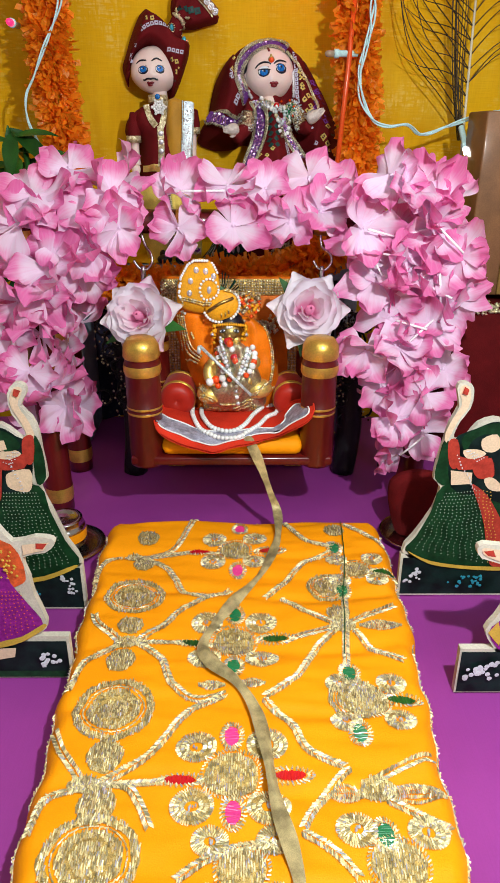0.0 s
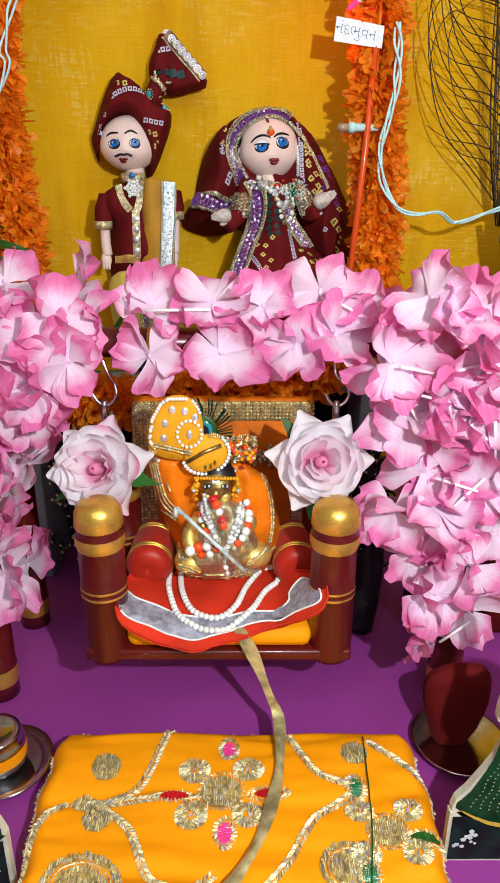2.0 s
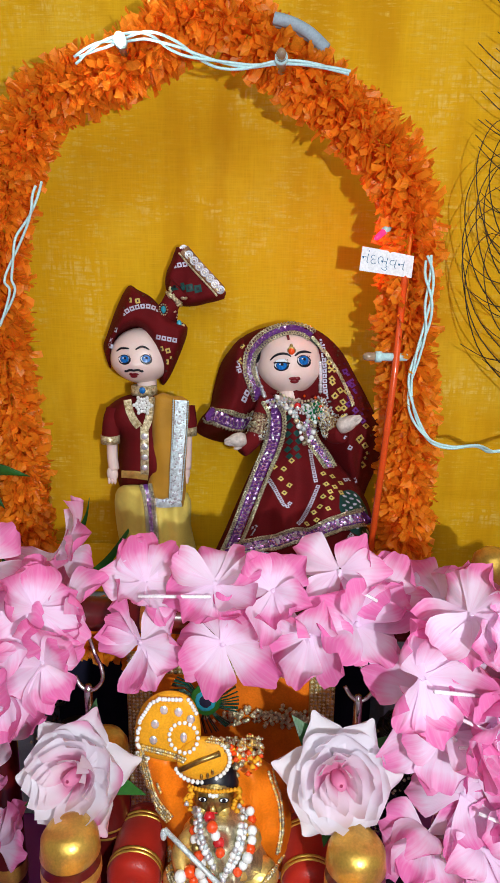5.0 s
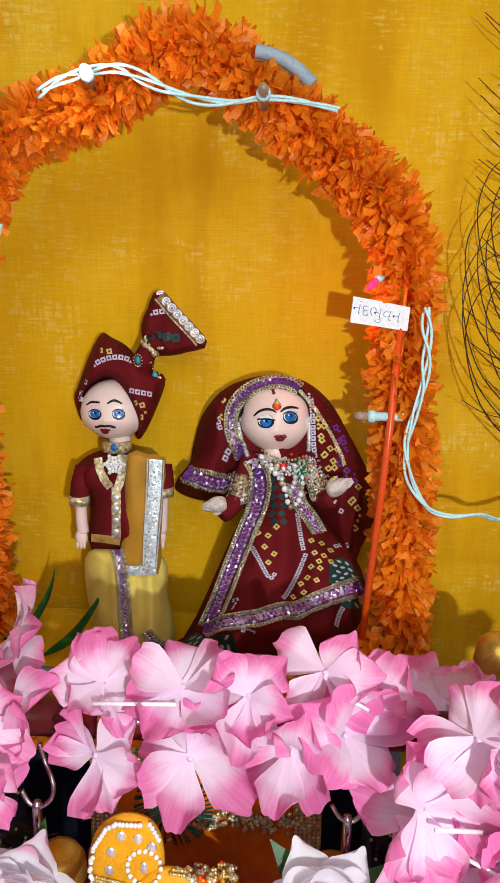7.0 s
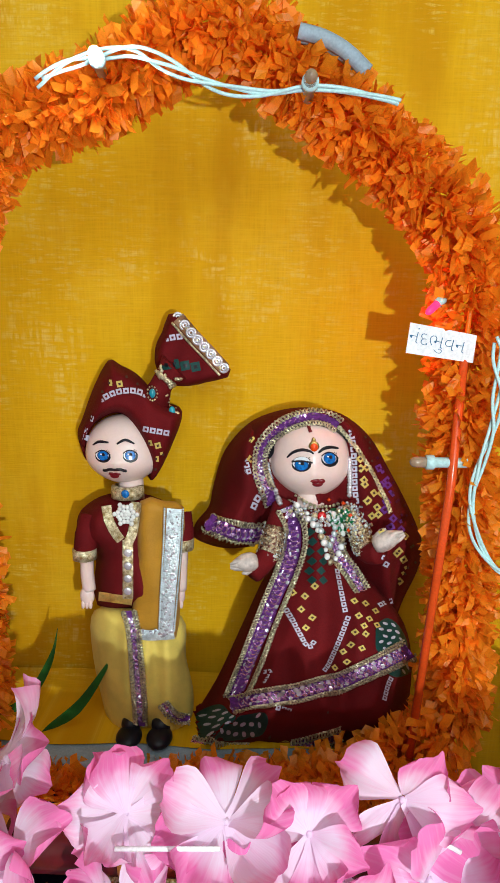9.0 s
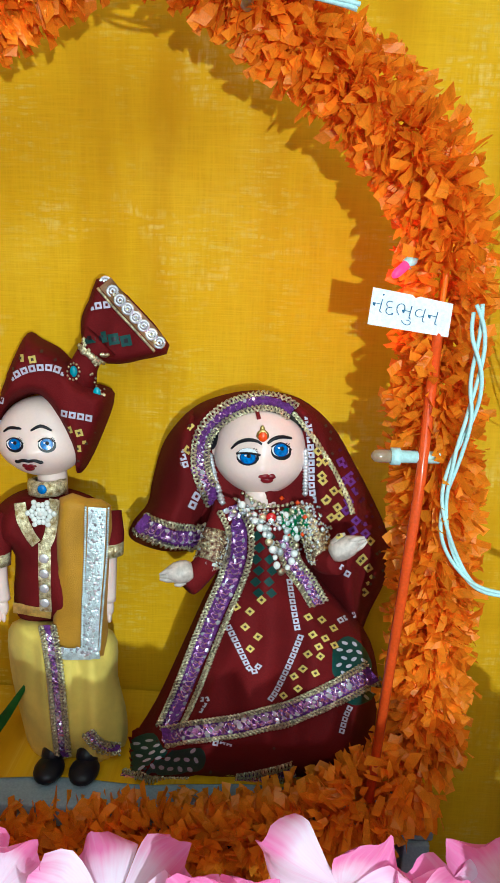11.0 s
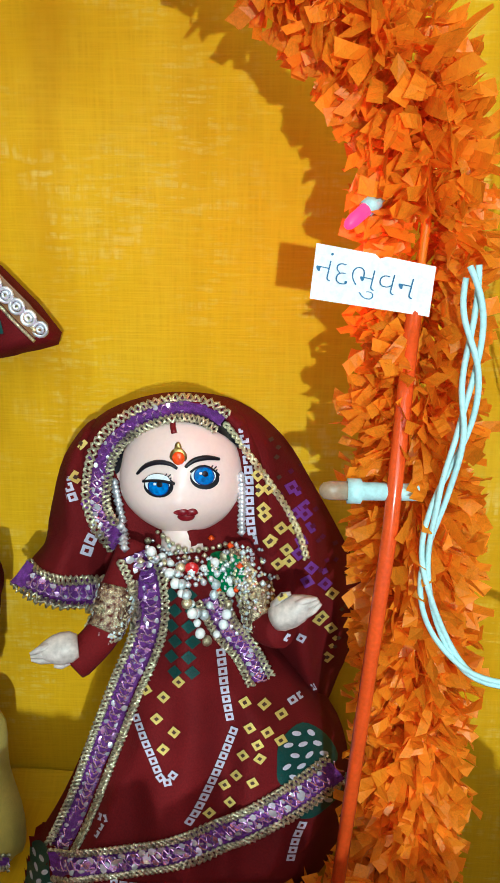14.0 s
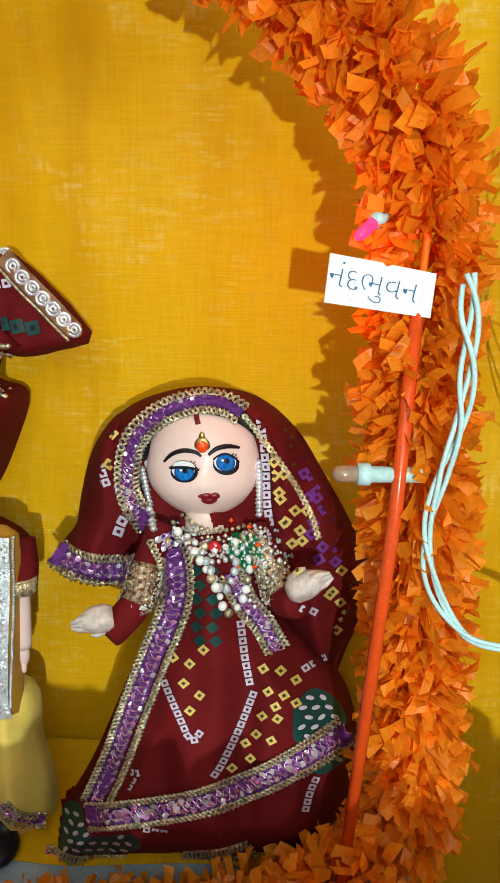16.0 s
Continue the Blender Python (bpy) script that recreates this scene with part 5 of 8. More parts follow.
# ---- pink cloth-flower garland over the swing ----
def petal(b, length, width, angle, lift, cup, ruffle, seed, m, point=0.0, rib=0.0):
    """One petal: narrow at its throat, broad and ruffled at its rim."""
    nu, nv = (8, 14) if rib else (7, 8)
    ca, sa = math.cos(angle), math.sin(angle)
    vs, uv = [], []
    for i in range(nu + 1):
        u = i / nu
        w = width * (0.16 + 0.84 * math.sin(min(1.0, u * 1.25) * math.pi / 2) ** 1.3) * (1 - 0.35 * max(0, u - 0.8) / 0.2) * (1 - point * max(0, u - 0.5) / 0.5)
        for j in range(nv + 1):
            v = 2 * j / nv - 1
            r = length * (u - (0.26 if rib else 0.10) * u * u * v * v + (0.022 if ruffle else 0.0) * u * u * math.cos(v * 7 + seed) + (0.010 * u * u * math.sin(v * 15 + 2 * seed) if rib else 0.0))
            h = lift * length * u * u + cup * length * u * (v * v - 0.3) + ruffle * length * u * u * math.sin(v * 5 + seed * 3) + (0.05 if ruffle else 0.0) * length * math.sin(u * 4 + seed) + rib * length * u * math.sin(v * 11 + seed)
            x, y = r, v * w * 0.5
            vs.append((x * ca - y * sa, x * sa + y * ca, h))
            uv.append((u, v * 0.5 + 0.5))
    fs = [(i * (nv + 1) + j, (i + 1) * (nv + 1) + j, (i + 1) * (nv + 1) + j + 1, i * (nv + 1) + j + 1) for i in range(nu) for j in range(nv)]
    b.add(vs, fs, m, uv)


PETAL_MESHES, HEART_MESHES = [], []
for k in range(7):
    b = Body()
    petal(b, 0.0262 + 0.0025 * (k % 3), 0.0240 + 0.004 * (k % 2), 0.0, -0.15 + 0.25 * (k % 3), 0.30 - 0.17 * (k % 4), 0.08 + 0.02 * (k % 3), k * 1.7, PINK_PETAL, 0.0, 0.011)
    PETAL_MESHES.append(b.mesh("petal"))
for k in range(4):
    b = Body()
    for i in range(1 + k % 2):
        petal(b, 0.021 + 0.003 * ((i + k) % 3), 0.024, i * 2.6 + 0.9 * k + rng.uniform(-0.2, 0.2), 0.5, 0.25, 0.07, i * 2.1 + k, PINK_PETAL)
    lathe(b, (0, 0, -0.003), [(0.0009, 0), (0.0014, 0.003), (0.0015, 0.0038), (0.0002, 0.0043)], PINK_PETAL, 10)
    HEART_MESHES.append(b.mesh("flower"))

pink = thing("flower_garland", "garland of pink and white cloth flowers draped over the swing stand", "garland")


def flower(place, facing, size, spin):
    z = Vector(facing).normalized()
    x = z.cross(Vector((0.3, 0.2, 1))).normalized()
    m = Matrix.Translation(place) @ Matrix((x, z.cross(x), z)).transposed().to_4x4() @ Matrix.Rotation(spin, 4, "Z") @ Matrix.Scale(size, 4)
    f = new("flower", HEART_MESHES[rng.randrange(4)])
    f.parent, f.matrix_basis = pink, m
    n = rng.choice((5, 6, 6, 7))
    for i in range(n):
        p = new("petal", PETAL_MESHES[rng.randrange(7)])
        p.parent = f
        p.matrix_basis = Matrix.Rotation(2 * math.pi * i / n + rng.uniform(-0.30, 0.30), 4, "Z") @ Matrix.Rotation(rng.uniform(-0.85, 0.50), 4, "Y") @ Matrix.Rotation(rng.uniform(-0.55, 0.55), 4, "X") @ Matrix.Translation((0.001, 0, -0.0015 * (i % 2))) @ Matrix.Scale(rng.uniform(0.86, 1.08), 4)


blooms = []
# across the top bar
blooms += [(-0.0437, 0.0029, 0.2464), (-0.0100, -0.0030, 0.2500), (0.0476, 0.0032, 0.2548), (0.0341, -0.0080, 0.2283), (-0.0439, -0.0100, 0.2220), (-0.0056, -0.0120, 0.2240), (0.0686, 0.0075, 0.2399), (-0.0784, -0.0071, 0.2385), (-0.0895, 0.0180, 0.2529), (0.0170, -0.0050, 0.2480), (0.0560, -0.0060, 0.2330)]
# down both sides
for x, z in [(0.0961, 0.2589), (0.1372, 0.2430), (0.0805, 0.2249), (0.1058, 0.2176), (0.1278, 0.2268), (0.1472, 0.2083), (0.0944, 0.1930), (0.1221, 0.1892), (0.1471, 0.1774), (0.1048, 0.1633), (0.1315, 0.1572), (0.0905, 0.1384), (0.1181, 0.1278), (0.1496, 0.1235), (0.1151, 0.0923), (0.1139, 0.2517), (0.1344, 0.1103), (0.1180, 0.0595), (0.1357, 0.0785), (0.1120, 0.2060), (0.0870, 0.2080), (0.1080, 0.1760), (0.1330, 0.2010), (0.1380, 0.1680), (0.1120, 0.1450), (0.1060, 0.1110), (0.1280, 0.2440)]:
    blooms.append((x, -0.03 + rng.uniform(-0.018, 0.016), z))
for x, z in [(-0.1155, 0.2613), (-0.1377, 0.2455), (-0.1476, 0.2275), (-0.1221, 0.2348), (-0.0972, 0.2385), (-0.0812, 0.2258), (-0.1244, 0.2146), (-0.1545, 0.2051), (-0.1379, 0.1819), (-0.1112, 0.1918), (-0.0852, 0.2474), (-0.1545, 0.1759), (-0.1659, 0.1514), (-0.1529, 0.1260), (-0.1338, 0.0925), (-0.1593, 0.0763), (-0.1720, 0.1083), (-0.1030, 0.2120), (-0.1300, 0.2000), (-0.1450, 0.1500), (-0.1420, 0.1120), (-0.1250, 0.1700)]:
    blooms.append((x, -0.025 + rng.uniform(-0.018, 0.016), z))
for x, y, z in blooms:
    flower((x, y, z), (rng.gauss(0, 0.45) + 1.2 * x, -1 + rng.gauss(0, 0.25), 0.5 + rng.gauss(0, 0.4)), rng.uniform(0.80, 0.98), rng.uniform(0, 6))
# some behind, filling the ring
for i in range(18):
    a = i / 17
    if 0.36 < a < 0.64:
        continue
    if a < 0.34:
        p = (-0.128 + rng.gauss(0, 0.008), 0.012, 0.08 + 0.4 * a)
    elif a < 0.66:
        p = (-0.11 + (a - 0.34) / 0.32 * 0.22, 0.022, 0.232 + rng.gauss(0, 0.004))
    else:
        p = (0.118 + rng.gauss(0, 0.008), 0.008, 0.215 - (a - 0.66) * 0.38)
    flower(p, (rng.gauss(0, 0.7) + 4 * p[0], rng.gauss(-0.4, 0.5), 0.7), 0.9, rng.uniform(0, 6))
# clear straws threaded between the flowers
spans = [(Vector((-0.0437, -0.0120, 0.2466)), Vector((-0.0110, -0.0110, 0.2470))), (Vector((0.0520, -0.0080, 0.2530)), Vector((0.0640, -0.0080, 0.2460)))]
for a, c in zip(blooms[11:], blooms[12:]):
    a, c = Vector(a), Vector(c)
    if 0.018 < (a - c).length < 0.045 and len(spans) < 16:
        mid, d = (a + c) / 2 + Vector((0, -0.012, 0.002)), (c - a).normalized()
        spans.append((mid - d * 0.011, mid + d * 0.011))
for a, c in spans:
    b = Body()
    tube(b, [a, (a + c) / 2, c], 0.00085, STRAW, 8)
    part("straw", b, pink, "clear plastic straw")

# ---- swing stand: red lacquered frame with gold rings ----
stand = thing("swing_stand", "red lacquered wooden swing stand with gold rings", "swing stand")


def turned_post(c, height, r, knob=True):
    b = Body()
    prof = [(0, 0), (r, 0), (r, height * 0.04), (r * 1.06, height * 0.05, GOLD_PAINT), (r * 1.06, height * 0.09, GOLD_PAINT), (r, height * 0.1), (r, height * 0.5), (r * 1.05, height * 0.51, GOLD_PAINT), (r * 1.05, height * 0.53, GOLD_PAINT), (r, height * 0.54), (r, height * 0.86)]
    prof += [(r * 1.08, height * 0.87, GOLD_PAINT), (r * 1.08, height * 0.91, GOLD_PAINT), (r * 0.98, height * 0.92), (r * 1.05, height * 0.94, GOLD_PAINT), (r * 0.9, height * 0.98, GOLD_PAINT), (r * 0.45, height * 0.998, GOLD_PAINT), (0, height, GOLD_PAINT)]
    return lathe(b, c, prof, RED_WOOD, 28)


for x, y in ((-0.149, -0.013), (-0.149, 0.062), (0.136, -0.013), (0.136, 0.062)):
    part("post", turned_post((x, y, -0.001), 0.245, 0.0105), stand)
b = Body()
bar = [(0.0085, 0), (0.0085, 0.03), (0.0098, 0.032, GOLD_PAINT), (0.0098, 0.046, GOLD_PAINT), (0.0085, 0.048)]
for k in range(1, 6):
    bar += [(0.0085, 0.05 * k + 0.002), (0.0098, 0.05 * k + 0.005, GOLD_PAINT), (0.0098, 0.05 * k + 0.012, GOLD_PAINT), (0.0085, 0.05 * k + 0.014)]
bar += [(0.0085, 0.285)]
lathe(b, (-0.149, 0.012, 0.224), bar, RED_WOOD, 20, pose(0, 0, 0, 0, 90, 0))
part("top_bar", b, stand)
for x in (-0.149, 0.136):
    b = Body()
    tube(b, [(x, -0.013, 0.216), (x, 0.062, 0.216)], 0.006, RED_WOOD, 14)
    part("side_bar", b, stand)

# ---- the swing: seat board, posts, hooks ----
swing = thing("swing", "small red lacquered wooden swing seat with gold-capped posts", "swing")
SEAT_Z = 0.060
SWX = (-0.0695, 0.0555)
b = Body()
slab(b, (sum(SWX) / 2, -0.018, SEAT_Z + 0.004), (SWX[1] - SWX[0] + 0.022, 0.082, 0.007), RED_WOOD, 0.0018)
part("seat_board", b, swing)


def swing_post(c):
    b = Body()
    r, h = 0.0124, 0.096
    prof = [(0, 0), (r * 0.97, 0.0), (r, 0.002), (r, h * 0.42), (r * 1.03, h * 0.425, GOLD_PAINT), (r * 1.03, h * 0.438, GOLD_PAINT), (r, h * 0.442), (r, h * 0.462), (r * 1.03, h * 0.466, GOLD_PAINT), (r * 1.03, h * 0.48, GOLD_PAINT), (r, h * 0.485), (r, h * 0.72)]
    prof += [(r * 1.02, h * 0.725, GOLD_PAINT), (r * 1.08, h * 0.75, GOLD_PAINT), (r * 1.06, h * 0.80, GOLD_PAINT), (r * 0.96, h * 0.83), (r * 0.98, h * 0.845), (r * 1.06, h * 0.86, GOLD_PAINT), (r * 1.0, h * 0.94, GOLD_PAINT), (r * 0.8, h * 0.985, GOLD_PAINT), (r * 0.5, h, GOLD_PAINT), (0, h * 1.003, GOLD_PAINT)]
    return lathe(b, c, prof, RED_WOOD, 32)


for x in SWX:
    part("post", swing_post((x, -0.048, SEAT_Z - 0.001)), swing)
    part("post", swing_post((x, 0.012, SEAT_Z - 0.001)), swing)
for x, s in ((-0.0700, -1), (0.0596, 1)):
    b = Body()
    hook = spline([(x - 0.002, 0.004, 0.216), (x - 0.001 * s, 0.002, 0.208), (x + 0.005, -0.002, 0.203), (x + 0.0055, -0.004, 0.197), (x + 0.001, -0.005, 0.1925), (x - 0.004, -0.005, 0.194), (x - 0.0075, -0.004, 0.199)], 6)
    tube(b, hook, 0.0010, STEEL, 10)
    part("hook", b, swing, "bright bent steel wire hook")
    b = Body()
    lathe(b, (x - 0.001, -0.005, 0.168), [(0, 0), (0.0021, 0), (0.0021, 0.024), (0.0017, 0.027), (0, 0.0275)], STEEL, 14)
    tube(b, [(x - 0.001, -0.004, 0.170), (x - 0.001, -0.016, 0.150)], 0.0012, STEEL, 8)
    part("hanging_rod", b, swing, "steel rod below the hook")


# ---- cloth roses tied to the hanging rods ----
def rose(place, facing, spin):
    z = Vector(facing).normalized()
    x = z.cross(Vector((0.1, 0.2, 1))).normalized()
    m = Matrix.Translation(place) @ Matrix((x, z.cross(x), z)).transposed().to_4x4() @ Matrix.Rotation(spin, 4, "Z")
    r_ob = thing("cloth_rose", "pale pink cloth rose tied to the swing hook", "artificial flower", "roses on the swing", m)
    rings = ((6, 0.0305, 0.0265, 0.08, 0.10, 0.70), (5, 0.0235, 0.0285, 0.36, 0.34, 0.12), (5, 0.0190, 0.0250, 0.70, 0.50, 0.05), (4, 0.0145, 0.0200, 1.10, 0.62, 0.0), (3, 0.0105, 0.0150, 1.6, 0.75, 0.0), (2, 0.0080, 0.0110, 2.1, 0.9, 0.0))
    for r, (n, length, width, lift, cup, point) in enumerate(rings):
        for i in range(n):
            b = Body()
            petal(b, length, width, 0.0, lift, cup, 0.0, 0.0, ROSE_PETAL if r < 3 else ROSE_HEART, point)
            p = new("petal", b.mesh("petal"))
            p.parent = r_ob
            p.matrix_basis = Matrix.Rotation(2 * math.pi * i / n + r * 0.55 + rng.uniform(-0.15, 0.15), 4, "Z") @ Matrix.Rotation(rng.uniform(-0.12, 0.08), 4, "Y")
    b = Body()
    lathe(b, (0, 0, 0.002), [(0.0005, -0.006), (0.0030, -0.004), (0.0034, 0.006), (0.0026, 0.0125), (0.0008, 0.013)], ROSE_HEART, 10)
    part("bud", b, r_ob).matrix_parent_inverse = Matrix()
    for a in (0.4, 2.7, 4.4):
        g = Body()
        vs = [(0.004 * math.cos(a), 0.004 * math.sin(a), -0.002), (0.02 * math.cos(a + 0.25), 0.02 * math.sin(a + 0.25), -0.0015), (0.033 * math.cos(a), 0.033 * math.sin(a), -0.003), (0.02 * math.cos(a - 0.25), 0.02 * math.sin(a - 0.25), -0.0035)]
        g.add(vs, [(0, 1, 2), (0, 2, 3)], LEAF)
        part("sepal", g, r_ob).matrix_parent_inverse = Matrix()


(lx, lz), (rx, rz) = (-0.0711, 0.1619), (0.0481, 0.1664)
rose((lx, -0.024, lz), (-0.12, -1, 0.45), 0.3)
rose((rx, -0.024, rz), (0.05, -1, 0.42), 1.1)


# ---- on the swing: cushion, red cloth, bolsters, pearls, the small brass figure ----
b = Body()
(x0, _), (x1, _) = [(-0.0580, 0.0807), (0.0447, 0.0843)]
slab(b, ((x0 + x1) / 2, -0.018, SEAT_Z + 0.0137), (x1 - x0, 0.078, 0.0125), SAFFRON, 0.005)
solo("seat_cushion", b, "flat yellow cushion lying on the swing seat", "cushion")


def cloth_z(x, y):
    drop = max(0.0, -0.060 - y)
    return 0.0855 + 0.0022 * noise.noise(Vector((x * 60, y * 40, 2.0))) - 0.55 * drop + 0.95 * max(0, x - 0.026) + 0.35 * max(0, -0.034 - x) + 0.0016 * math.sin(x * 190 + y * 60) * min(1, drop * 60 + 0.25)


outer = [(-0.0604, -0.0631), (-0.0613, -0.0472)]
outer += [(-0.0590, -0.0221), (-0.0379, -0.0114), (-0.0047, -0.0063), (0.0229, -0.0056)]
outer += [(0.0363, -0.0218)]
outer += [(0.0467, -0.0413)]
outer += [(0.0511, -0.0653)]
outer += [(0.0400, -0.0670)]
outer += [(0.0230, -0.0611), (-0.0032, -0.0698), (-0.0263, -0.0716), (-0.0446, -0.0691)]
v, f, gap, rim = filled(outer, 0.0028, 4)
b = Body()
b.add([(x, y, cloth_z(x, y)) for x, y in v], f, RED_CLOTH)
b.add([(x, y, cloth_z(x, y) - 0.0012) for x, y in v], [t[::-1] for t in f], RED_CLOTH)
cloth = solo("red_seat_cloth", b, "red cloth with silver net border spread over the cushion", "cloth")
bord = [(-0.0590, -0.0596)]
bord += [(-0.0428, -0.0635), (-0.0241, -0.0667), (-0.0033, -0.0649), (0.0206, -0.0567)]
bord += [(0.0393, -0.0620)]
bord += [(0.0479, -0.0618)]
bord += [(0.0404, -0.0364), (0.0324, -0.0403)]
bord += [(0.0310, -0.0474)]
bord += [(0.0127, -0.0486), (-0.0036, -0.0531), (-0.0199, -0.0528), (-0.0367, -0.0482), (-0.0531, -0.0452), (-0.0600, -0.0408)]
v, f, gap, rim = filled(bord, 0.0026, 2)
b = Body()
b.add([(x, y, cloth_z(x, y) + 0.0007) for x, y in v], f, GREY_NET)
part("net_border", b, cloth, "silver grey net border")
b = Body()
for line in (rim, outer):
    pts = spline([(p[0], p[1], 0) for p in line], 3, True)
    tube(b, [(p.x, p.y, cloth_z(p.x, p.y) + 0.0008) for p in pts], 0.0006, PEARL if line is rim else RED_CLOTH, 6, False)
part("edge_cord", b, cloth, "white stitched edging")

pearls = thing("pearl_string", "string of white pearls looped over the red cloth", "necklace")
b = Body()
ball(b, (0, 0, 0), 0.00185, PEARL, 12, 8)
pearl_mesh = b.mesh("pearl")
for line in ([(-0.0380, -0.0106), (-0.0364, -0.0305), (-0.0294, -0.0517), (-0.0179, -0.0618), (-0.0020, -0.0639), (0.0104, -0.0506), (0.0187, -0.0327), (0.0303, -0.0129), (0.0275, -0.0037), (0.0183, -0.0048)], [(-0.0284, -0.0086), (-0.0312, -0.0112), (-0.0280, -0.0340), (-0.0206, -0.0501), (-0.0076, -0.0551), (0.0023, -0.0457), (0.0080, -0.0254), (0.0173, -0.0065)]):
    for p in even(spline([(x, y, 0) for x, y in line], 8), 0.0030):
        ob = new("pearl", pearl_mesh)
        ob.parent, ob.matrix_basis = pearls, Matrix.Translation((p.x, p.y, cloth_z(p.x, p.y) + 0.0020))

for x, z in ((-0.0490, 0.1058), (0.0380, 0.1101)):
    bol = thing("bolster", "small red satin bolster with gold bands on the swing", "bolster", "bolsters on the swing")
    b = Body()
    r = 0.0135
    prof = [(0, 0.002), (0.003, 0.0004), (r * 0.7, 0.0), (r * 0.95, 0.003), (r, 0.006), (r * 1.01, 0.020), (r, 0.036), (r * 0.9, 0.041), (0, 0.042)]
    lathe(b, (x, -0.024, 0.0835 + r), prof, SATIN_RED, 26, pose(0, 0, 0, -90, 0, 0))
    part("cover", b, bol)
    b = Body()
    for k in (0.007, 0.0092, 0.030, 0.0325):
        lathe(b, (x, -0.024 + k, 0.0835 + r), [(r, 0), (r * 1.045, 0.0003), (r * 1.045, 0.0013), (r, 0.0016)], GOLD_PAINT, 26, pose(0, 0, 0, -90, 0, 0))
    part("gold_band", b, bol, "narrow gold band")


def idol():
    b = Body()
    eye, pl = (0.001, -0.308, 0.3553), -0.020
    kw = dict(eye=eye, plane=pl, floor_z=0.082)
    relief(b, [(-0.0436, 0.1734), (-0.0467, 0.1638), (-0.0391, 0.1384), (-0.0329, 0.1109), (-0.0362, 0.0957), (-0.0251, 0.0857), (-0.0044, 0.0848), (0.0147, 0.0934), (0.0259, 0.1070), (0.0265, 0.1331), (0.0215, 0.1562), (0.0130, 0.1650), (0.0033, 0.1702), (-0.0158, 0.1698)], ORANGE_SATIN, 0.006, 0.020, 0.010, 0.002, folds=0.004, fold_scale=130, seed=2.2, **kw)
    # seated body
    def pt(t):
        return t[0]
    x, z = (-0.0089, 0.1203)
    ball(b, (x, -0.020, z), (0.0165, 0.012, 0.019), BRASS, 24, 14)
    for px, pz in [(-0.0230, 0.1039), (0.0127, 0.1084), (-0.0157, 0.1233), (0.0039, 0.1288)]:
        ball(b, (px, -0.024, pz), (0.0105, 0.009, 0.0075), BRASS, 16, 10)
    for line in ([(-0.0160, 0.1338), (-0.0240, 0.1234), (-0.0204, 0.1130)], [(-0.0004, 0.1359), (0.0068, 0.1258), (0.0041, 0.1153)]):
        tube(b, spline([(p[0], -0.024 - 0.004 * i, p[1]) for i, p in enumerate(line)], 5), 0.0042, BRASS, 12)
    relief(b, [(-0.0161, 0.1450), (-0.0218, 0.1282), (-0.0284, 0.1038), (-0.0216, 0.0943), (-0.0043, 0.0926), (0.0143, 0.1013), (0.0184, 0.1103), (0.0123, 0.1290), (0.0031, 0.1454), (-0.0068, 0.1475)], GOLD, -0.012, 0.024, 0.012, 0.002, folds=0.006, fold_scale=260, seed=5.5, eye=eye, plane=-0.026, floor_z=0.084)
    x, z = (-0.0084, 0.1504)
    ball(b, (x, -0.017, z + 0.003), (0.0112, 0.0098, 0.0118), BLACK, 20, 14)
    ball(b, (x, -0.020, z), (0.0102, 0.0098, 0.0108), AGED_BRASS, 24, 16)
    ball(b, (x, -0.0298, z - 0.0012), (0.0014, 0.0016, 0.0022), BRASS, 8, 6)
    for k in (-1, 1):
        ball(b, (x + k * 0.0045, -0.0265, z - 0.0040), (0.0034, 0.0026, 0.0030), BRASS, 10, 7)
    front = Front(b, eye, -0.026)
    for k in (-1, 1):
        disc(b, front, x + k * 0.0050, z + 0.0014, 0.0024, 0.0015, BLACK, 0.0003, 14)
        disc(b, front, x + k * 0.0050, z + 0.0014, 0.0018, 0.0010, EYE_WHITE, 0.0005, 12)
        disc(b, front, x + k * 0.0050, z + 0.0013, 0.0010, 0.0010, BLACK, 0.0008, 8)
        for j in range(14):
            # yellow ear flowers
            bead(b, (x + k * (0.0118 + rng.gauss(0, 0.0012)), -0.025 + rng.gauss(0, 0.001), z + 0.001 + rng.gauss(0, 0.0026)), 0.0017, CROWN_YELLOW)
        bead(b, (x + k * 0.0122, -0.0285, z + 0.0005), 0.0017, SEQUIN)
    for j in range(15):
        u = j / 7 - 1
        bead(b, (x + u * 0.0115, -0.0285 + 0.005 * u * u, z + 0.0078 - 0.0022 * u * u), 0.0015, CROWN_YELLOW)
    for px, pz in ((0, 0.0062), (-0.0015, 0.0040), (0.0015, 0.0040), (0, 0.0036)):
        ball(b, front.at(x + px, z + pz, 0.0006), 0.0011, PEARL, 8, 5)
    disc(b, front, x, z - 0.0056, 0.0024, 0.0009, RED_GEM, 0.0006, 10)
    # round cap, tilted, with a pearl rim and a cut across
    cx, cz = (-0.0138, 0.1703)
    turn = pose(0, 0, 0, 0, -28, 0)
    tip = lambda u, w, y=-0.0262: Vector((cx, y, cz)) + turn.to_3x3() @ Vector((u, 0, w))
    ball(b, (cx, -0.0215, cz), (0.0128, 0.0052, 0.0108), CROWN_YELLOW, 24, 12, turn)
    tube(b, [tip(-0.0105, 0.0018), tip(0, 0.0030, -0.0272), tip(0.0105, 0.0018)], 0.0012, AGED_BRASS, 8)
    for k in range(21):
        a = math.pi * (1.0 + 1.15 * k / 20) - 0.12
        ball(b, tip(0.0132 * math.cos(a), 0.0112 * math.sin(a), -0.0235), 0.00115, PEARL, 8, 6)
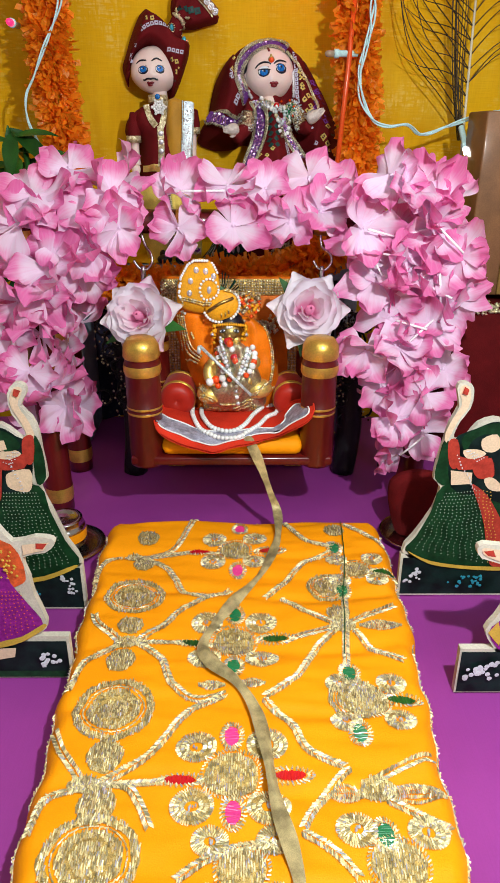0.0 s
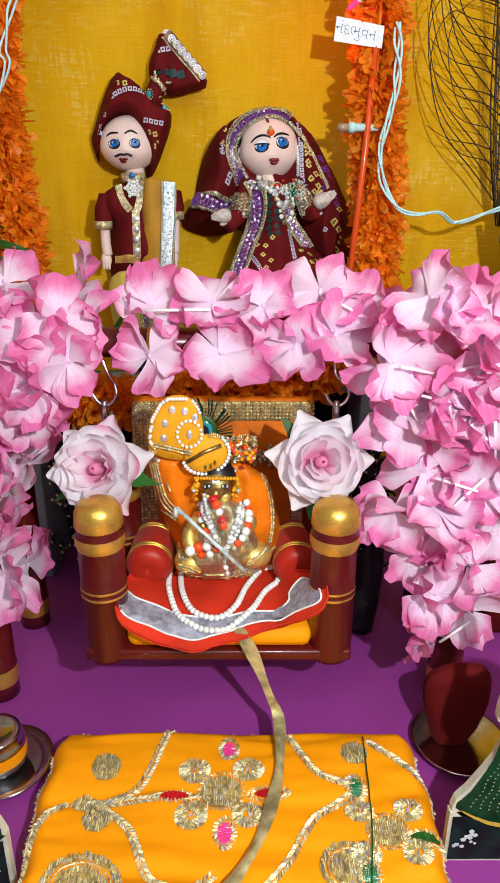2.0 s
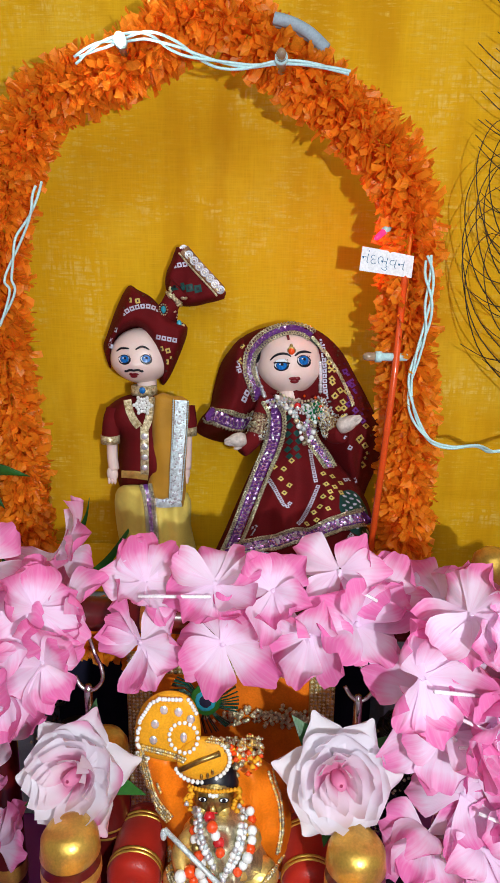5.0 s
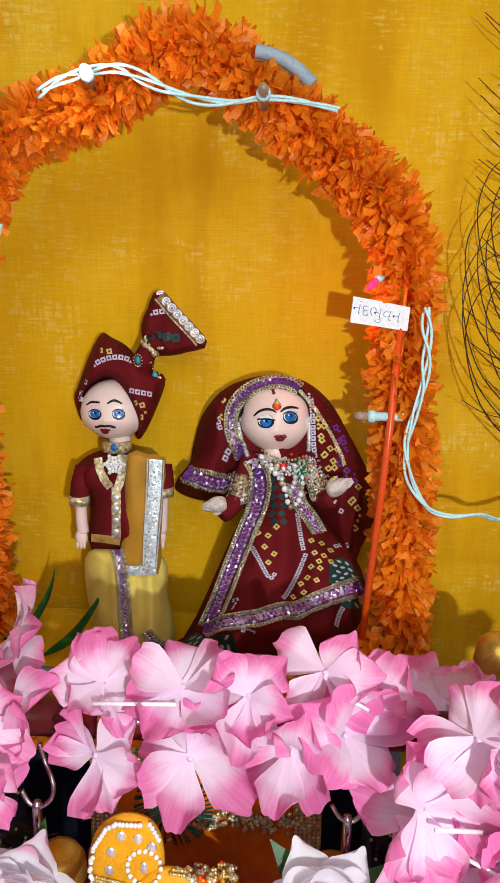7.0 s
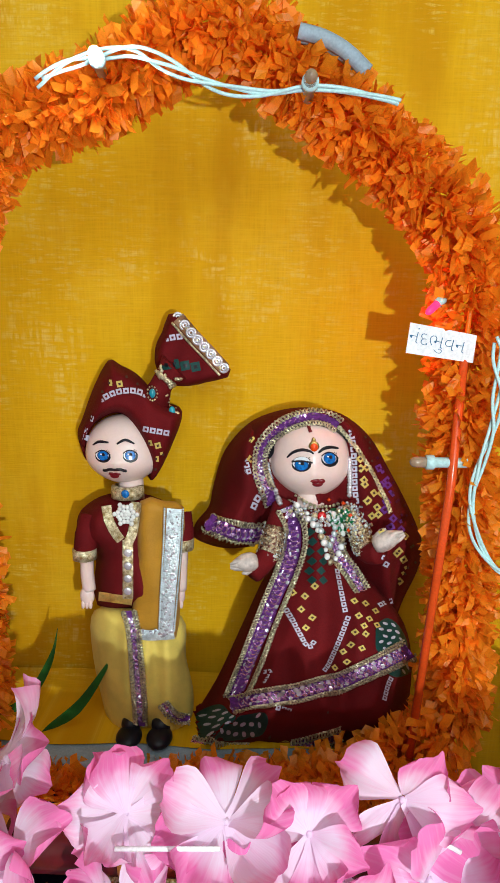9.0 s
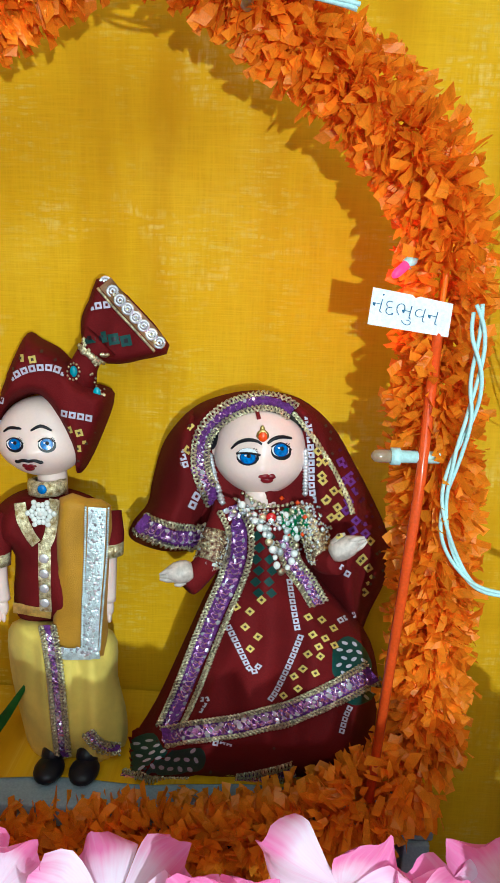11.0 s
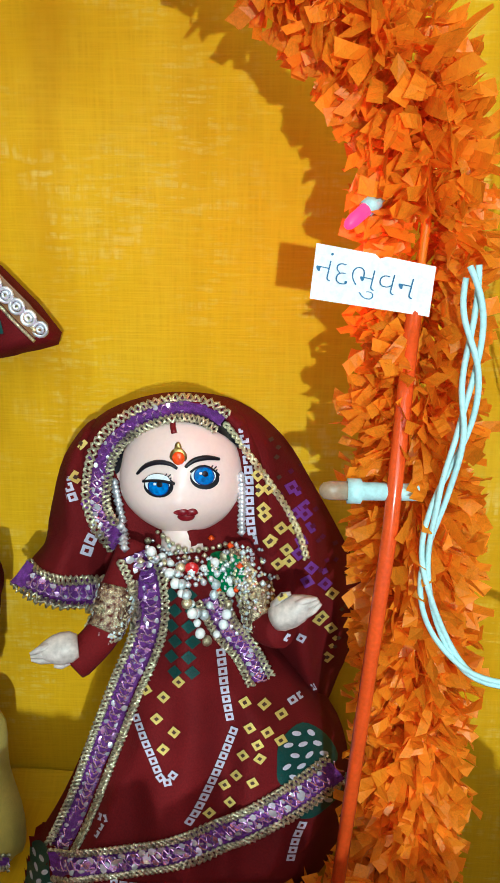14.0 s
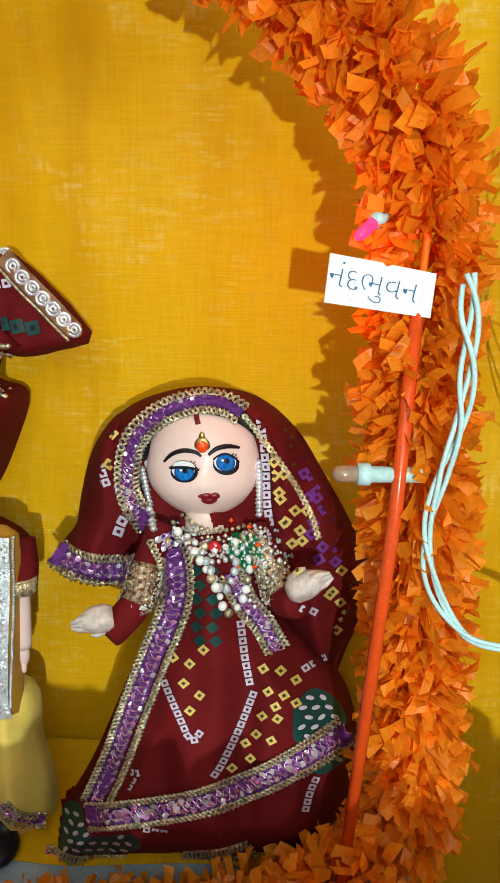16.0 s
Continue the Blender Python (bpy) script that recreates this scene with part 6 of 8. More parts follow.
    for a in (4.2, 4.7, 5.2):
        ball(b, tip(0.006 * math.cos(a), 0.006 * math.sin(a), -0.0266), (0.0007, 0.0005, 0.0016), AGED_BRASS, 6, 5)
    plate = [(-0.0446, 0.1759), (-0.0447, 0.1872), (-0.0401, 0.1993), (-0.0310, 0.2056), (-0.0211, 0.2040), (-0.0159, 0.1952), (-0.0150, 0.1802), (-0.0188, 0.1702), (-0.0286, 0.1687), (-0.0393, 0.1710)]
    relief(b, plate, CROWN_YELLOW, -0.018, 0.0035, 0.003, 0.002, eye=eye, plane=-0.024)
    front = Front(b, eye, -0.024)
    rim = even(spline([(p[0], 0, p[1]) for p in [(-0.0394, 0.1704), (-0.0446, 0.1759), (-0.0447, 0.1872), (-0.0401, 0.1993), (-0.0310, 0.2056), (-0.0211, 0.2040), (-0.0159, 0.1952)]], 8), 0.0019)
    for p in rim:
        ball(b, front.at(p.x, p.z, 0.0002) + Vector((0, -0.002, 0)), 0.00105, PEARL, 8, 6)
    sx, sz = (-0.0224, 0.1825)
    for k in range(17):
        a = k * 2 * math.pi / 17
        ball(b, front.at(sx + 0.0066 * math.cos(a), sz + 0.0078 * math.sin(a), 0.0008), 0.00105, PEARL, 8, 6)
    ball(b, front.at(sx, sz, 0.0006), (0.0017, 0.001, 0.0028), SEQUIN, 10, 6)
    for p in [(-0.0364, 0.1804), (-0.0354, 0.1889), (-0.0312, 0.1965), (-0.0246, 0.1957), (-0.0191, 0.1922)]:
        ball(b, front.at(*p, 0.0005), (0.0020, 0.0009, 0.0024), SEQUIN, 10, 5)
    # flower cluster beside the head
    for k in range(110):
        p = (0.0022, 0.1725)
        bead(b, (p[0] + rng.uniform(-0.008, 0.011), -0.018 + rng.gauss(0, 0.002), p[1] + rng.gauss(-0.002, 0.0040)), 0.0019, rng.choice((BINDI, CROWN_YELLOW, GOLD, GOLD)))
    # garlands of beads, flute
    front = Front(b, eye, -0.020)
    for line, r, mats in (([(-0.0171, 0.1405), (-0.0154, 0.1270), (-0.0103, 0.1150), (-0.0068, 0.1073)], 0.0016, (SEQUIN, PEARL)), ([(-0.0154, 0.1416), (-0.0134, 0.1271), (-0.0086, 0.1133)], 0.0014, (SEQUIN, SILVER)), ([(0.0049, 0.1400), (0.0040, 0.1257), (0.0001, 0.1135), (-0.0039, 0.0991), (-0.0026, 0.0900)], 0.0016, (SEQUIN, PEARL)), ([(0.0066, 0.1387), (0.0057, 0.1241), (0.0013, 0.1110), (-0.0056, 0.1037)], 0.0014, (PEARL, SILVER)),
                          ([(-0.0182, 0.1388), (-0.0177, 0.1270), (-0.0138, 0.1114), (-0.0080, 0.1026)], 0.0023, (PEARL, AGED_BRASS, BINDI)), ([(0.0083, 0.1401), (0.0102, 0.1276), (0.0081, 0.1154), (0.0028, 0.1064)], 0.0024, (PEARL, BINDI, PEARL)), ([(-0.0103, 0.1383), (-0.0075, 0.1306), (-0.0052, 0.1228), (-0.0040, 0.1151)], 0.0025, (RED_GEM, BINDI, PEARL)), ([(-0.0243, 0.1033), (-0.0196, 0.1062), (-0.0155, 0.1071), (-0.0109, 0.1036)], 0.0028, (PEARL, BINDI, PEARL, RED_GEM)), ([(-0.0179, 0.1013), (-0.0121, 0.1014)], 0.0026, (BINDI, PEARL))):
        for i, p in enumerate(front.line(line, r * 2.0, 0.002)):
            ball(b, p, r * rng.uniform(0.9, 1.15), mats[i % len(mats)], 9, 6)
    for line, n in (([(-0.0425, 0.1740), (-0.0308, 0.1711), (-0.0218, 0.1681)], 2), ([(-0.0437, 0.1702), (-0.0414, 0.1549), (-0.0379, 0.1418), (-0.0302, 0.1318)], 4), ([(-0.0339, 0.0921), (-0.0207, 0.0866), (-0.0044, 0.0870), (0.0131, 0.0970), (0.0221, 0.1105)], 6), ([(0.0167, 0.1613), (0.0215, 0.1464), (0.0232, 0.1296), (0.0219, 0.1157)], 2), ([(-0.0103, 0.1809), (0.0032, 0.1793), (0.0181, 0.1796)], 4), ([(-0.0320, 0.1145), (-0.0301, 0.1038), (-0.0279, 0.0985)], 3)):
        for k in range(n):
            off = (k - (n - 1) / 2) * 0.0017
            for p in front.line([(x + off * 0.6, z + off * 0.8) for x, z in line], 0.0011, 0.0014):
                bead(b, p, rng.uniform(0.0008, 0.0012), GOLD if rng.random() < 0.6 else BRASS)
    (ax, az), (bx, bz) = [(-0.0294, 0.1454), (0.0074, 0.1107)]
    tube(b, [(ax, -0.038, az), (bx, -0.046, bz)], 0.0012, SILVER, 10)
    ball(b, (ax - 0.0005, -0.038, az - 0.003), (0.0016, 0.0016, 0.0032), SILVER, 10, 7)
    solo("brass_figurine", b, "small seated brass figurine with orange robe and beads", "figurine")


idol()

# ---- throne back behind the figure ----
throne = thing("throne_back", "orange satin throne back edged with gold tinsel", "throne")
b = Body()
(x0, z0), (x1, z1) = [(-0.0667, 0.1744), (0.0527, 0.0206)]
slab(b, ((x0 + x1) / 2, 0.066, (z0 + 0.002) / 2), (x1 - x0, 0.008, z0 - 0.002), ORANGE_SATIN, 0.002)
part("panel", b, throne)
for c, w, h in ((((x0 + x1) / 2, z0 - 0.008), x1 - x0 - 0.001, 0.0135), ((x0 + 0.006, z0 / 2 - 0.007), 0.0150, z0 - 0.016), ((x1 - 0.006, z0 / 2 - 0.007), 0.0150, z0 - 0.016)):
    b = Body()
    slab(b, (c[0], 0.0612, c[1]), (w, 0.0020, h), TINSEL, 0.0006)
    part("gold_braid", b, throne, "ribbed gold tinsel braid")
for x in (x0 + 0.006, x1 - 0.006):
    b = Body()
    for k in range(6):
        for j in range(70):
            bead(b, (x + (k - 2.5) * 0.0024, 0.0605, 0.006 + j * (z0 - 0.008) / 70 + rng.uniform(-0.0004, 0.0004)), 0.00135, GOLD)
    part("tinsel_column", b, throne, "twisted gold tinsel")
b = Body()
for k in range(5):
    for j in range(int((x1 - x0) / 0.0024)):
        bead(b, (x0 + 0.0012 + j * 0.0024, 0.0605, z0 - 0.003 - k * 0.0024), 0.0014, GOLD)
part("tinsel_band", b, throne, "gold tinsel top band")
b = Body()
for x, z in [(-0.0064, 0.1336), (0.0140, 0.1360), (0.0310, 0.1344)]:
    for k in range(40):
        bead(b, (x + rng.gauss(0, 0.007), 0.058, z + rng.gauss(0, 0.0028)), 0.0018, GOLD)
part("gold_lace", b, throne, "crumpled gold lace")
# peacock eye tucked behind the crown
eye_feather = thing("peacock_eye", "green and blue peacock feather eye behind the figurine", "feather")
x, z = (-0.0192, 0.1641)
for k in range(70):
    b = Body()
    a = rng.uniform(0, 2 * math.pi)
    tube(b, [(x, 0.034, z - 0.004), (x + 0.012 * math.cos(a), 0.032, z + 0.013 * math.sin(a)), (x + 0.019 * math.cos(a + 0.15), 0.031, z + 0.021 * math.sin(a + 0.15))], 0.0004, FEATHER_EYE if k % 3 else FEATHER, 4, False)
    part("barb", b, eye_feather)
for r, m in ((0.0085, LEAF), (0.006, AQUA), (0.0038, NAVY)):
    b = Body()
    ball(b, (x + 0.001, 0.031 - (0.0085 - r) * 0.2, z), (r, 0.0012, r * 1.15), m, 16, 6)
    part("eye_spot", b, eye_feather)

# black filigree bunches beside the throne
for x, y, z in ((-0.098, 0.050, 0.095), (0.092, 0.050, 0.105)):
    b = Body()
    for k in range(26):
        a, r = rng.uniform(0, 6.28), rng.uniform(0.006, 0.020)
        c = Vector((x + rng.gauss(0, 0.008), y + rng.gauss(0, 0.004), z + rng.gauss(0, 0.028)))
        ring = [c + Vector((0.007 * math.cos(t * 0.7), rng.gauss(0, 0.001), 0.007 * math.sin(t * 0.7))) for t in range(10)]
        tube(b, ring, 0.0011, BLACK_LACE, 5, False)
        for _ in range(9):
            bead(b, c + Vector((rng.gauss(0, 0.006), -0.004 + rng.gauss(0, 0.002), rng.gauss(0, 0.007))), 0.0012, GOLD if rng.random() < 0.5 else BLACK_LACE)
    tube(b, spline([(x, y + 0.006, -0.001), (x + 0.004, y + 0.006, 0.05), (x - 0.002, y + 0.006, z + 0.03)], 5), 0.011, BLACK_LACE, 10)
    solo("filigree_ornament", b, "bunch of black filigree lace with gold specks", "decoration", "lace beside the throne")

# ---- brocade mattress ----
bed = thing("mattress", "saffron brocade mattress with gold embroidery lying on the table", "mattress")
FAR, NEAR, HALF_FAR, HALF_NEAR, THICK = -0.063, -0.415, 0.1005, 0.0915, 0.0205


def bed_half(y, side):
    spread = 0.0035 + 0.0035 * math.exp(-((y + 0.17) / 0.07) ** 2) if side > 0 else 0.0005
    return spread + HALF_FAR + (HALF_NEAR - HALF_FAR) * (FAR - y) / 0.267 + 0.0011 * math.sin(y * 95) + 0.0007 * math.sin(y * 230 + 1)


def bed_z(x, y):
    half = bed_half(y, x)
    gx, gy = half - abs(x), min(FAR - y, y - NEAR)
    g = max(0.0, min(gx, gy))
    puff = THICK * math.sqrt(max(0.0, 1 - (1 - min(1, g / 0.011)) ** 2))
    sewn = min(1, g / 0.012)
    # stuffing lumps, drawn-in rows of stitching and slanting puckers
    lumps = 0.0024 * noise.noise(Vector((x * 20, y * 26, 0.5))) + 0.0013 * noise.noise(Vector((x * 26 + y * 34, y * 85, 3.5))) + 0.0006 * noise.noise(Vector((x * 60, y * 190, 8.5)))
    row = 0.0020 * math.exp(-(((y * 22 + 0.12 * math.sin(x * 40)) % 1.0 - 0.5) / 0.10) ** 2)
    return puff + (lumps - row) * sewn


b = Body()
nx, ny = 110, 200
vs = []
for i in range(ny + 1):
    y = FAR + (NEAR - FAR) * i / ny
    corner = 0.012 * max(0, 1 - min(FAR - y, y - NEAR) / 0.014) ** 2
    for j in range(nx + 1):
        s = math.sin((2 * j / nx - 1) * math.pi / 2) * 0.6 + (2 * j / nx - 1) * 0.4
        half = bed_half(y, s)
        x = s * (half - corner)
        vs.append((x, y, bed_z(s * half, y) + 0.0004))
b.add(vs, [(i * (nx + 1) + j, (i + 1) * (nx + 1) + j, (i + 1) * (nx + 1) + j + 1, i * (nx + 1) + j + 1) for i in range(ny) for j in range(nx)], SAFFRON)
part("cover", b, bed)


def stitch(b, x, y, long=0.0021, turn=1.57, m=None, wide=0.00036):
    """One raised metallic thread, drawn tight at both ends."""
    m = m or (SEQUIN if rng.random() < 0.10 else ZARI)
    turn += rng.gauss(0, 0.12)
    c, w = math.cos(turn), math.sin(turn)
    z, tip = bed_z(x, y) + 0.0010, rng.gauss(0, 0.00022)
    vs = []
    for u in (-0.5, 0.5):
        for k, up in ((-1, 0.0), (0, 0.00062), (1, 0.0)):
            vs.append((x + c * u * long - w * k * wide, y + w * u * long + c * k * wide, z + up + tip * u * 2))
    b.add(vs, [(0, 3, 4, 1), (1, 4, 5, 2)], m)


def ground(b, x, y, rx, ry, r0, r1):
    """The close-sewn dull ground under a motif, from one share of its radius to another."""
    seg, rings = 36, 6
    vs = []
    for i in range(rings + 1):
        u = r0 + (r1 - r0) * i / rings
        for j in range(seg):
            a = 2 * math.pi * j / seg
            w = u * (1 + 0.03 * math.sin(j * 5.0))
            px, py = x + rx * w * math.cos(a), y + ry * w * math.sin(a)
            vs.append((px, py, bed_z(px, py) + 0.0009))
    b.add(vs, [(i * seg + j, (i + 1) * seg + j, (i + 1) * seg + (j + 1) % seg, i * seg + (j + 1) % seg) for i in range(rings) for j in range(seg)], ZARI_GROUND)


def medallion(x, y, rx, ry):
    """A round motif: an outer ring, a gap, and a heart filled with upright threads."""
    b = Body()
    large = rx > 0.012
    for lo, hi in (((0.82, 1.0), (0.0, 0.66)) if large else ((0.0, 1.0),)):
        ground(b, x, y, rx, ry, lo, hi)
        yy = -ry
        while yy < ry:
            xx = -rx
            while xx < rx:
                px, py = xx + rng.gauss(0, 0.0001), yy + rng.gauss(0, 0.0004)
                u = math.hypot(px / rx, py / ry)
                if lo <= u <= hi and (hi > 0.7 or not 0.38 < u < 0.46):
                    stitch(b, x + px, y + py, 0.0023)
                xx += 0.00098
            yy += 0.0019
    if large:
        n = int(2 * math.pi * rx * 0.74 / 0.0021)
        for k in range(n):
            a = 2 * math.pi * k / n
            stitch(b, x + rx * 0.74 * math.cos(a), y + ry * 0.74 * math.sin(a), 0.0019, a + 1.57)
    part("medallion", b, bed, "round gold thread medallion")


def chain(pts):
    """A rope of slanting threads in two rows."""
    b = Body()
    line = even(spline([(p[0], p[1], 0) for p in pts], 8), 0.00078)
    for i, p in enumerate(line):
        d = (line[min(i + 2, len(line) - 1)] - line[max(i - 2, 0)]).normalized()
        a = math.atan2(d.y, d.x)
        for k in (-1, 1):
            stitch(b, p.x - d.y * 0.0012 * k, p.y + d.x * 0.0012 * k, 0.0024, a + k * 0.85, None, 0.0003)
    part("vine", b, bed, "gold chain-stitched vine")


def curl(b, x, y, r, way):
    """A little round scroll: two rings of threads and a filled middle."""
    ground(b, x, y, r, r * 0.9, 0.35, 1.0)
    for u in (1.0, 0.74, 0.48):
        n = max(6, int(2 * math.pi * r * u / 0.00105))
        for k in range(n):
            a = 2 * math.pi * k / n
            if u == 0.74 and abs(math.sin((a - way) / 2)) < 0.25:
                continue
            stitch(b, x + r * u * math.cos(a), y + r * 0.9 * u * math.sin(a), 0.0019, a + 0.25)
    for k in range(6):
        stitch(b, x + rng.gauss(0, r * 0.1), y + rng.gauss(0, r * 0.1), 0.0016, 1.57, SEQUIN)


def blossom(x, y, s, gems):
    b = Body()
    r = 0.0112 * s
    ground(b, x, y, r * 1.1, r, 0.0, 1.0)
    yy = -r
    while yy < r:
        xx = -r * 1.1
        while xx < r * 1.1:
            u = math.hypot(xx / (r * 1.1), yy / r)
            if u < 1 and not 0.55 < u < 0.64:
                stitch(b, x + xx, y + yy + rng.gauss(0, 0.0004), 0.0022)
            xx += 0.00105
        yy += 0.0019
    for qx in (-1, 1):
        for qy in (-1, 1):
            curl(b, x + qx * 0.0166 * s, y + qy * 0.0156 * s, 0.0088 * s, math.atan2(-qy, -qx))
    n = int(2 * math.pi * r * 1.18 / 0.0016)
    for k in range(n):
        a = 2 * math.pi * k / n
        stitch(b, x + r * 1.22 * math.cos(a), y + r * 1.14 * math.sin(a), 0.0017, a + 0.6)
    part("blossom", b, bed, "gold thread blossom")
    for gx, gy, m in gems:
        flat = m in (LEAF, RED_GEM)
        rx, ry = (0.0068, 0.0026) if flat else (0.0034, 0.0050)
        g = Body()
        n = int(2 * (rx if flat else ry) / 0.0008)
        for k in range(n):
            # satin-stitched filling, thread beside thread
            u = (k + 0.5) / n * 2 - 1
            w = math.sqrt(1 - u * u)
            stitch(g, gx + (u * rx if flat else 0), gy + (0 if flat else u * ry), 2 * w * (ry if flat else rx), 1.57 if flat else 0.0, m, 0.0006)
        part("gem", g, bed)
        g = Body()
        for k in range(26):
            a = k * 2 * math.pi / 26
            for u in (1.25, 1.55):
                stitch(g, gx + rx * u * math.cos(a), gy + ry * u * math.sin(a), 0.0017, a + 0.5)
        part("gem_edge", g, bed, "gold thread rim")


def leaf_motif(x, y, rx, ry):
    b = Body()
    n = int(2 * rx / 0.0009)
    for k in range(n):
        u = (k + 0.5) / n * 2 - 1
        w = ry * (1 - abs(u) ** 1.6)
        for v in (-0.9, -0.45, 0.0, 0.45, 0.9):
            stitch(b, x + u * rx, y + v * w, 0.0018, 1.57 + 0.5 * v)
    part("leaf_motif", b, bed, "gold thread leaf")


for x, y, rx, ry in ((0.0821, -0.1897, 0.0125, 0.0040), (0.0776, -0.3008, 0.0145, 0.0052), (0.0479, -0.3007, 0.0080, 0.0045), (-0.0142, -0.2380, 0.0070, 0.0030), (0.0067, -0.2363, 0.0070, 0.0030)):
    leaf_motif(x, y, rx, ry)
for x, y, rx, ry in [(-0.0652, -0.1612, 0.019, 0.0172), (-0.0625, -0.2523, 0.0205, 0.019), (-0.0589, -0.3300, 0.0205, 0.019), (0.0554, -0.1510, 0.0135, 0.013), (0.0594, -0.2459, 0.014, 0.013)]:
    medallion(x, y, rx, ry)
for x, y, rx, ry in [(-0.0654, -0.0946, 0.0075, 0.008), (-0.0646, -0.1245, 0.007, 0.0075), (-0.0636, -0.1898, 0.0075, 0.0075), (-0.0646, -0.2179, 0.008, 0.0085), (-0.0618, -0.2802, 0.0085, 0.009), (-0.0607, -0.3063, 0.0085, 0.009), (0.0664, -0.0872, 0.007, 0.007), (0.0584, -0.1789, 0.007, 0.007), (-0.0679, -0.2952, 0.008, 0.005), (-0.0635, -0.2034, 0.008, 0.005), (-0.0719, -0.1158, 0.007, 0.005), (0.0603, -0.1901, 0.0075, 0.005), (0.0617, -0.2985, 0.008, 0.006)]:
    medallion(x, y, rx, ry)
for line in ([(-0.0635, -0.1158), (-0.0461, -0.1054), (-0.0380, -0.0833), (-0.0330, -0.0658)], [(-0.0619, -0.1192), (-0.0472, -0.1323), (-0.0362, -0.1537), (-0.0198, -0.1624), (-0.0060, -0.1538)], [(-0.0198, -0.1624), (-0.0360, -0.1760), (-0.0447, -0.1889), (-0.0592, -0.2024)], [(-0.0571, -0.2057), (-0.0432, -0.2170), (-0.0352, -0.2359), (-0.0228, -0.2457), (-0.0071, -0.2438)],
             [(-0.0071, -0.2438), (-0.0237, -0.2531), (-0.0358, -0.2705), (-0.0447, -0.2833), (-0.0643, -0.2946)], [(-0.0616, -0.2958), (-0.0476, -0.2981), (-0.0365, -0.3168)], [(-0.0814, -0.1158), (-0.0923, -0.1291), (-0.0941, -0.1565)], [(-0.0671, -0.2024), (-0.0825, -0.1888), (-0.0868, -0.1785)], [(-0.0681, -0.2062), (-0.0842, -0.2191), (-0.0885, -0.2397)],
             [(-0.0686, -0.2946), (-0.0819, -0.2785), (-0.0897, -0.2636)], [(-0.0681, -0.2966), (-0.0831, -0.3036), (-0.0870, -0.3192)], [(0.0319, -0.0716), (0.0444, -0.0984), (0.0630, -0.1091)], [(0.0626, -0.1126), (0.0423, -0.1260), (0.0261, -0.1509), (0.0151, -0.1624)], [(0.0255, -0.1625), (0.0384, -0.1762), (0.0572, -0.1891)],
             [(0.0569, -0.1916), (0.0423, -0.2083), (0.0313, -0.2300), (0.0130, -0.2458)], [(0.0130, -0.2477), (0.0262, -0.2639), (0.0320, -0.2773), (0.0484, -0.2867)], [(0.0502, -0.2882), (0.0359, -0.3040), (0.0276, -0.3171)], [(0.0639, -0.1881), (0.0786, -0.1789), (0.0937, -0.1709)], [(0.0663, -0.1941), (0.0753, -0.2083), (0.0905, -0.2182)],
             [(0.0592, -0.2956), (0.0746, -0.2874), (0.0904, -0.2806)], [(0.0651, -0.3041), (0.0791, -0.3116), (0.0894, -0.3173)], [(0.0179, -0.3244), (0.0020, -0.3244), (-0.0136, -0.3314), (-0.0240, -0.3380)], [(0.0274, -0.3196), (0.0401, -0.3292), (0.0477, -0.3383)], [(0.0747, -0.0795), (0.0893, -0.0910), (0.0993, -0.1021)], [(0.0646, -0.1625), (0.0581, -0.2216)], [(-0.0719, -0.1158), (-0.0375, -0.1145)], [(-0.0621, -0.2043), (-0.0304, -0.2035)], [(-0.0641, -0.2958), (-0.0331, -0.2947)], [(0.0303, -0.1989), (0.0571, -0.1901)]):
    chain(line)


def gems(*triples):
    return list(triples)


for (cx, cy, s), stones in (
    ((-0.0045, -0.1110, 0.85), [(*p, PINK_GEM) for p in [(-0.0009, -0.0833), (-0.0020, -0.1337)]] + [(*p, RED_GEM) for p in [(-0.0278, -0.1130), (0.0198, -0.1127)]]),
    ((-0.0035, -0.2016, 0.95), [(*p, EMERALD) for p in [(-0.0028, -0.1803), (-0.0031, -0.2228)]] + [(*p, LEAF) for p in [(-0.0262, -0.2028), (0.0204, -0.1995)]]),
    ((-0.0032, -0.2912, 1.0), [(*p, PINK_GEM) for p in [(-0.0031, -0.2706), (-0.0019, -0.3097)]] + [(*p, RED_GEM) for p in [(-0.0260, -0.2930), (0.0234, -0.2916)]]),
    ((0.0760, -0.1335, 0.72), [(*p, EMERALD) for p in [(0.0640, -0.1091), (0.0640, -0.1545)]] + [(*p, LEAF) for p in [(0.0934, -0.1370)]]),
    ((0.0660, -0.2480, 0.80), [(*p, EMERALD) for p in [(0.0584, -0.2280), (0.0583, -0.2685)]] + [(*p, LEAF) for p in [(0.0828, -0.2465)]]),
    ((0.0640, -0.3330, 0.90), [(*p, EMERALD) for p in [(0.0607, -0.3210)]]),
    ((0.0020, -0.3348, 0.8), []),
):
    blossom(cx, cy, s, stones)
b = Body()
for j in range(230):
    if noise.noise(Vector((j * 0.11, 2.0, 0.0))) < 0.05:
        continue
    x = (j / 229 * 2 - 1) * (HALF_FAR - 0.006)
    bead(b, (x, FAR - 0.0035 + rng.gauss(0, 0.0008), 0.0128 + rng.gauss(0, 0.0008) + 0.0008 * math.sin(j * 0.5)), 0.0010, GOLD if rng.random() < 0.8 else SEQUIN)
part("braid_edge", b, bed, "gold lace along the far edge")
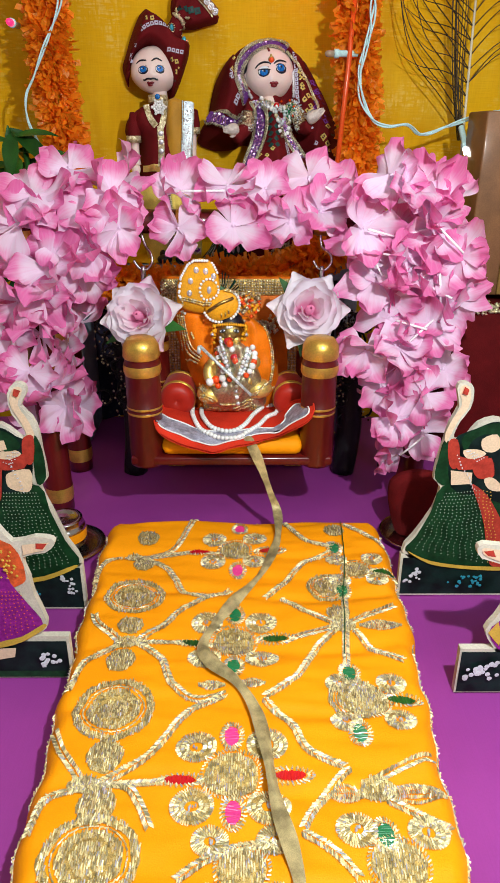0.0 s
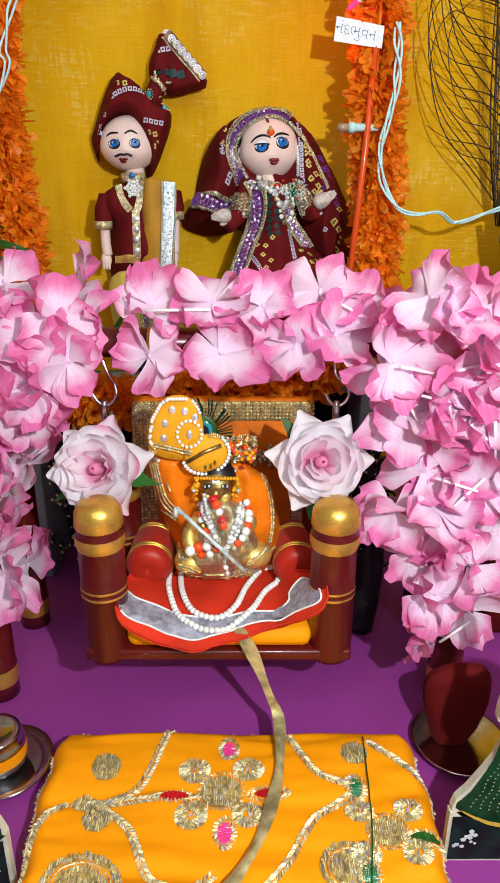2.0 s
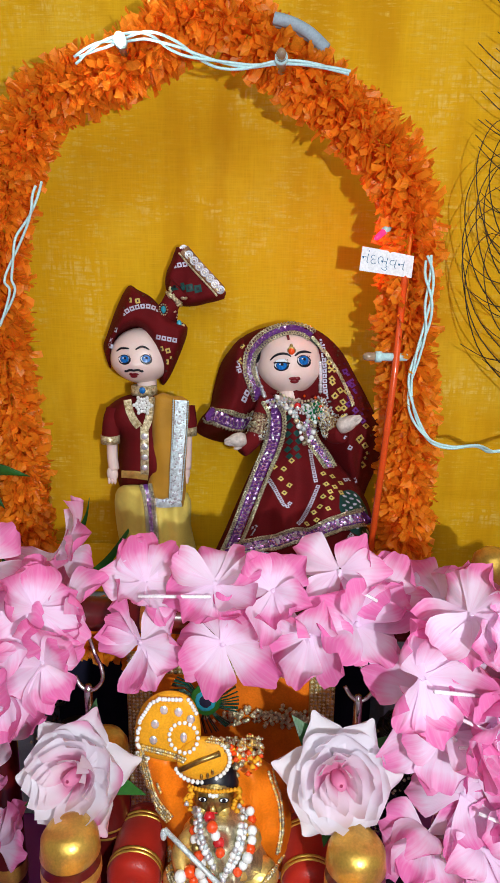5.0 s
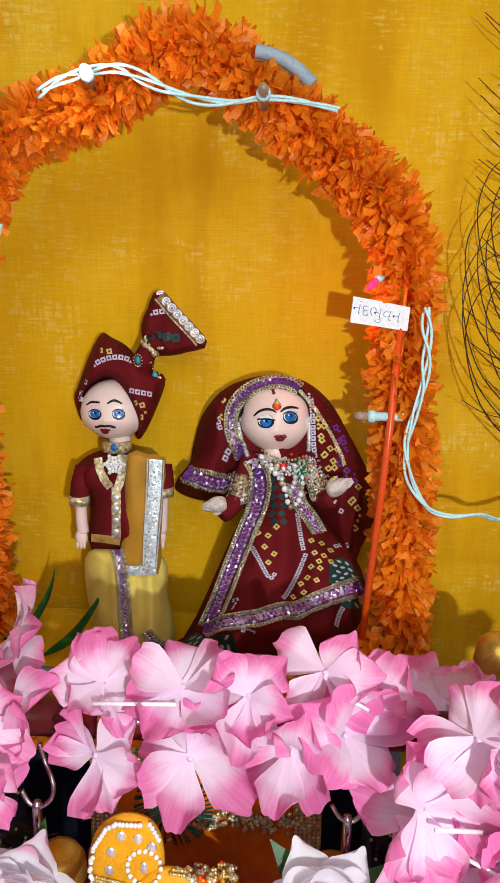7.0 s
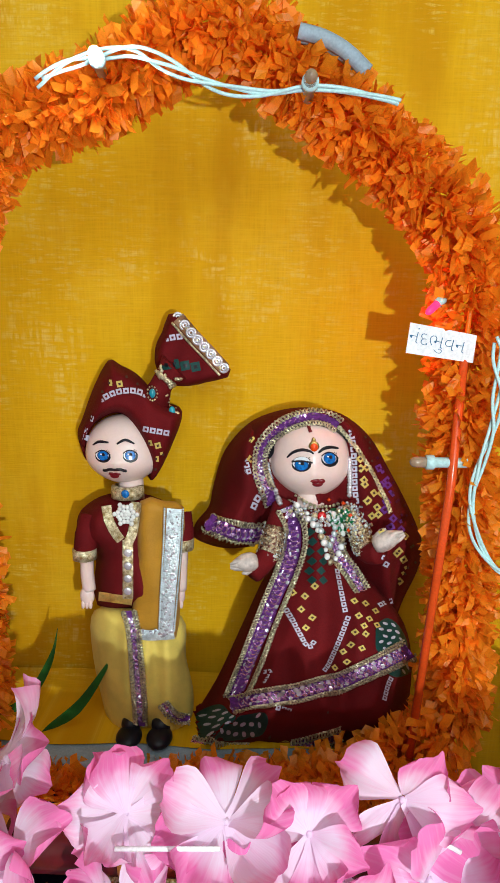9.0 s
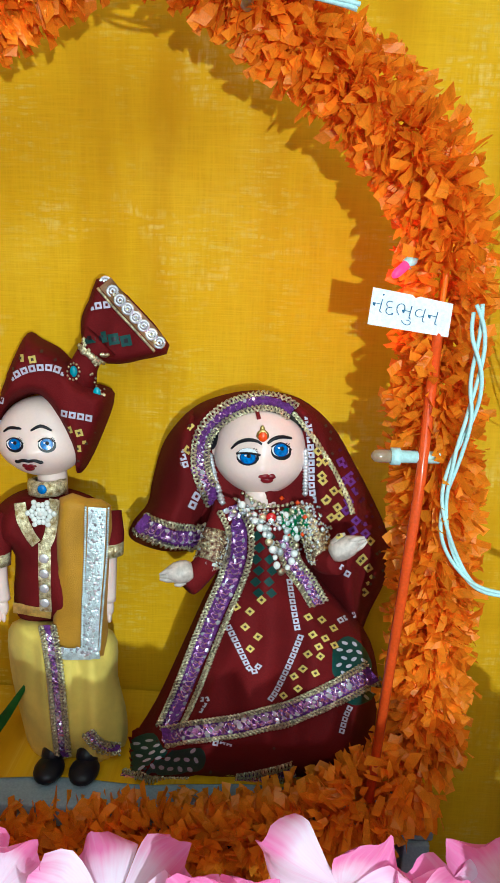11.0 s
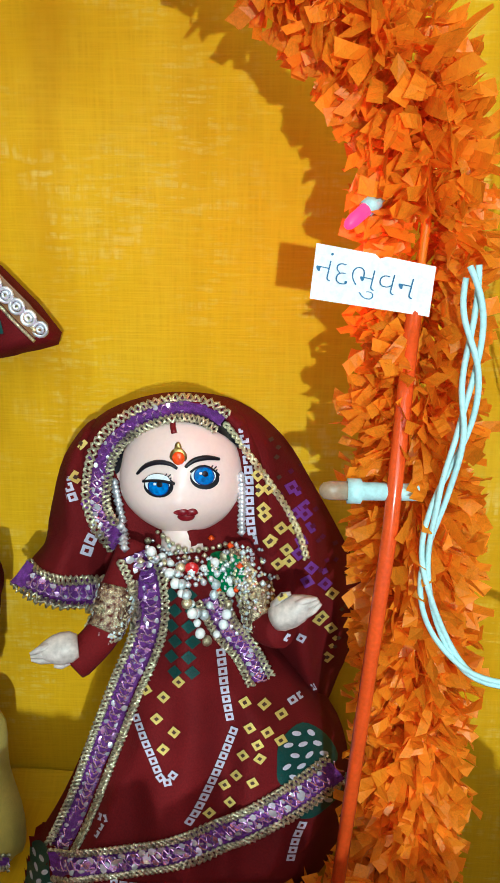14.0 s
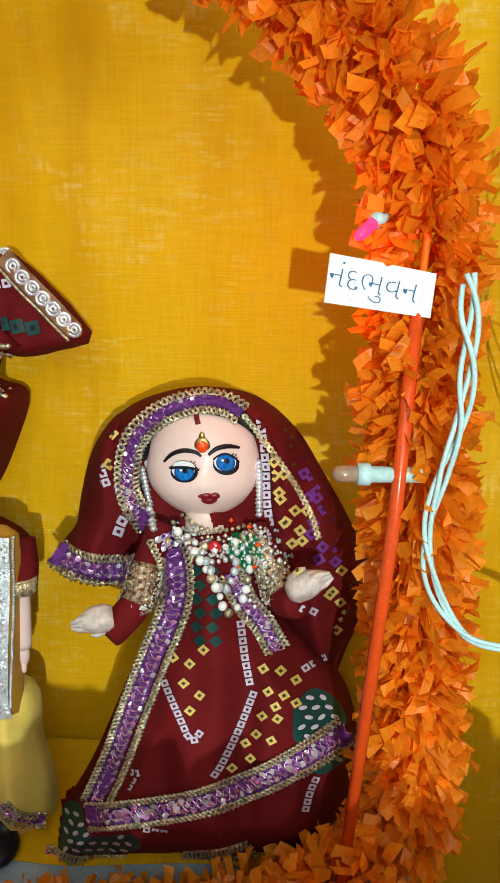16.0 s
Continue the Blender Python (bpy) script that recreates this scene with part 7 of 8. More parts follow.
for side in (-1, 1):
    b = Body()
    y = FAR - 0.012
    while y > NEAR + 0.01:
        if noise.noise(Vector((y * 60, side * 3.0, 0.0))) > -0.15:
            x = side * (bed_half(y, side) - 0.0022)
            stitch(b, x, y, 0.0026, 1.57 + rng.gauss(0, 0.6), SEQUIN if rng.random() < 0.3 else ZARI)
        y -= 0.0011
    part("braid_edge", b, bed, "gold thread showing along the edge")

# a loose dark thread running down the mattress
b = Body()
tube(b, [(p.x, p.y, bed_z(p.x, p.y) + 0.0022) for p in even(spline([(0.0728, -0.0764, 0), (0.0693, -0.1268, 0), (0.0640, -0.1600, 0), (0.0617, -0.1847, 0), (0.0579, -0.2134, 0)], 8), 0.004)], 0.00035, LEAF, 5)
part("loose_thread", b, bed, "loose dark green thread")

# gold pull ribbon from the swing over the mattress
path = [(x, -0.0645, z) for x, z in [(0.0048, 0.0854), (0.0088, 0.0757), (0.0146, 0.0613), (0.0223, 0.0390), (0.0267, 0.0256)]] + [(x, y, 0.0245) for x, y in [(0.0266, -0.0882), (0.0242, -0.1073), (0.0156, -0.1380), (-0.0006, -0.1664), (-0.0161, -0.1965), (-0.0204, -0.2116), (-0.0151, -0.2239), (-0.0014, -0.2379), (0.0083, -0.2569), (0.0131, -0.2830), (0.0163, -0.3062), (0.0211, -0.3266), (0.0239, -0.3419), (0.0244, -0.3565)]]
line = even(spline(path, 10), 0.002)
b = Body()
vs = []
for i, p in enumerate(line):
    d = (line[min(i + 1, len(line) - 1)] - line[max(i - 1, 0)]).normalized()
    side = Vector((0, 0, 1)).cross(d).normalized() if abs(d.z) < 0.8 else Vector((1, 0, 0))
    w = 0.0029 + 0.0007 * math.sin(i * 0.23)
    tilt = 0.35 * math.sin(i * 0.11 + 0.6)
    for k in (-1, -0.3, 0.3, 1):
        vs.append(p + side * w * k + Vector((0, 0, abs(tilt) * w + tilt * w * k + 0.0018 * (1 - k * k) * (0.6 + 0.4 * math.sin(i * 0.17)))))
n = len(line)
b.add(vs, [(4 * i + k, 4 * i + 4 + k, 4 * i + 5 + k, 4 * i + 1 + k) for i in range(n - 1) for k in range(3)], RIBBON)
b.add([v + Vector((0, 0.0006, -0.0003)) for v in vs], [(4 * i + k, 4 * i + 1 + k, 4 * i + 5 + k, 4 * i + 4 + k) for i in range(n - 1) for k in range(3)], RIBBON)
solo("pull_ribbon", b, "gold gauze ribbon tied to the swing and trailing over the mattress", "ribbon")


# ---- painted board dancers, each one piece ----
def cutout(name, y, board, base, patches, dabs, label):
    b = Body()
    eye = (0.0035, -0.5101, 0.2845)
    for outline, m, smooth in ((board, CUT_EDGE, 2), (base, CUT_EDGE, 0)):
        v, f, _, rim = filled(outline, 0.004, smooth)
        k = len(rim)
        zs = lambda z: max(z, 0.0)
        b.add([(x, y, zs(z)) for x, z in v], [t[::-1] for t in f], m)
        b.add([(x, y + 0.004, zs(z)) for x, z in v], f, m)
        b.add([(x, y, zs(z)) for x, z in rim] + [(x, y + 0.004, zs(z)) for x, z in rim], [(i, (i + 1) % k, k + (i + 1) % k, k + i) for i in range(k)], m)
    # painted layers, each a little prouder
    for i, (outline, m) in enumerate(patches):
        v, f, _, _ = filled(outline, 0.004, 3 if len(outline) > 4 else 0)
        b.add([(x, y - 0.0004 - 0.00012 * i, max(z, 0.0005)) for x, z in v], [t[::-1] for t in f], m)
    for (x, z, r), m in dabs:
        vs = [(x, y - 0.0024, z)] + [(x + r * math.cos(k * 0.785), y - 0.0022, z + r * math.sin(k * 0.785)) for k in range(8)]
        b.add(vs, [(0, 1 + k, 1 + (k + 1) % 8) for k in range(8)], m)
    solo(name, b, label, "painted cutout", "painted dancers", smooth=False)


def scatter(outline, n, r, m, row=None):
    xs, zs = [p[0] for p in outline], [p[1] for p in outline]
    out = []
    while len(out) < n:
        p = (rng.uniform(min(xs), max(xs)), rng.uniform(min(zs), max(zs)))
        if inside(p, outline):
            out.append(((p[0], p[1], r * rng.uniform(0.7, 1.2)), m))
    return out


def pleats(w0, w1, h0, h1, n, m):
    out = []
    for k in range(n):
        t = (k + 0.5) / n
        a = (w0[0] + (w1[0] - w0[0]) * t, w0[1] + (w1[1] - w0[1]) * t)
        z = (h0[0] + (h1[0] - h0[0]) * t, h0[1] + (h1[1] - h0[1]) * t)
        steps = int(math.dist(a, z) / 0.0024)
        for i in range(1, steps):
            u = i / steps
            out.append(((a[0] + (z[0] - a[0]) * u + 0.0006 * math.sin(i), a[1] + (z[1] - a[1]) * u, 0.00042), m))
    return out


def box_of(p0, p1):
    return [(p0[0], p0[1]), (p1[0], p0[1]), (p1[0], p1[1]), (p0[0], p1[1])]


# right, far
sk = [(0.1258, 0.0829), (0.1207, 0.0651), (0.1130, 0.0463), (0.1070, 0.0360), (0.1231, 0.0273), (0.1459, 0.0228), (0.1715, 0.0210), (0.1939, 0.0254), (0.1789, 0.0597), (0.1667, 0.0801), (0.1482, 0.0861)]
base = box_of((0.1048, 0.0325), (0.185, 0.0))
cutout("dancer_cutout", -0.132, [(0.1298, 0.1515), (0.1360, 0.1494), (0.1375, 0.1438), (0.1367, 0.1350), (0.1317, 0.1266), (0.1288, 0.1178), (0.1313, 0.1141), (0.1376, 0.1178), (0.1427, 0.1252), (0.1523, 0.1288), (0.1613, 0.1252), (0.1663, 0.1149), (0.1647, 0.1035), (0.1753, 0.0919), (0.1879, 0.0801), (0.1814, 0.0659), (0.1980, 0.0232), (0.1729, 0.0165), (0.1463, 0.0192), (0.1236, 0.0228), (0.1054, 0.0343), (0.1118, 0.0472), (0.1217, 0.0660), (0.1248, 0.0821), (0.1199, 0.0880), (0.1211, 0.1016), (0.1232, 0.1130), (0.1257, 0.1259), (0.1298, 0.1360), (0.1271, 0.1473)], base,
       [(box_of((0.1065, 0.0299), (0.184, 0.0015)), CUT_DARK), ([(0.1237, 0.1148), (0.1211, 0.1016), (0.1205, 0.0888), (0.1275, 0.0833), (0.1346, 0.0880), (0.1301, 0.1073)], CUT_GREEN), (sk, CUT_GREEN), ([(0.1301, 0.1498), (0.1350, 0.1473), (0.1352, 0.1360), (0.1308, 0.1288), (0.1267, 0.1178), (0.1246, 0.1130), (0.1233, 0.1186), (0.1267, 0.1288), (0.1310, 0.1375), (0.1286, 0.1456)], CUT_SKIN),
        ([(0.1280, 0.1130), (0.1418, 0.1223), (0.1543, 0.1267), (0.1634, 0.1186), (0.1629, 0.1043), (0.1737, 0.0912), (0.1827, 0.0793), (0.1775, 0.0680), (0.1496, 0.0761), (0.1311, 0.0825)], CUT_DARK), ([(0.1259, 0.1134), (0.1312, 0.1149), (0.1341, 0.1028), (0.1320, 0.0951), (0.1280, 0.0989)], CUT_RED), ([(0.1296, 0.0943), (0.1431, 0.0927), (0.1434, 0.0849), (0.1309, 0.0841)], CUT_SKIN), ([(0.1337, 0.1163), (0.1430, 0.1230), (0.1544, 0.1259), (0.1620, 0.1204), (0.1624, 0.1073), (0.1504, 0.1186), (0.1407, 0.1149), (0.1370, 0.1073)], CUT_GREEN),
        ([(0.1461, 0.1156), (0.1545, 0.1186), (0.1578, 0.1104), (0.1529, 0.1066), (0.1471, 0.1088)], CUT_SKIN), ([(0.1312, 0.1043), (0.1389, 0.1028), (0.1512, 0.1043), (0.1467, 0.0966), (0.1337, 0.0951)], CUT_RED), ([(0.1355, 0.1081), (0.1436, 0.1088), (0.1495, 0.1062), (0.1458, 0.1031), (0.1383, 0.1028)], CUT_SKIN), ([(0.1425, 0.0966), (0.1483, 0.1005), (0.1534, 0.1028), (0.1566, 0.0912), (0.1520, 0.0888), (0.1463, 0.0896)], CUT_RED), ([(0.1507, 0.0884), (0.1561, 0.0896), (0.1627, 0.0833), (0.1617, 0.0801), (0.1544, 0.0817)], CUT_SKIN), ([(0.1434, 0.0849), (0.1495, 0.0817), (0.1580, 0.0721), (0.1744, 0.0429), (0.1771, 0.0254), (0.1634, 0.0255), (0.1554, 0.0556), (0.1486, 0.0729)], CUT_RED), ([(0.1081, 0.0365), (0.1229, 0.0290), (0.1456, 0.0250), (0.1711, 0.0237), (0.1715, 0.0210), (0.1459, 0.0224), (0.1232, 0.0264)], CUT_GOLD), ([(0.1308, 0.1494), (0.1337, 0.1473), (0.1328, 0.1438), (0.1300, 0.1452)], CUT_RED)],
       pleats(*[(0.1278, 0.0809), (0.1486, 0.0833), (0.1110, 0.0365), (0.1613, 0.0246)], 12, CUT_DOT) + pleats(*[(0.1219, 0.1073), (0.1220, 0.0880), (0.1246, 0.1073), (0.1248, 0.0880)], 3, CUT_GOLD) + pleats(*[(0.1493, 0.0833), (0.1559, 0.0817), (0.1611, 0.0255), (0.1701, 0.0254)], 3, CUT_GOLD) + pleats(*[(0.1301, 0.1073), (0.1301, 0.1073), (0.1454, 0.0809), (0.1477, 0.0793)], 2, CUT_WHITE) + pleats(*[(0.1347, 0.1092), (0.1367, 0.1092), (0.1464, 0.0989), (0.1521, 0.1028)], 4, CUT_WHITE) + scatter(box_of((0.1079, 0.0233), (0.1191, 0.0121)), 16, 0.0012, CUT_WHITE) + scatter(box_of((0.1354, 0.0175), (0.1591, 0.0084)), 22, 0.0011, AQUA),
       "flat board dancer painted with green skirt on dark base")
# left, far
sk = [(-0.1201, 0.0908), (-0.1156, 0.0742), (-0.1084, 0.0521), (-0.1014, 0.0353), (-0.1245, 0.0259), (-0.1465, 0.0225), (-0.1680, 0.0225), (-0.1572, 0.0683), (-0.1435, 0.0916)]
base = [(-0.19, 0.0), (-0.0999, 0.0353), (-0.0999, 0.0)]
base = box_of((-0.19, base[1][1]), (base[1][0], 0.0))
cutout("dancer_cutout", -0.146, [(-0.1265, 0.1556), (-0.1210, 0.1543), (-0.1205, 0.1489), (-0.1246, 0.1414), (-0.1191, 0.1345), (-0.1164, 0.1254), (-0.1159, 0.1139), (-0.1148, 0.0954), (-0.1195, 0.0897), (-0.1146, 0.0742), (-0.1074, 0.0520), (-0.0999, 0.0353), (-0.1137, 0.0268), (-0.1396, 0.0199), (-0.1759, 0.0182), (-0.1662, 0.0762), (-0.1569, 0.0916), (-0.1533, 0.1139), (-0.1478, 0.1282), (-0.1377, 0.1310), (-0.1295, 0.1247), (-0.1260, 0.1218), (-0.1241, 0.1264), (-0.1304, 0.1369), (-0.1312, 0.1489)], base,
       [(box_of((-0.189, 0.0320), (-0.1017, 0.0015)), CUT_DARK), ([(-0.1186, 0.1240), (-0.1152, 0.1139), (-0.1154, 0.0961), (-0.1212, 0.0923), (-0.1211, 0.1139)], CUT_GREEN), (sk, CUT_GREEN), ([(-0.1255, 0.1536), (-0.1220, 0.1516), (-0.1257, 0.1428), (-0.1212, 0.1335), (-0.1186, 0.1240), (-0.1216, 0.1204), (-0.1248, 0.1310), (-0.1297, 0.1414), (-0.1293, 0.1489)], CUT_SKIN),
        ([(-0.1503, 0.1247), (-0.1380, 0.1289), (-0.1291, 0.1232), (-0.1213, 0.1175), (-0.1235, 0.0954), (-0.1271, 0.0885), (-0.1562, 0.0878)], CUT_DARK), ([(-0.1252, 0.1225), (-0.1193, 0.1232), (-0.1213, 0.1073), (-0.1255, 0.1058), (-0.1271, 0.1139)], CUT_RED), ([(-0.1441, 0.1095), (-0.1340, 0.1110), (-0.1254, 0.1117), (-0.1272, 0.1029), (-0.1432, 0.1021)], CUT_RED), ([(-0.1416, 0.1132), (-0.1309, 0.1146), (-0.1280, 0.1117), (-0.1350, 0.1088), (-0.1415, 0.1095)], CUT_SKIN), ([(-0.1369, 0.0999), (-0.1240, 0.1021), (-0.1241, 0.0908), (-0.1279, 0.0870), (-0.1371, 0.0893), (-0.1390, 0.0946)], CUT_SKIN), ([(-0.1483, 0.1247), (-0.1382, 0.1275), (-0.1292, 0.1218), (-0.1281, 0.1161), (-0.1369, 0.1139), (-0.1429, 0.1175)], CUT_GREEN), ([(-0.1431, 0.1204), (-0.1365, 0.1211), (-0.1354, 0.1153), (-0.1442, 0.1132)], CUT_SKIN), ([(-0.1482, 0.1047), (-0.1401, 0.1029), (-0.1432, 0.0839), (-0.1563, 0.0521)], CUT_RED), ([(-0.1038, 0.0353), (-0.1244, 0.0268), (-0.1463, 0.0234), (-0.1467, 0.0208), (-0.1248, 0.0233), (-0.1053, 0.0319)], CUT_GOLD), ([(-0.1262, 0.1529), (-0.1226, 0.1516), (-0.1251, 0.1476), (-0.1274, 0.1489)], CUT_RED)],
       pleats(*[(-0.1425, 0.0893), (-0.1223, 0.0893), (-0.1497, 0.0251), (-0.1056, 0.0353)], 12, CUT_DOT) + pleats(*[(-0.1369, 0.1139), (-0.1362, 0.1139), (-0.1305, 0.0878), (-0.1270, 0.0839)], 2, CUT_WHITE) + pleats(*[(-0.1314, 0.1157), (-0.1281, 0.1157), (-0.1407, 0.1058), (-0.1339, 0.1021)], 4, CUT_WHITE) + scatter(box_of((-0.1137, 0.0268), (-0.1050, 0.0137)), 18, 0.0012, CUT_WHITE) + scatter(box_of((-0.1399, 0.0181), (-0.1281, 0.0115)), 12, 0.0011, AQUA),
       "flat board dancer painted with green skirt on dark base")
# left, near
sk = [(-0.1256, 0.0760), (-0.1212, 0.0653), (-0.1139, 0.0524), (-0.1072, 0.0380), (-0.1200, 0.0295), (-0.1461, 0.0217), (-0.1460, 0.0599)]
hi = (-0.0945, 0.0295)
base = box_of((-0.19, hi[1]), (hi[0], 0.0))
cutout("dancer_cutout", -0.208, [(-0.1373, 0.1116), (-0.1246, 0.1018), (-0.1176, 0.0910), (-0.1056, 0.0937), (-0.0965, 0.0923), (-0.0958, 0.0889), (-0.1010, 0.0841), (-0.1131, 0.0813), (-0.1112, 0.0689), (-0.1102, 0.0580), (-0.1052, 0.0392), (-0.1087, 0.0326), (-0.1172, 0.0275), (-0.1250, 0.0156), (-0.1420, 0.0075), (-0.1544, 0.0096)], base,
       [(box_of((-0.189, 0.0264), (-0.0961, 0.0015)), CUT_DARK), (box_of((-0.189, 0.0054), (-0.0984, 0.001)), CUT_GREEN), ([(-0.1377, 0.0917), (-0.1178, 0.0896), (-0.1127, 0.0707), (-0.1184, 0.0635), (-0.1436, 0.0562)], CUT_ORANGE), (sk, CUT_PURPLE), ([(-0.1120, 0.0896), (-0.0979, 0.0910), (-0.1013, 0.0862), (-0.1122, 0.0834)], CUT_SKIN), ([(-0.1049, 0.0906), (-0.0991, 0.0903), (-0.1018, 0.0868), (-0.1053, 0.0872)], CUT_RED),
        ([(-0.1071, 0.0388), (-0.1199, 0.0303), (-0.1329, 0.0264), (-0.1335, 0.0224), (-0.1204, 0.0264), (-0.1068, 0.0357)], CUT_GOLD), ([(-0.1398, 0.0217), (-0.1241, 0.0224), (-0.1256, 0.0160), (-0.1412, 0.0128)], CUT_SKIN)],
       scatter([(-0.1354, 0.0883), (-0.1182, 0.0865), (-0.1156, 0.0714), (-0.1394, 0.0635)], 60, 0.0007, CUT_GOLD) + pleats(*[(-0.1274, 0.0635), (-0.1173, 0.0635), (-0.1296, 0.0276), (-0.1091, 0.0373)], 6, CUT_ORANGE) + scatter(box_of((-0.1113, 0.0196), (-0.0989, 0.0094)), 16, 0.0014, CUT_WHITE),
       "flat board dancer painted with purple and orange skirt on green base")
# right, near
hi = (0.1190, 0.0308)
base = box_of((hi[0], hi[1]), (0.20, 0.0))
cutout("dancer_cutout", -0.220, [(0.1306, 0.0429), (0.1348, 0.0511), (0.1393, 0.0641), (0.1398, 0.0789), (0.1325, 0.0851), (0.1224, 0.0885), (0.1193, 0.0938), (0.1223, 0.0971), (0.1337, 0.0958), (0.1444, 0.0991), (0.1597, 0.1072), (0.1757, 0.0237), (0.1450, 0.0237), (0.1361, 0.0323)], base,
       [(box_of((hi[0] + 0.001, hi[1] - 0.002), (0.199, 0.001)), CUT_DARK), ([(0.1325, 0.0422), (0.1403, 0.0540), (0.1536, 0.0789), (0.1623, 0.0789), (0.1719, 0.0276), (0.1444, 0.0276)], CUT_PURPLE), ([(0.1217, 0.0932), (0.1231, 0.0951), (0.1340, 0.0938), (0.1449, 0.0965), (0.1462, 0.0884), (0.1352, 0.0864), (0.1250, 0.0898)], CUT_SKIN), ([(0.1223, 0.0932), (0.1272, 0.0938), (0.1290, 0.0898), (0.1249, 0.0905)], CUT_RED), ([(0.1421, 0.0823), (0.1585, 0.0991), (0.1636, 0.0719), (0.1473, 0.0648)], CUT_ORANGE), ([(0.1319, 0.0422), (0.1362, 0.0496), (0.1393, 0.0410), (0.1390, 0.0334)], CUT_GOLD)],
       scatter(box_of((0.1225, 0.0230), (0.1407, 0.0119)), 20, 0.0015, CUT_WHITE),
       "flat board dancer painted with purple skirt on green base")

# ---- steel pot and plates ----
b = Body()
lathe(b, (-0.1285, -0.074, 0.0), [(0, 0.001), (0.020, 0.001), (0.0265, 0.003), (0.0275, 0.0042), (0.0265, 0.0048), (0.020, 0.0028), (0, 0.0026)], STEEL, 40)
solo("steel_plate", b, "small round steel plate on the purple cloth", "plate", "steel plates")
b = Body()
lathe(b, (-0.1300, -0.076, 0.0028), [(0, 0), (0.0115, 0), (0.0150, 0.004), (0.0158, 0.009), (0.0158, 0.011, SAFFRON), (0.0160, 0.0165, SAFFRON), (0.0150, 0.019), (0.0128, 0.0215), (0.0140, 0.0235), (0.0135, 0.0245), (0.010, 0.0248), (0.0095, 0.0235), (0, 0.0235)], STEEL, 40)
solo("steel_pot", b, "tiny polished steel pot with an orange label band", "pot")
b = Body()
lathe(b, (0.1335, -0.060, 0.0), [(0, 0.001), (0.020, 0.001), (0.027, 0.0045), (0.0275, 0.0058), (0.0262, 0.0058), (0.019, 0.0028), (0, 0.0026)], STEEL, 40)
solo("steel_plate", b, "small round steel plate on the purple cloth", "plate", "steel plates")
b = Body()
relief(b, [(0.1105, 0.0352), (0.1127, 0.0489), (0.1278, 0.0554), (0.1447, 0.0526), (0.1481, 0.0375), (0.1452, 0.0182), (0.1364, 0.0007), (0.1280, -0.0146), (0.1208, -0.0028), (0.1144, 0.0157)], VELVET, -0.058, 0.005, 0.006, 0.003, folds=0.001, back=0.004, floor_z=0.003)
solo("red_velvet_heart", b, "dark red velvet heart-shaped piece standing in the steel plate", "ornament")

# ---- hand-written sign on an orange stick ----
sign = thing("name_sign", "small white paper sign with handwriting on an orange stick", "sign")
c = [(0.0636, 0.4034), (0.0783, 0.4010), (0.0795, 0.3999), (0.0812, 0.4004), (0.0935, 0.3982), (0.0927, 0.3859), (0.0624, 0.3899)]
b = Body()
b.add([(x, 0.1205, z) for x, z in c] + [(x, 0.1209, z) for x, z in c], [tuple(range(6, -1, -1)), tuple(range(7, 14))] + [(i, (i + 1) % 7, 7 + (i + 1) % 7, 7 + i) for i in range(7)], PAPER)
part("paper", b, sign, "", False)
text = bpy.data.curves.new("writing", "FONT")
text.body, text.size, text.align_x, text.align_y, text.extrude = "\u0aa8\u0a82\u0aa6\u0aad\u0ac1\u0ab5\u0aa8", 0.0088, "CENTER", "CENTER", 0.0001
text.offset = -0.00019
text.materials.append(INK)
ob = new("writing", text)
mx, mz = (0.0760, 0.3950)
ob.parent = sign
ob.matrix_basis = Matrix.Translation((mx, 0.1202, mz)) @ pose(0, 0, 0, 90, 0, 0) @ pose(0, 0, 0, 0, 0, -11)
tagged(ob, "blue handwritten word")
(ax, az), (bx, bz) = [(0.0896, 0.3887), (0.0752, 0.1940)]
b = Body()
tube(b, [(ax, 0.1235, az + 0.004), (ax * 0.7 + bx * 0.3, 0.113, az * 0.7 + bz * 0.3), (bx, 0.112, bz - 0.004)], 0.0021, ORANGE_STICK, 14)
part("stick", b, sign, "thin orange plastic rod")


# ---- string of small lights ----
def strands(name, line, label, n=3, r=0.00078, gap=0.0013):
    for k in range(n):
        b = Body()
        pts = []
        for i, p in enumerate(line):
            a = i * 0.16 + k * 2 * math.pi / n + 0.8 * math.sin(i * 0.05)
            g = gap * (1 + 0.8 * math.sin(i * 0.043 + k))
            pts.append(p + Vector((math.cos(a) * g, math.sin(a) * g * 0.6, math.cos(a + 0.8) * g)))
        tube(b, pts, r, WHITE_PLASTIC, 7)
        part("wire", b, lights)


def bulb(parent, place, way, lit, long=0.019, wide=1.0):
    way = Vector(way).normalized()
    turn = way.to_track_quat("Z", "Y").to_matrix().to_4x4()
    b = Body()
    lathe(b, place, [(r * wide, h) for r, h in ((0, -long), (0.0016, -long), (0.0023, -long + 0.0005), (0.0025, -0.004), (0.0034, -0.0035), (0.0034, 0.0), (0, 0.0))], WHITE_PLASTIC, 18, turn)
    h = part("bulb_holder", b, parent, "white plastic holder")
    b = Body()
    lathe(b, place, [(r * wide, h) for r, h in ((0, 0.0), (0.0026, 0.0), (0.0026, 0.0045), (0.0022, 0.0062), (0.0012, 0.0072), (0, 0.0075))], lit, 16, turn)
    part("bulb", b, parent, "small round bulb")


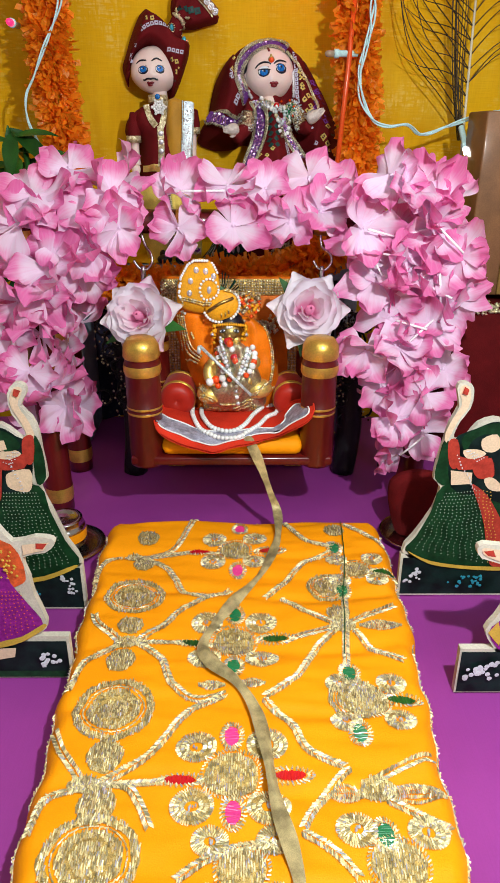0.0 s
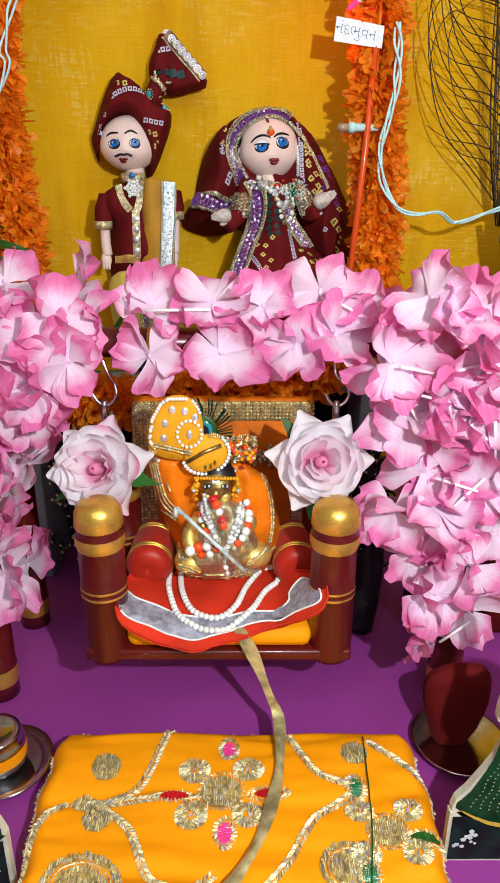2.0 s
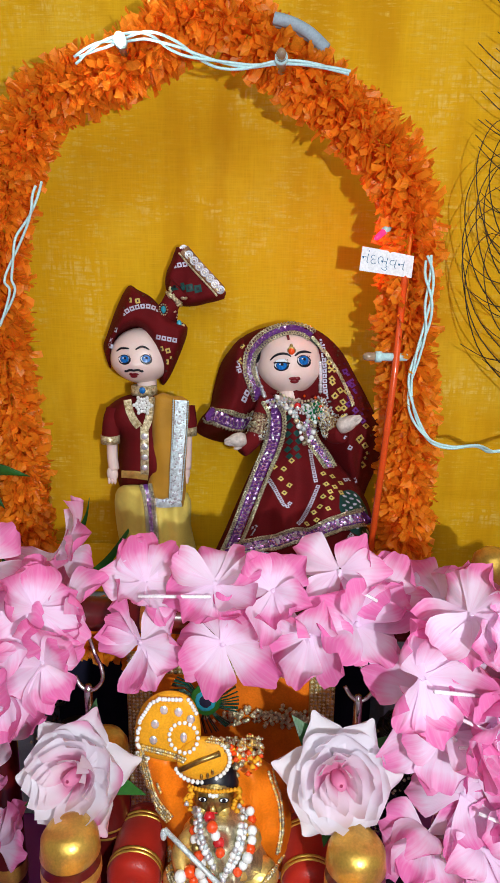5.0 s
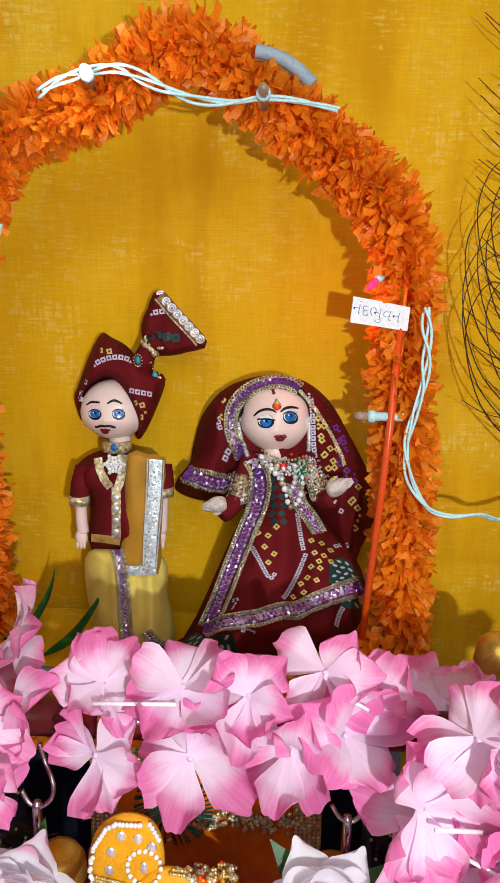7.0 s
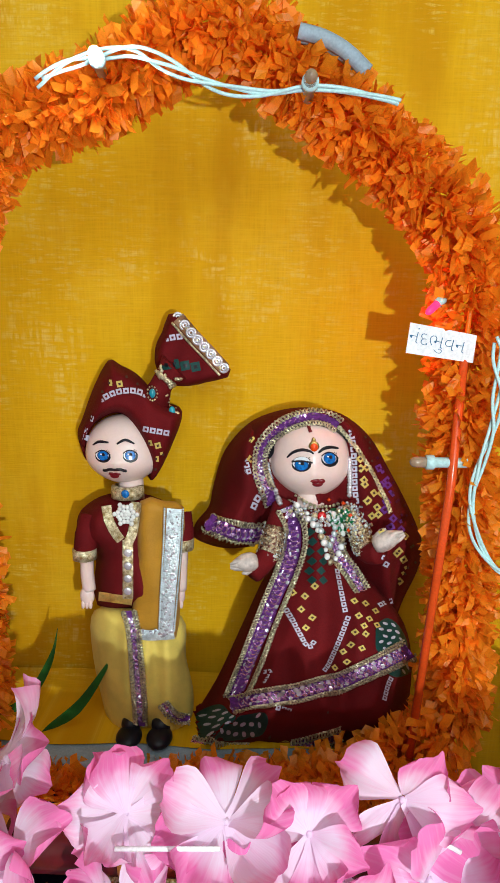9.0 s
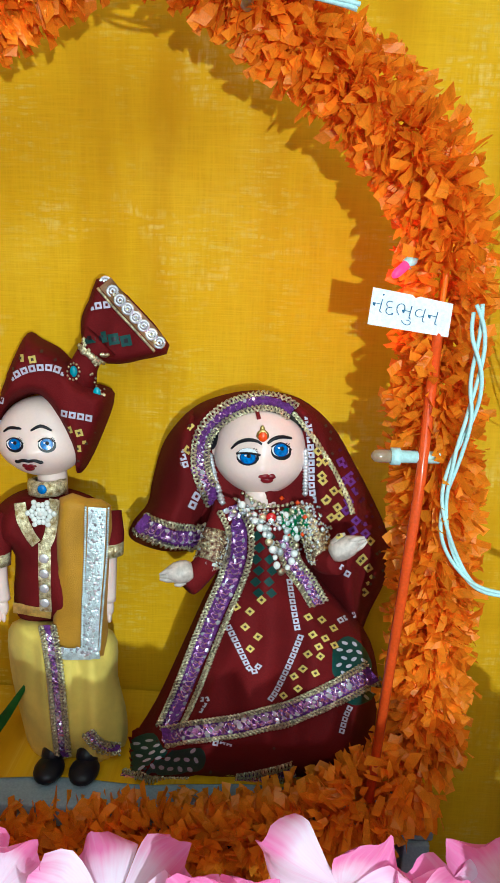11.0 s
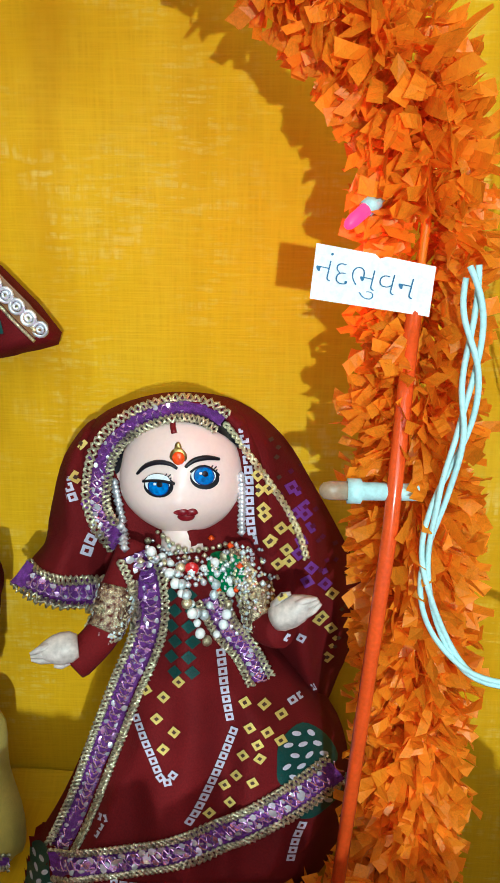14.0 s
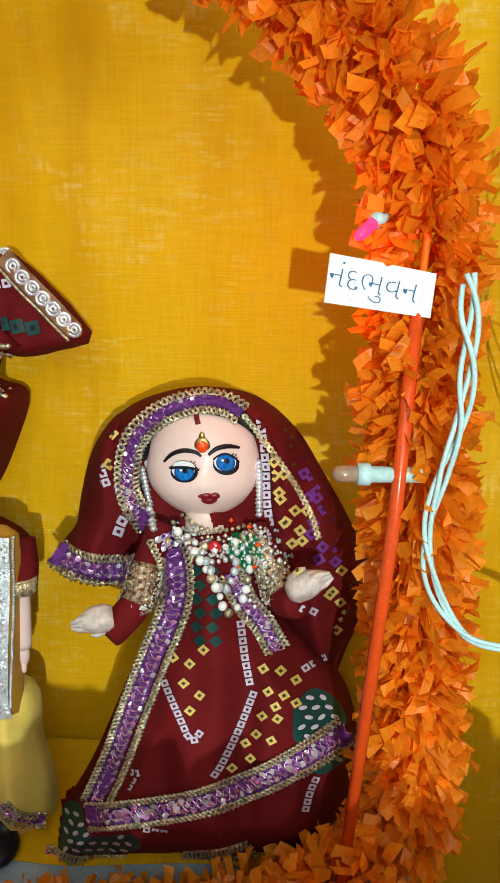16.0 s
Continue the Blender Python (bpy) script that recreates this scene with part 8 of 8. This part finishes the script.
lights = thing("string_lights", "white wire string of small bulbs wound round the garland", "string lights")
pts = [(x, 0.110, z) for x, z in [(0.0996, 0.3979), (0.1014, 0.3803), (0.1009, 0.3600), (0.0966, 0.3414), (0.0946, 0.3236), (0.0990, 0.3057), (0.1082, 0.2918), (0.1206, 0.2874), (0.1355, 0.2891)]] + [(x, 0.125, z) for x, z in [(0.1516, 0.2818), (0.1755, 0.2892), (0.2029, 0.2965), (0.2211, 0.3008)]]
strands("wire", even(spline(pts, 10), 0.0016), "")
pts = [(x, 0.106, z) for x, z in [(-0.0936, 0.4968), (-0.0824, 0.5026), (-0.0686, 0.5062), (-0.0563, 0.5077), (-0.0442, 0.5038), (-0.0253, 0.4970), (-0.0036, 0.4931), (0.0147, 0.4948), (0.0341, 0.4934), (0.0517, 0.4896)]]
strands("wire", even(spline(pts, 10), 0.0016), "")
pts = [(x, 0.112, z) for x, z in [(-0.1198, 0.4354), (-0.1263, 0.4191), (-0.1347, 0.4036), (-0.1420, 0.3828), (-0.1413, 0.3715)]] + [(x, 0.112, z) for x, z in [(-0.1651, 0.3258), (-0.1744, 0.3097), (-0.1750, 0.2911), (-0.1672, 0.2729), (-0.1599, 0.2634)]]
strands("wire", even(spline(pts, 10), 0.0016), "", 2)
x, z = (0.0739, 0.3406)
bulb(lights, (x, 0.116, z), (-1, 0.0, 0.0), LED_CLEAR)
x, z = (-0.0687, 0.5039)
bulb(lights, (x, 0.100, z), (0.1, -1, 0.05), LED_WHITE)
x, z = (0.0148, 0.4962)
bulb(lights, (x, 0.100, z), (0.0, -1, 0.1), LED_CLEAR)
x, z = (0.0758, 0.4118)
bulb(lights, (x, 0.124, z), (-0.70, -0.35, -0.62), LED_RED, 0.006, 0.66)
x, z = (0.1863, 0.2720)
bulb(lights, (x, 0.110, z), (0.2, -0.5, -0.9), LED_WHITE)
x, z = (-0.1775, 0.3598)
bulb(lights, (x, 0.106, z), (0.0, -1, 0.0), LED_RED)
# glow of the lit bulbs
x, z = (0.0708, 0.4063)
lamp("red_bulb_glow", "POINT", (x - 0.006, 0.140, z - 0.002), (0, 0, 0), 0.03, 0.002, (1, 0.03, 0.06))
x, z = (0.1863, 0.2720)
lamp("white_bulb_glow", "POINT", (x, 0.100, z - 0.004), (0, 0, 0), 0.03, 0.002)
x, z = (-0.0687, 0.5039)
lamp("white_bulb_glow", "POINT", (x, 0.088, z), (0, 0, 0), 0.06, 0.002)
# pale clip that holds the arch
b = Body()
pts = spline([(x, 0.118, z) for x, z in [(0.0103, 0.5190), (0.0200, 0.5166), (0.0298, 0.5116), (0.0386, 0.5041)]], 5)
for k in (-1, 1):
    tube(b, [p + Vector((0, 0.002 * k, 0)) for p in pts], 0.0032, SHELF_PAINT, 8)
solo("arch_wire", b, "pale grey plastic strip showing through the garland", "support strip")

# ---- box beside the arch with a peacock feather, and leaves ----
box = thing("card_box", "glossy brown card box with beige side panel", "box")
(bx, bt), (_, bb) = [(0.1854, 0.2987), (0.2057, 0.1598)]
b = Body()
slab(b, (bx + 0.045, 0.086, (bt + bb) / 2), (0.09, 0.048, bt - bb), CARD, 0.0015)
part("carton", b, box)
b = Body()
slab(b, (bx + 0.071, 0.0605, (bt + bb) / 2 + 0.001), (0.09, 0.0022, bt - bb), BEIGE, 0.0008)
part("front_panel", b, box, "beige card panel")
red = thing("red_box", "dark red box with crumpled gold lace edge", "box")
b = Body()
slab(b, (bx + 0.045, 0.080, bb / 2 - 0.003), (0.096, 0.070, bb - 0.006), VELVET, 0.003)
part("carton", b, red)
b = Body()
for k in range(420):
    bead(b, (bx - 0.004 + rng.random() * 0.095, 0.044 + rng.gauss(0, 0.0012), bb - 0.006 + rng.gauss(0, 0.0022)), 0.0018, GOLD)
part("lace_edge", b, red, "crumpled gold lace")

feather = thing("peacock_feather", "bare peacock feather with long dark barbs standing upright", "feather")
sx, sz = (0.1975, 0.2950)
stem = spline([(sx, 0.160, sz - 0.03), (sx - 0.001, 0.168, sz + 0.10), (sx - 0.001, 0.172, sz + 0.22), (sx + 0.006, 0.176, sz + 0.36)], 14)
b = Body()
tube(b, stem, [0.0013 - 0.0008 * i / len(stem) for i in range(len(stem))], STEM, 8)
part("shaft", b, feather, "pale shaft")


def barb(pts, r=0.00052):
    b = Body()
    pts = spline(pts, 6)
    tube(b, pts, [r * (1 - 0.6 * k / len(pts)) for k in range(len(pts))], FEATHER, 5, False)
    part("barb", b, feather)


for i in range(76):
    u = 0.16 + 0.82 * (i // 2) / 38 + rng.uniform(-0.006, 0.006)
    p = stem[min(len(stem) - 1, int(u * len(stem)))]
    s = -1 if i % 2 else 1
    length, rise = rng.uniform(0.048, 0.066), rng.uniform(0.25, 0.45) if s < 0 else rng.uniform(0.55, 0.8)
    barb([p, p + Vector((s * 0.34, -0.04, rise * 0.55)) * length, p + Vector((s * 0.72, -0.08, rise * 0.8)) * length, p + Vector((s * 1.0, -0.10, rise * 1.35)) * length])
for i in range(9):
    # long ones from the foot that swing wide and curl back
    p = stem[3 + i]
    bend = rng.uniform(0.75, 1.25)
    barb([p, p + Vector((-0.020, -0.004, 0.022)) * bend, p + Vector((-0.046, -0.008, 0.050)) * bend, p + Vector((-0.056, -0.010, 0.086)) * bend, p + Vector((-0.044, -0.008, 0.108)) * bend, p + Vector((-0.018, -0.004, 0.098 + rng.uniform(-0.02, 0.02))) * bend])
for i in range(9):
    # and a bundle standing close beside the shaft
    p = stem[2] + Vector((rng.uniform(-0.004, 0.0), rng.uniform(-0.003, 0.003), 0))
    lean = rng.uniform(-0.020, -0.006)
    barb([p, p + Vector((lean * 0.6, 0, 0.05)), p + Vector((lean, -0.002, 0.11)), p + Vector((lean + rng.uniform(-0.012, 0.004), -0.004, rng.uniform(0.15, 0.20)))], 0.0006)

plant = thing("leaf_spray", "spray of dark green leaves beside the garland", "plant")
b = Body()
root = Vector((-0.178, 0.105, 0.155))
tube(b, [Vector((-0.185, 0.10, -0.001)), Vector((-0.183, 0.105, 0.09)), root, root + Vector((0.0, 0, 0.12))], 0.0022, LEAF, 8)
part("stem", b, plant)
for i in range(34):
    u = i / 34
    p = Vector((-0.188, 0.103, 0.17)) + Vector((0, 0, 0.12 * u))
    a = rng.uniform(0, 6.28)
    way = Vector((math.cos(a) * 0.8 + 0.15, math.sin(a) * 0.4 - 0.3, rng.uniform(-0.8, 0.6))).normalized()
    side = way.cross(Vector((0, -0.6, 1))).normalized()
    length, wide = rng.uniform(0.035, 0.055), rng.uniform(0.005, 0.008)
    b = Body()
    vs = []
    for k in range(8):
        t = k / 7
        w = wide * math.sin(math.pi * t ** 0.8) + 0.0002
        c = p + way * length * t + Vector((0, 0, -0.012 * t * t))
        vs += [c - side * w, c + Vector((0, 0.0014, -0.001)), c + side * w]
    b.add(vs, [(3 * k + j, 3 * k + j + 1, 3 * k + j + 4, 3 * k + j + 3) for k in range(7) for j in (0, 1)], LEAF)
    part("leaf", b, plant)
for pts in ([(-0.142, 0.135, 0.19), (-0.125, 0.135, 0.20), (-0.112, 0.138, 0.222), (-0.108, 0.140, 0.24)], [(-0.120, 0.142, 0.176), (-0.10, 0.145, 0.19), (-0.083, 0.150, 0.215)]):
    b = Body()
    line = spline(pts, 6)
    vs = []
    for k, p in enumerate(line):
        w = 0.0045 * math.sin(math.pi * (k + 0.3) / (len(line) + 0.3))
        vs += [p + Vector((0, 0, w)), p + Vector((0, -0.001, 0)), p - Vector((0, 0, w))]
    b.add(vs, [(3 * k + j, 3 * k + j + 1, 3 * k + j + 4, 3 * k + j + 3) for k in range(len(line) - 1) for j in (0, 1)], LEAF)
    part("leaf", b, plant)
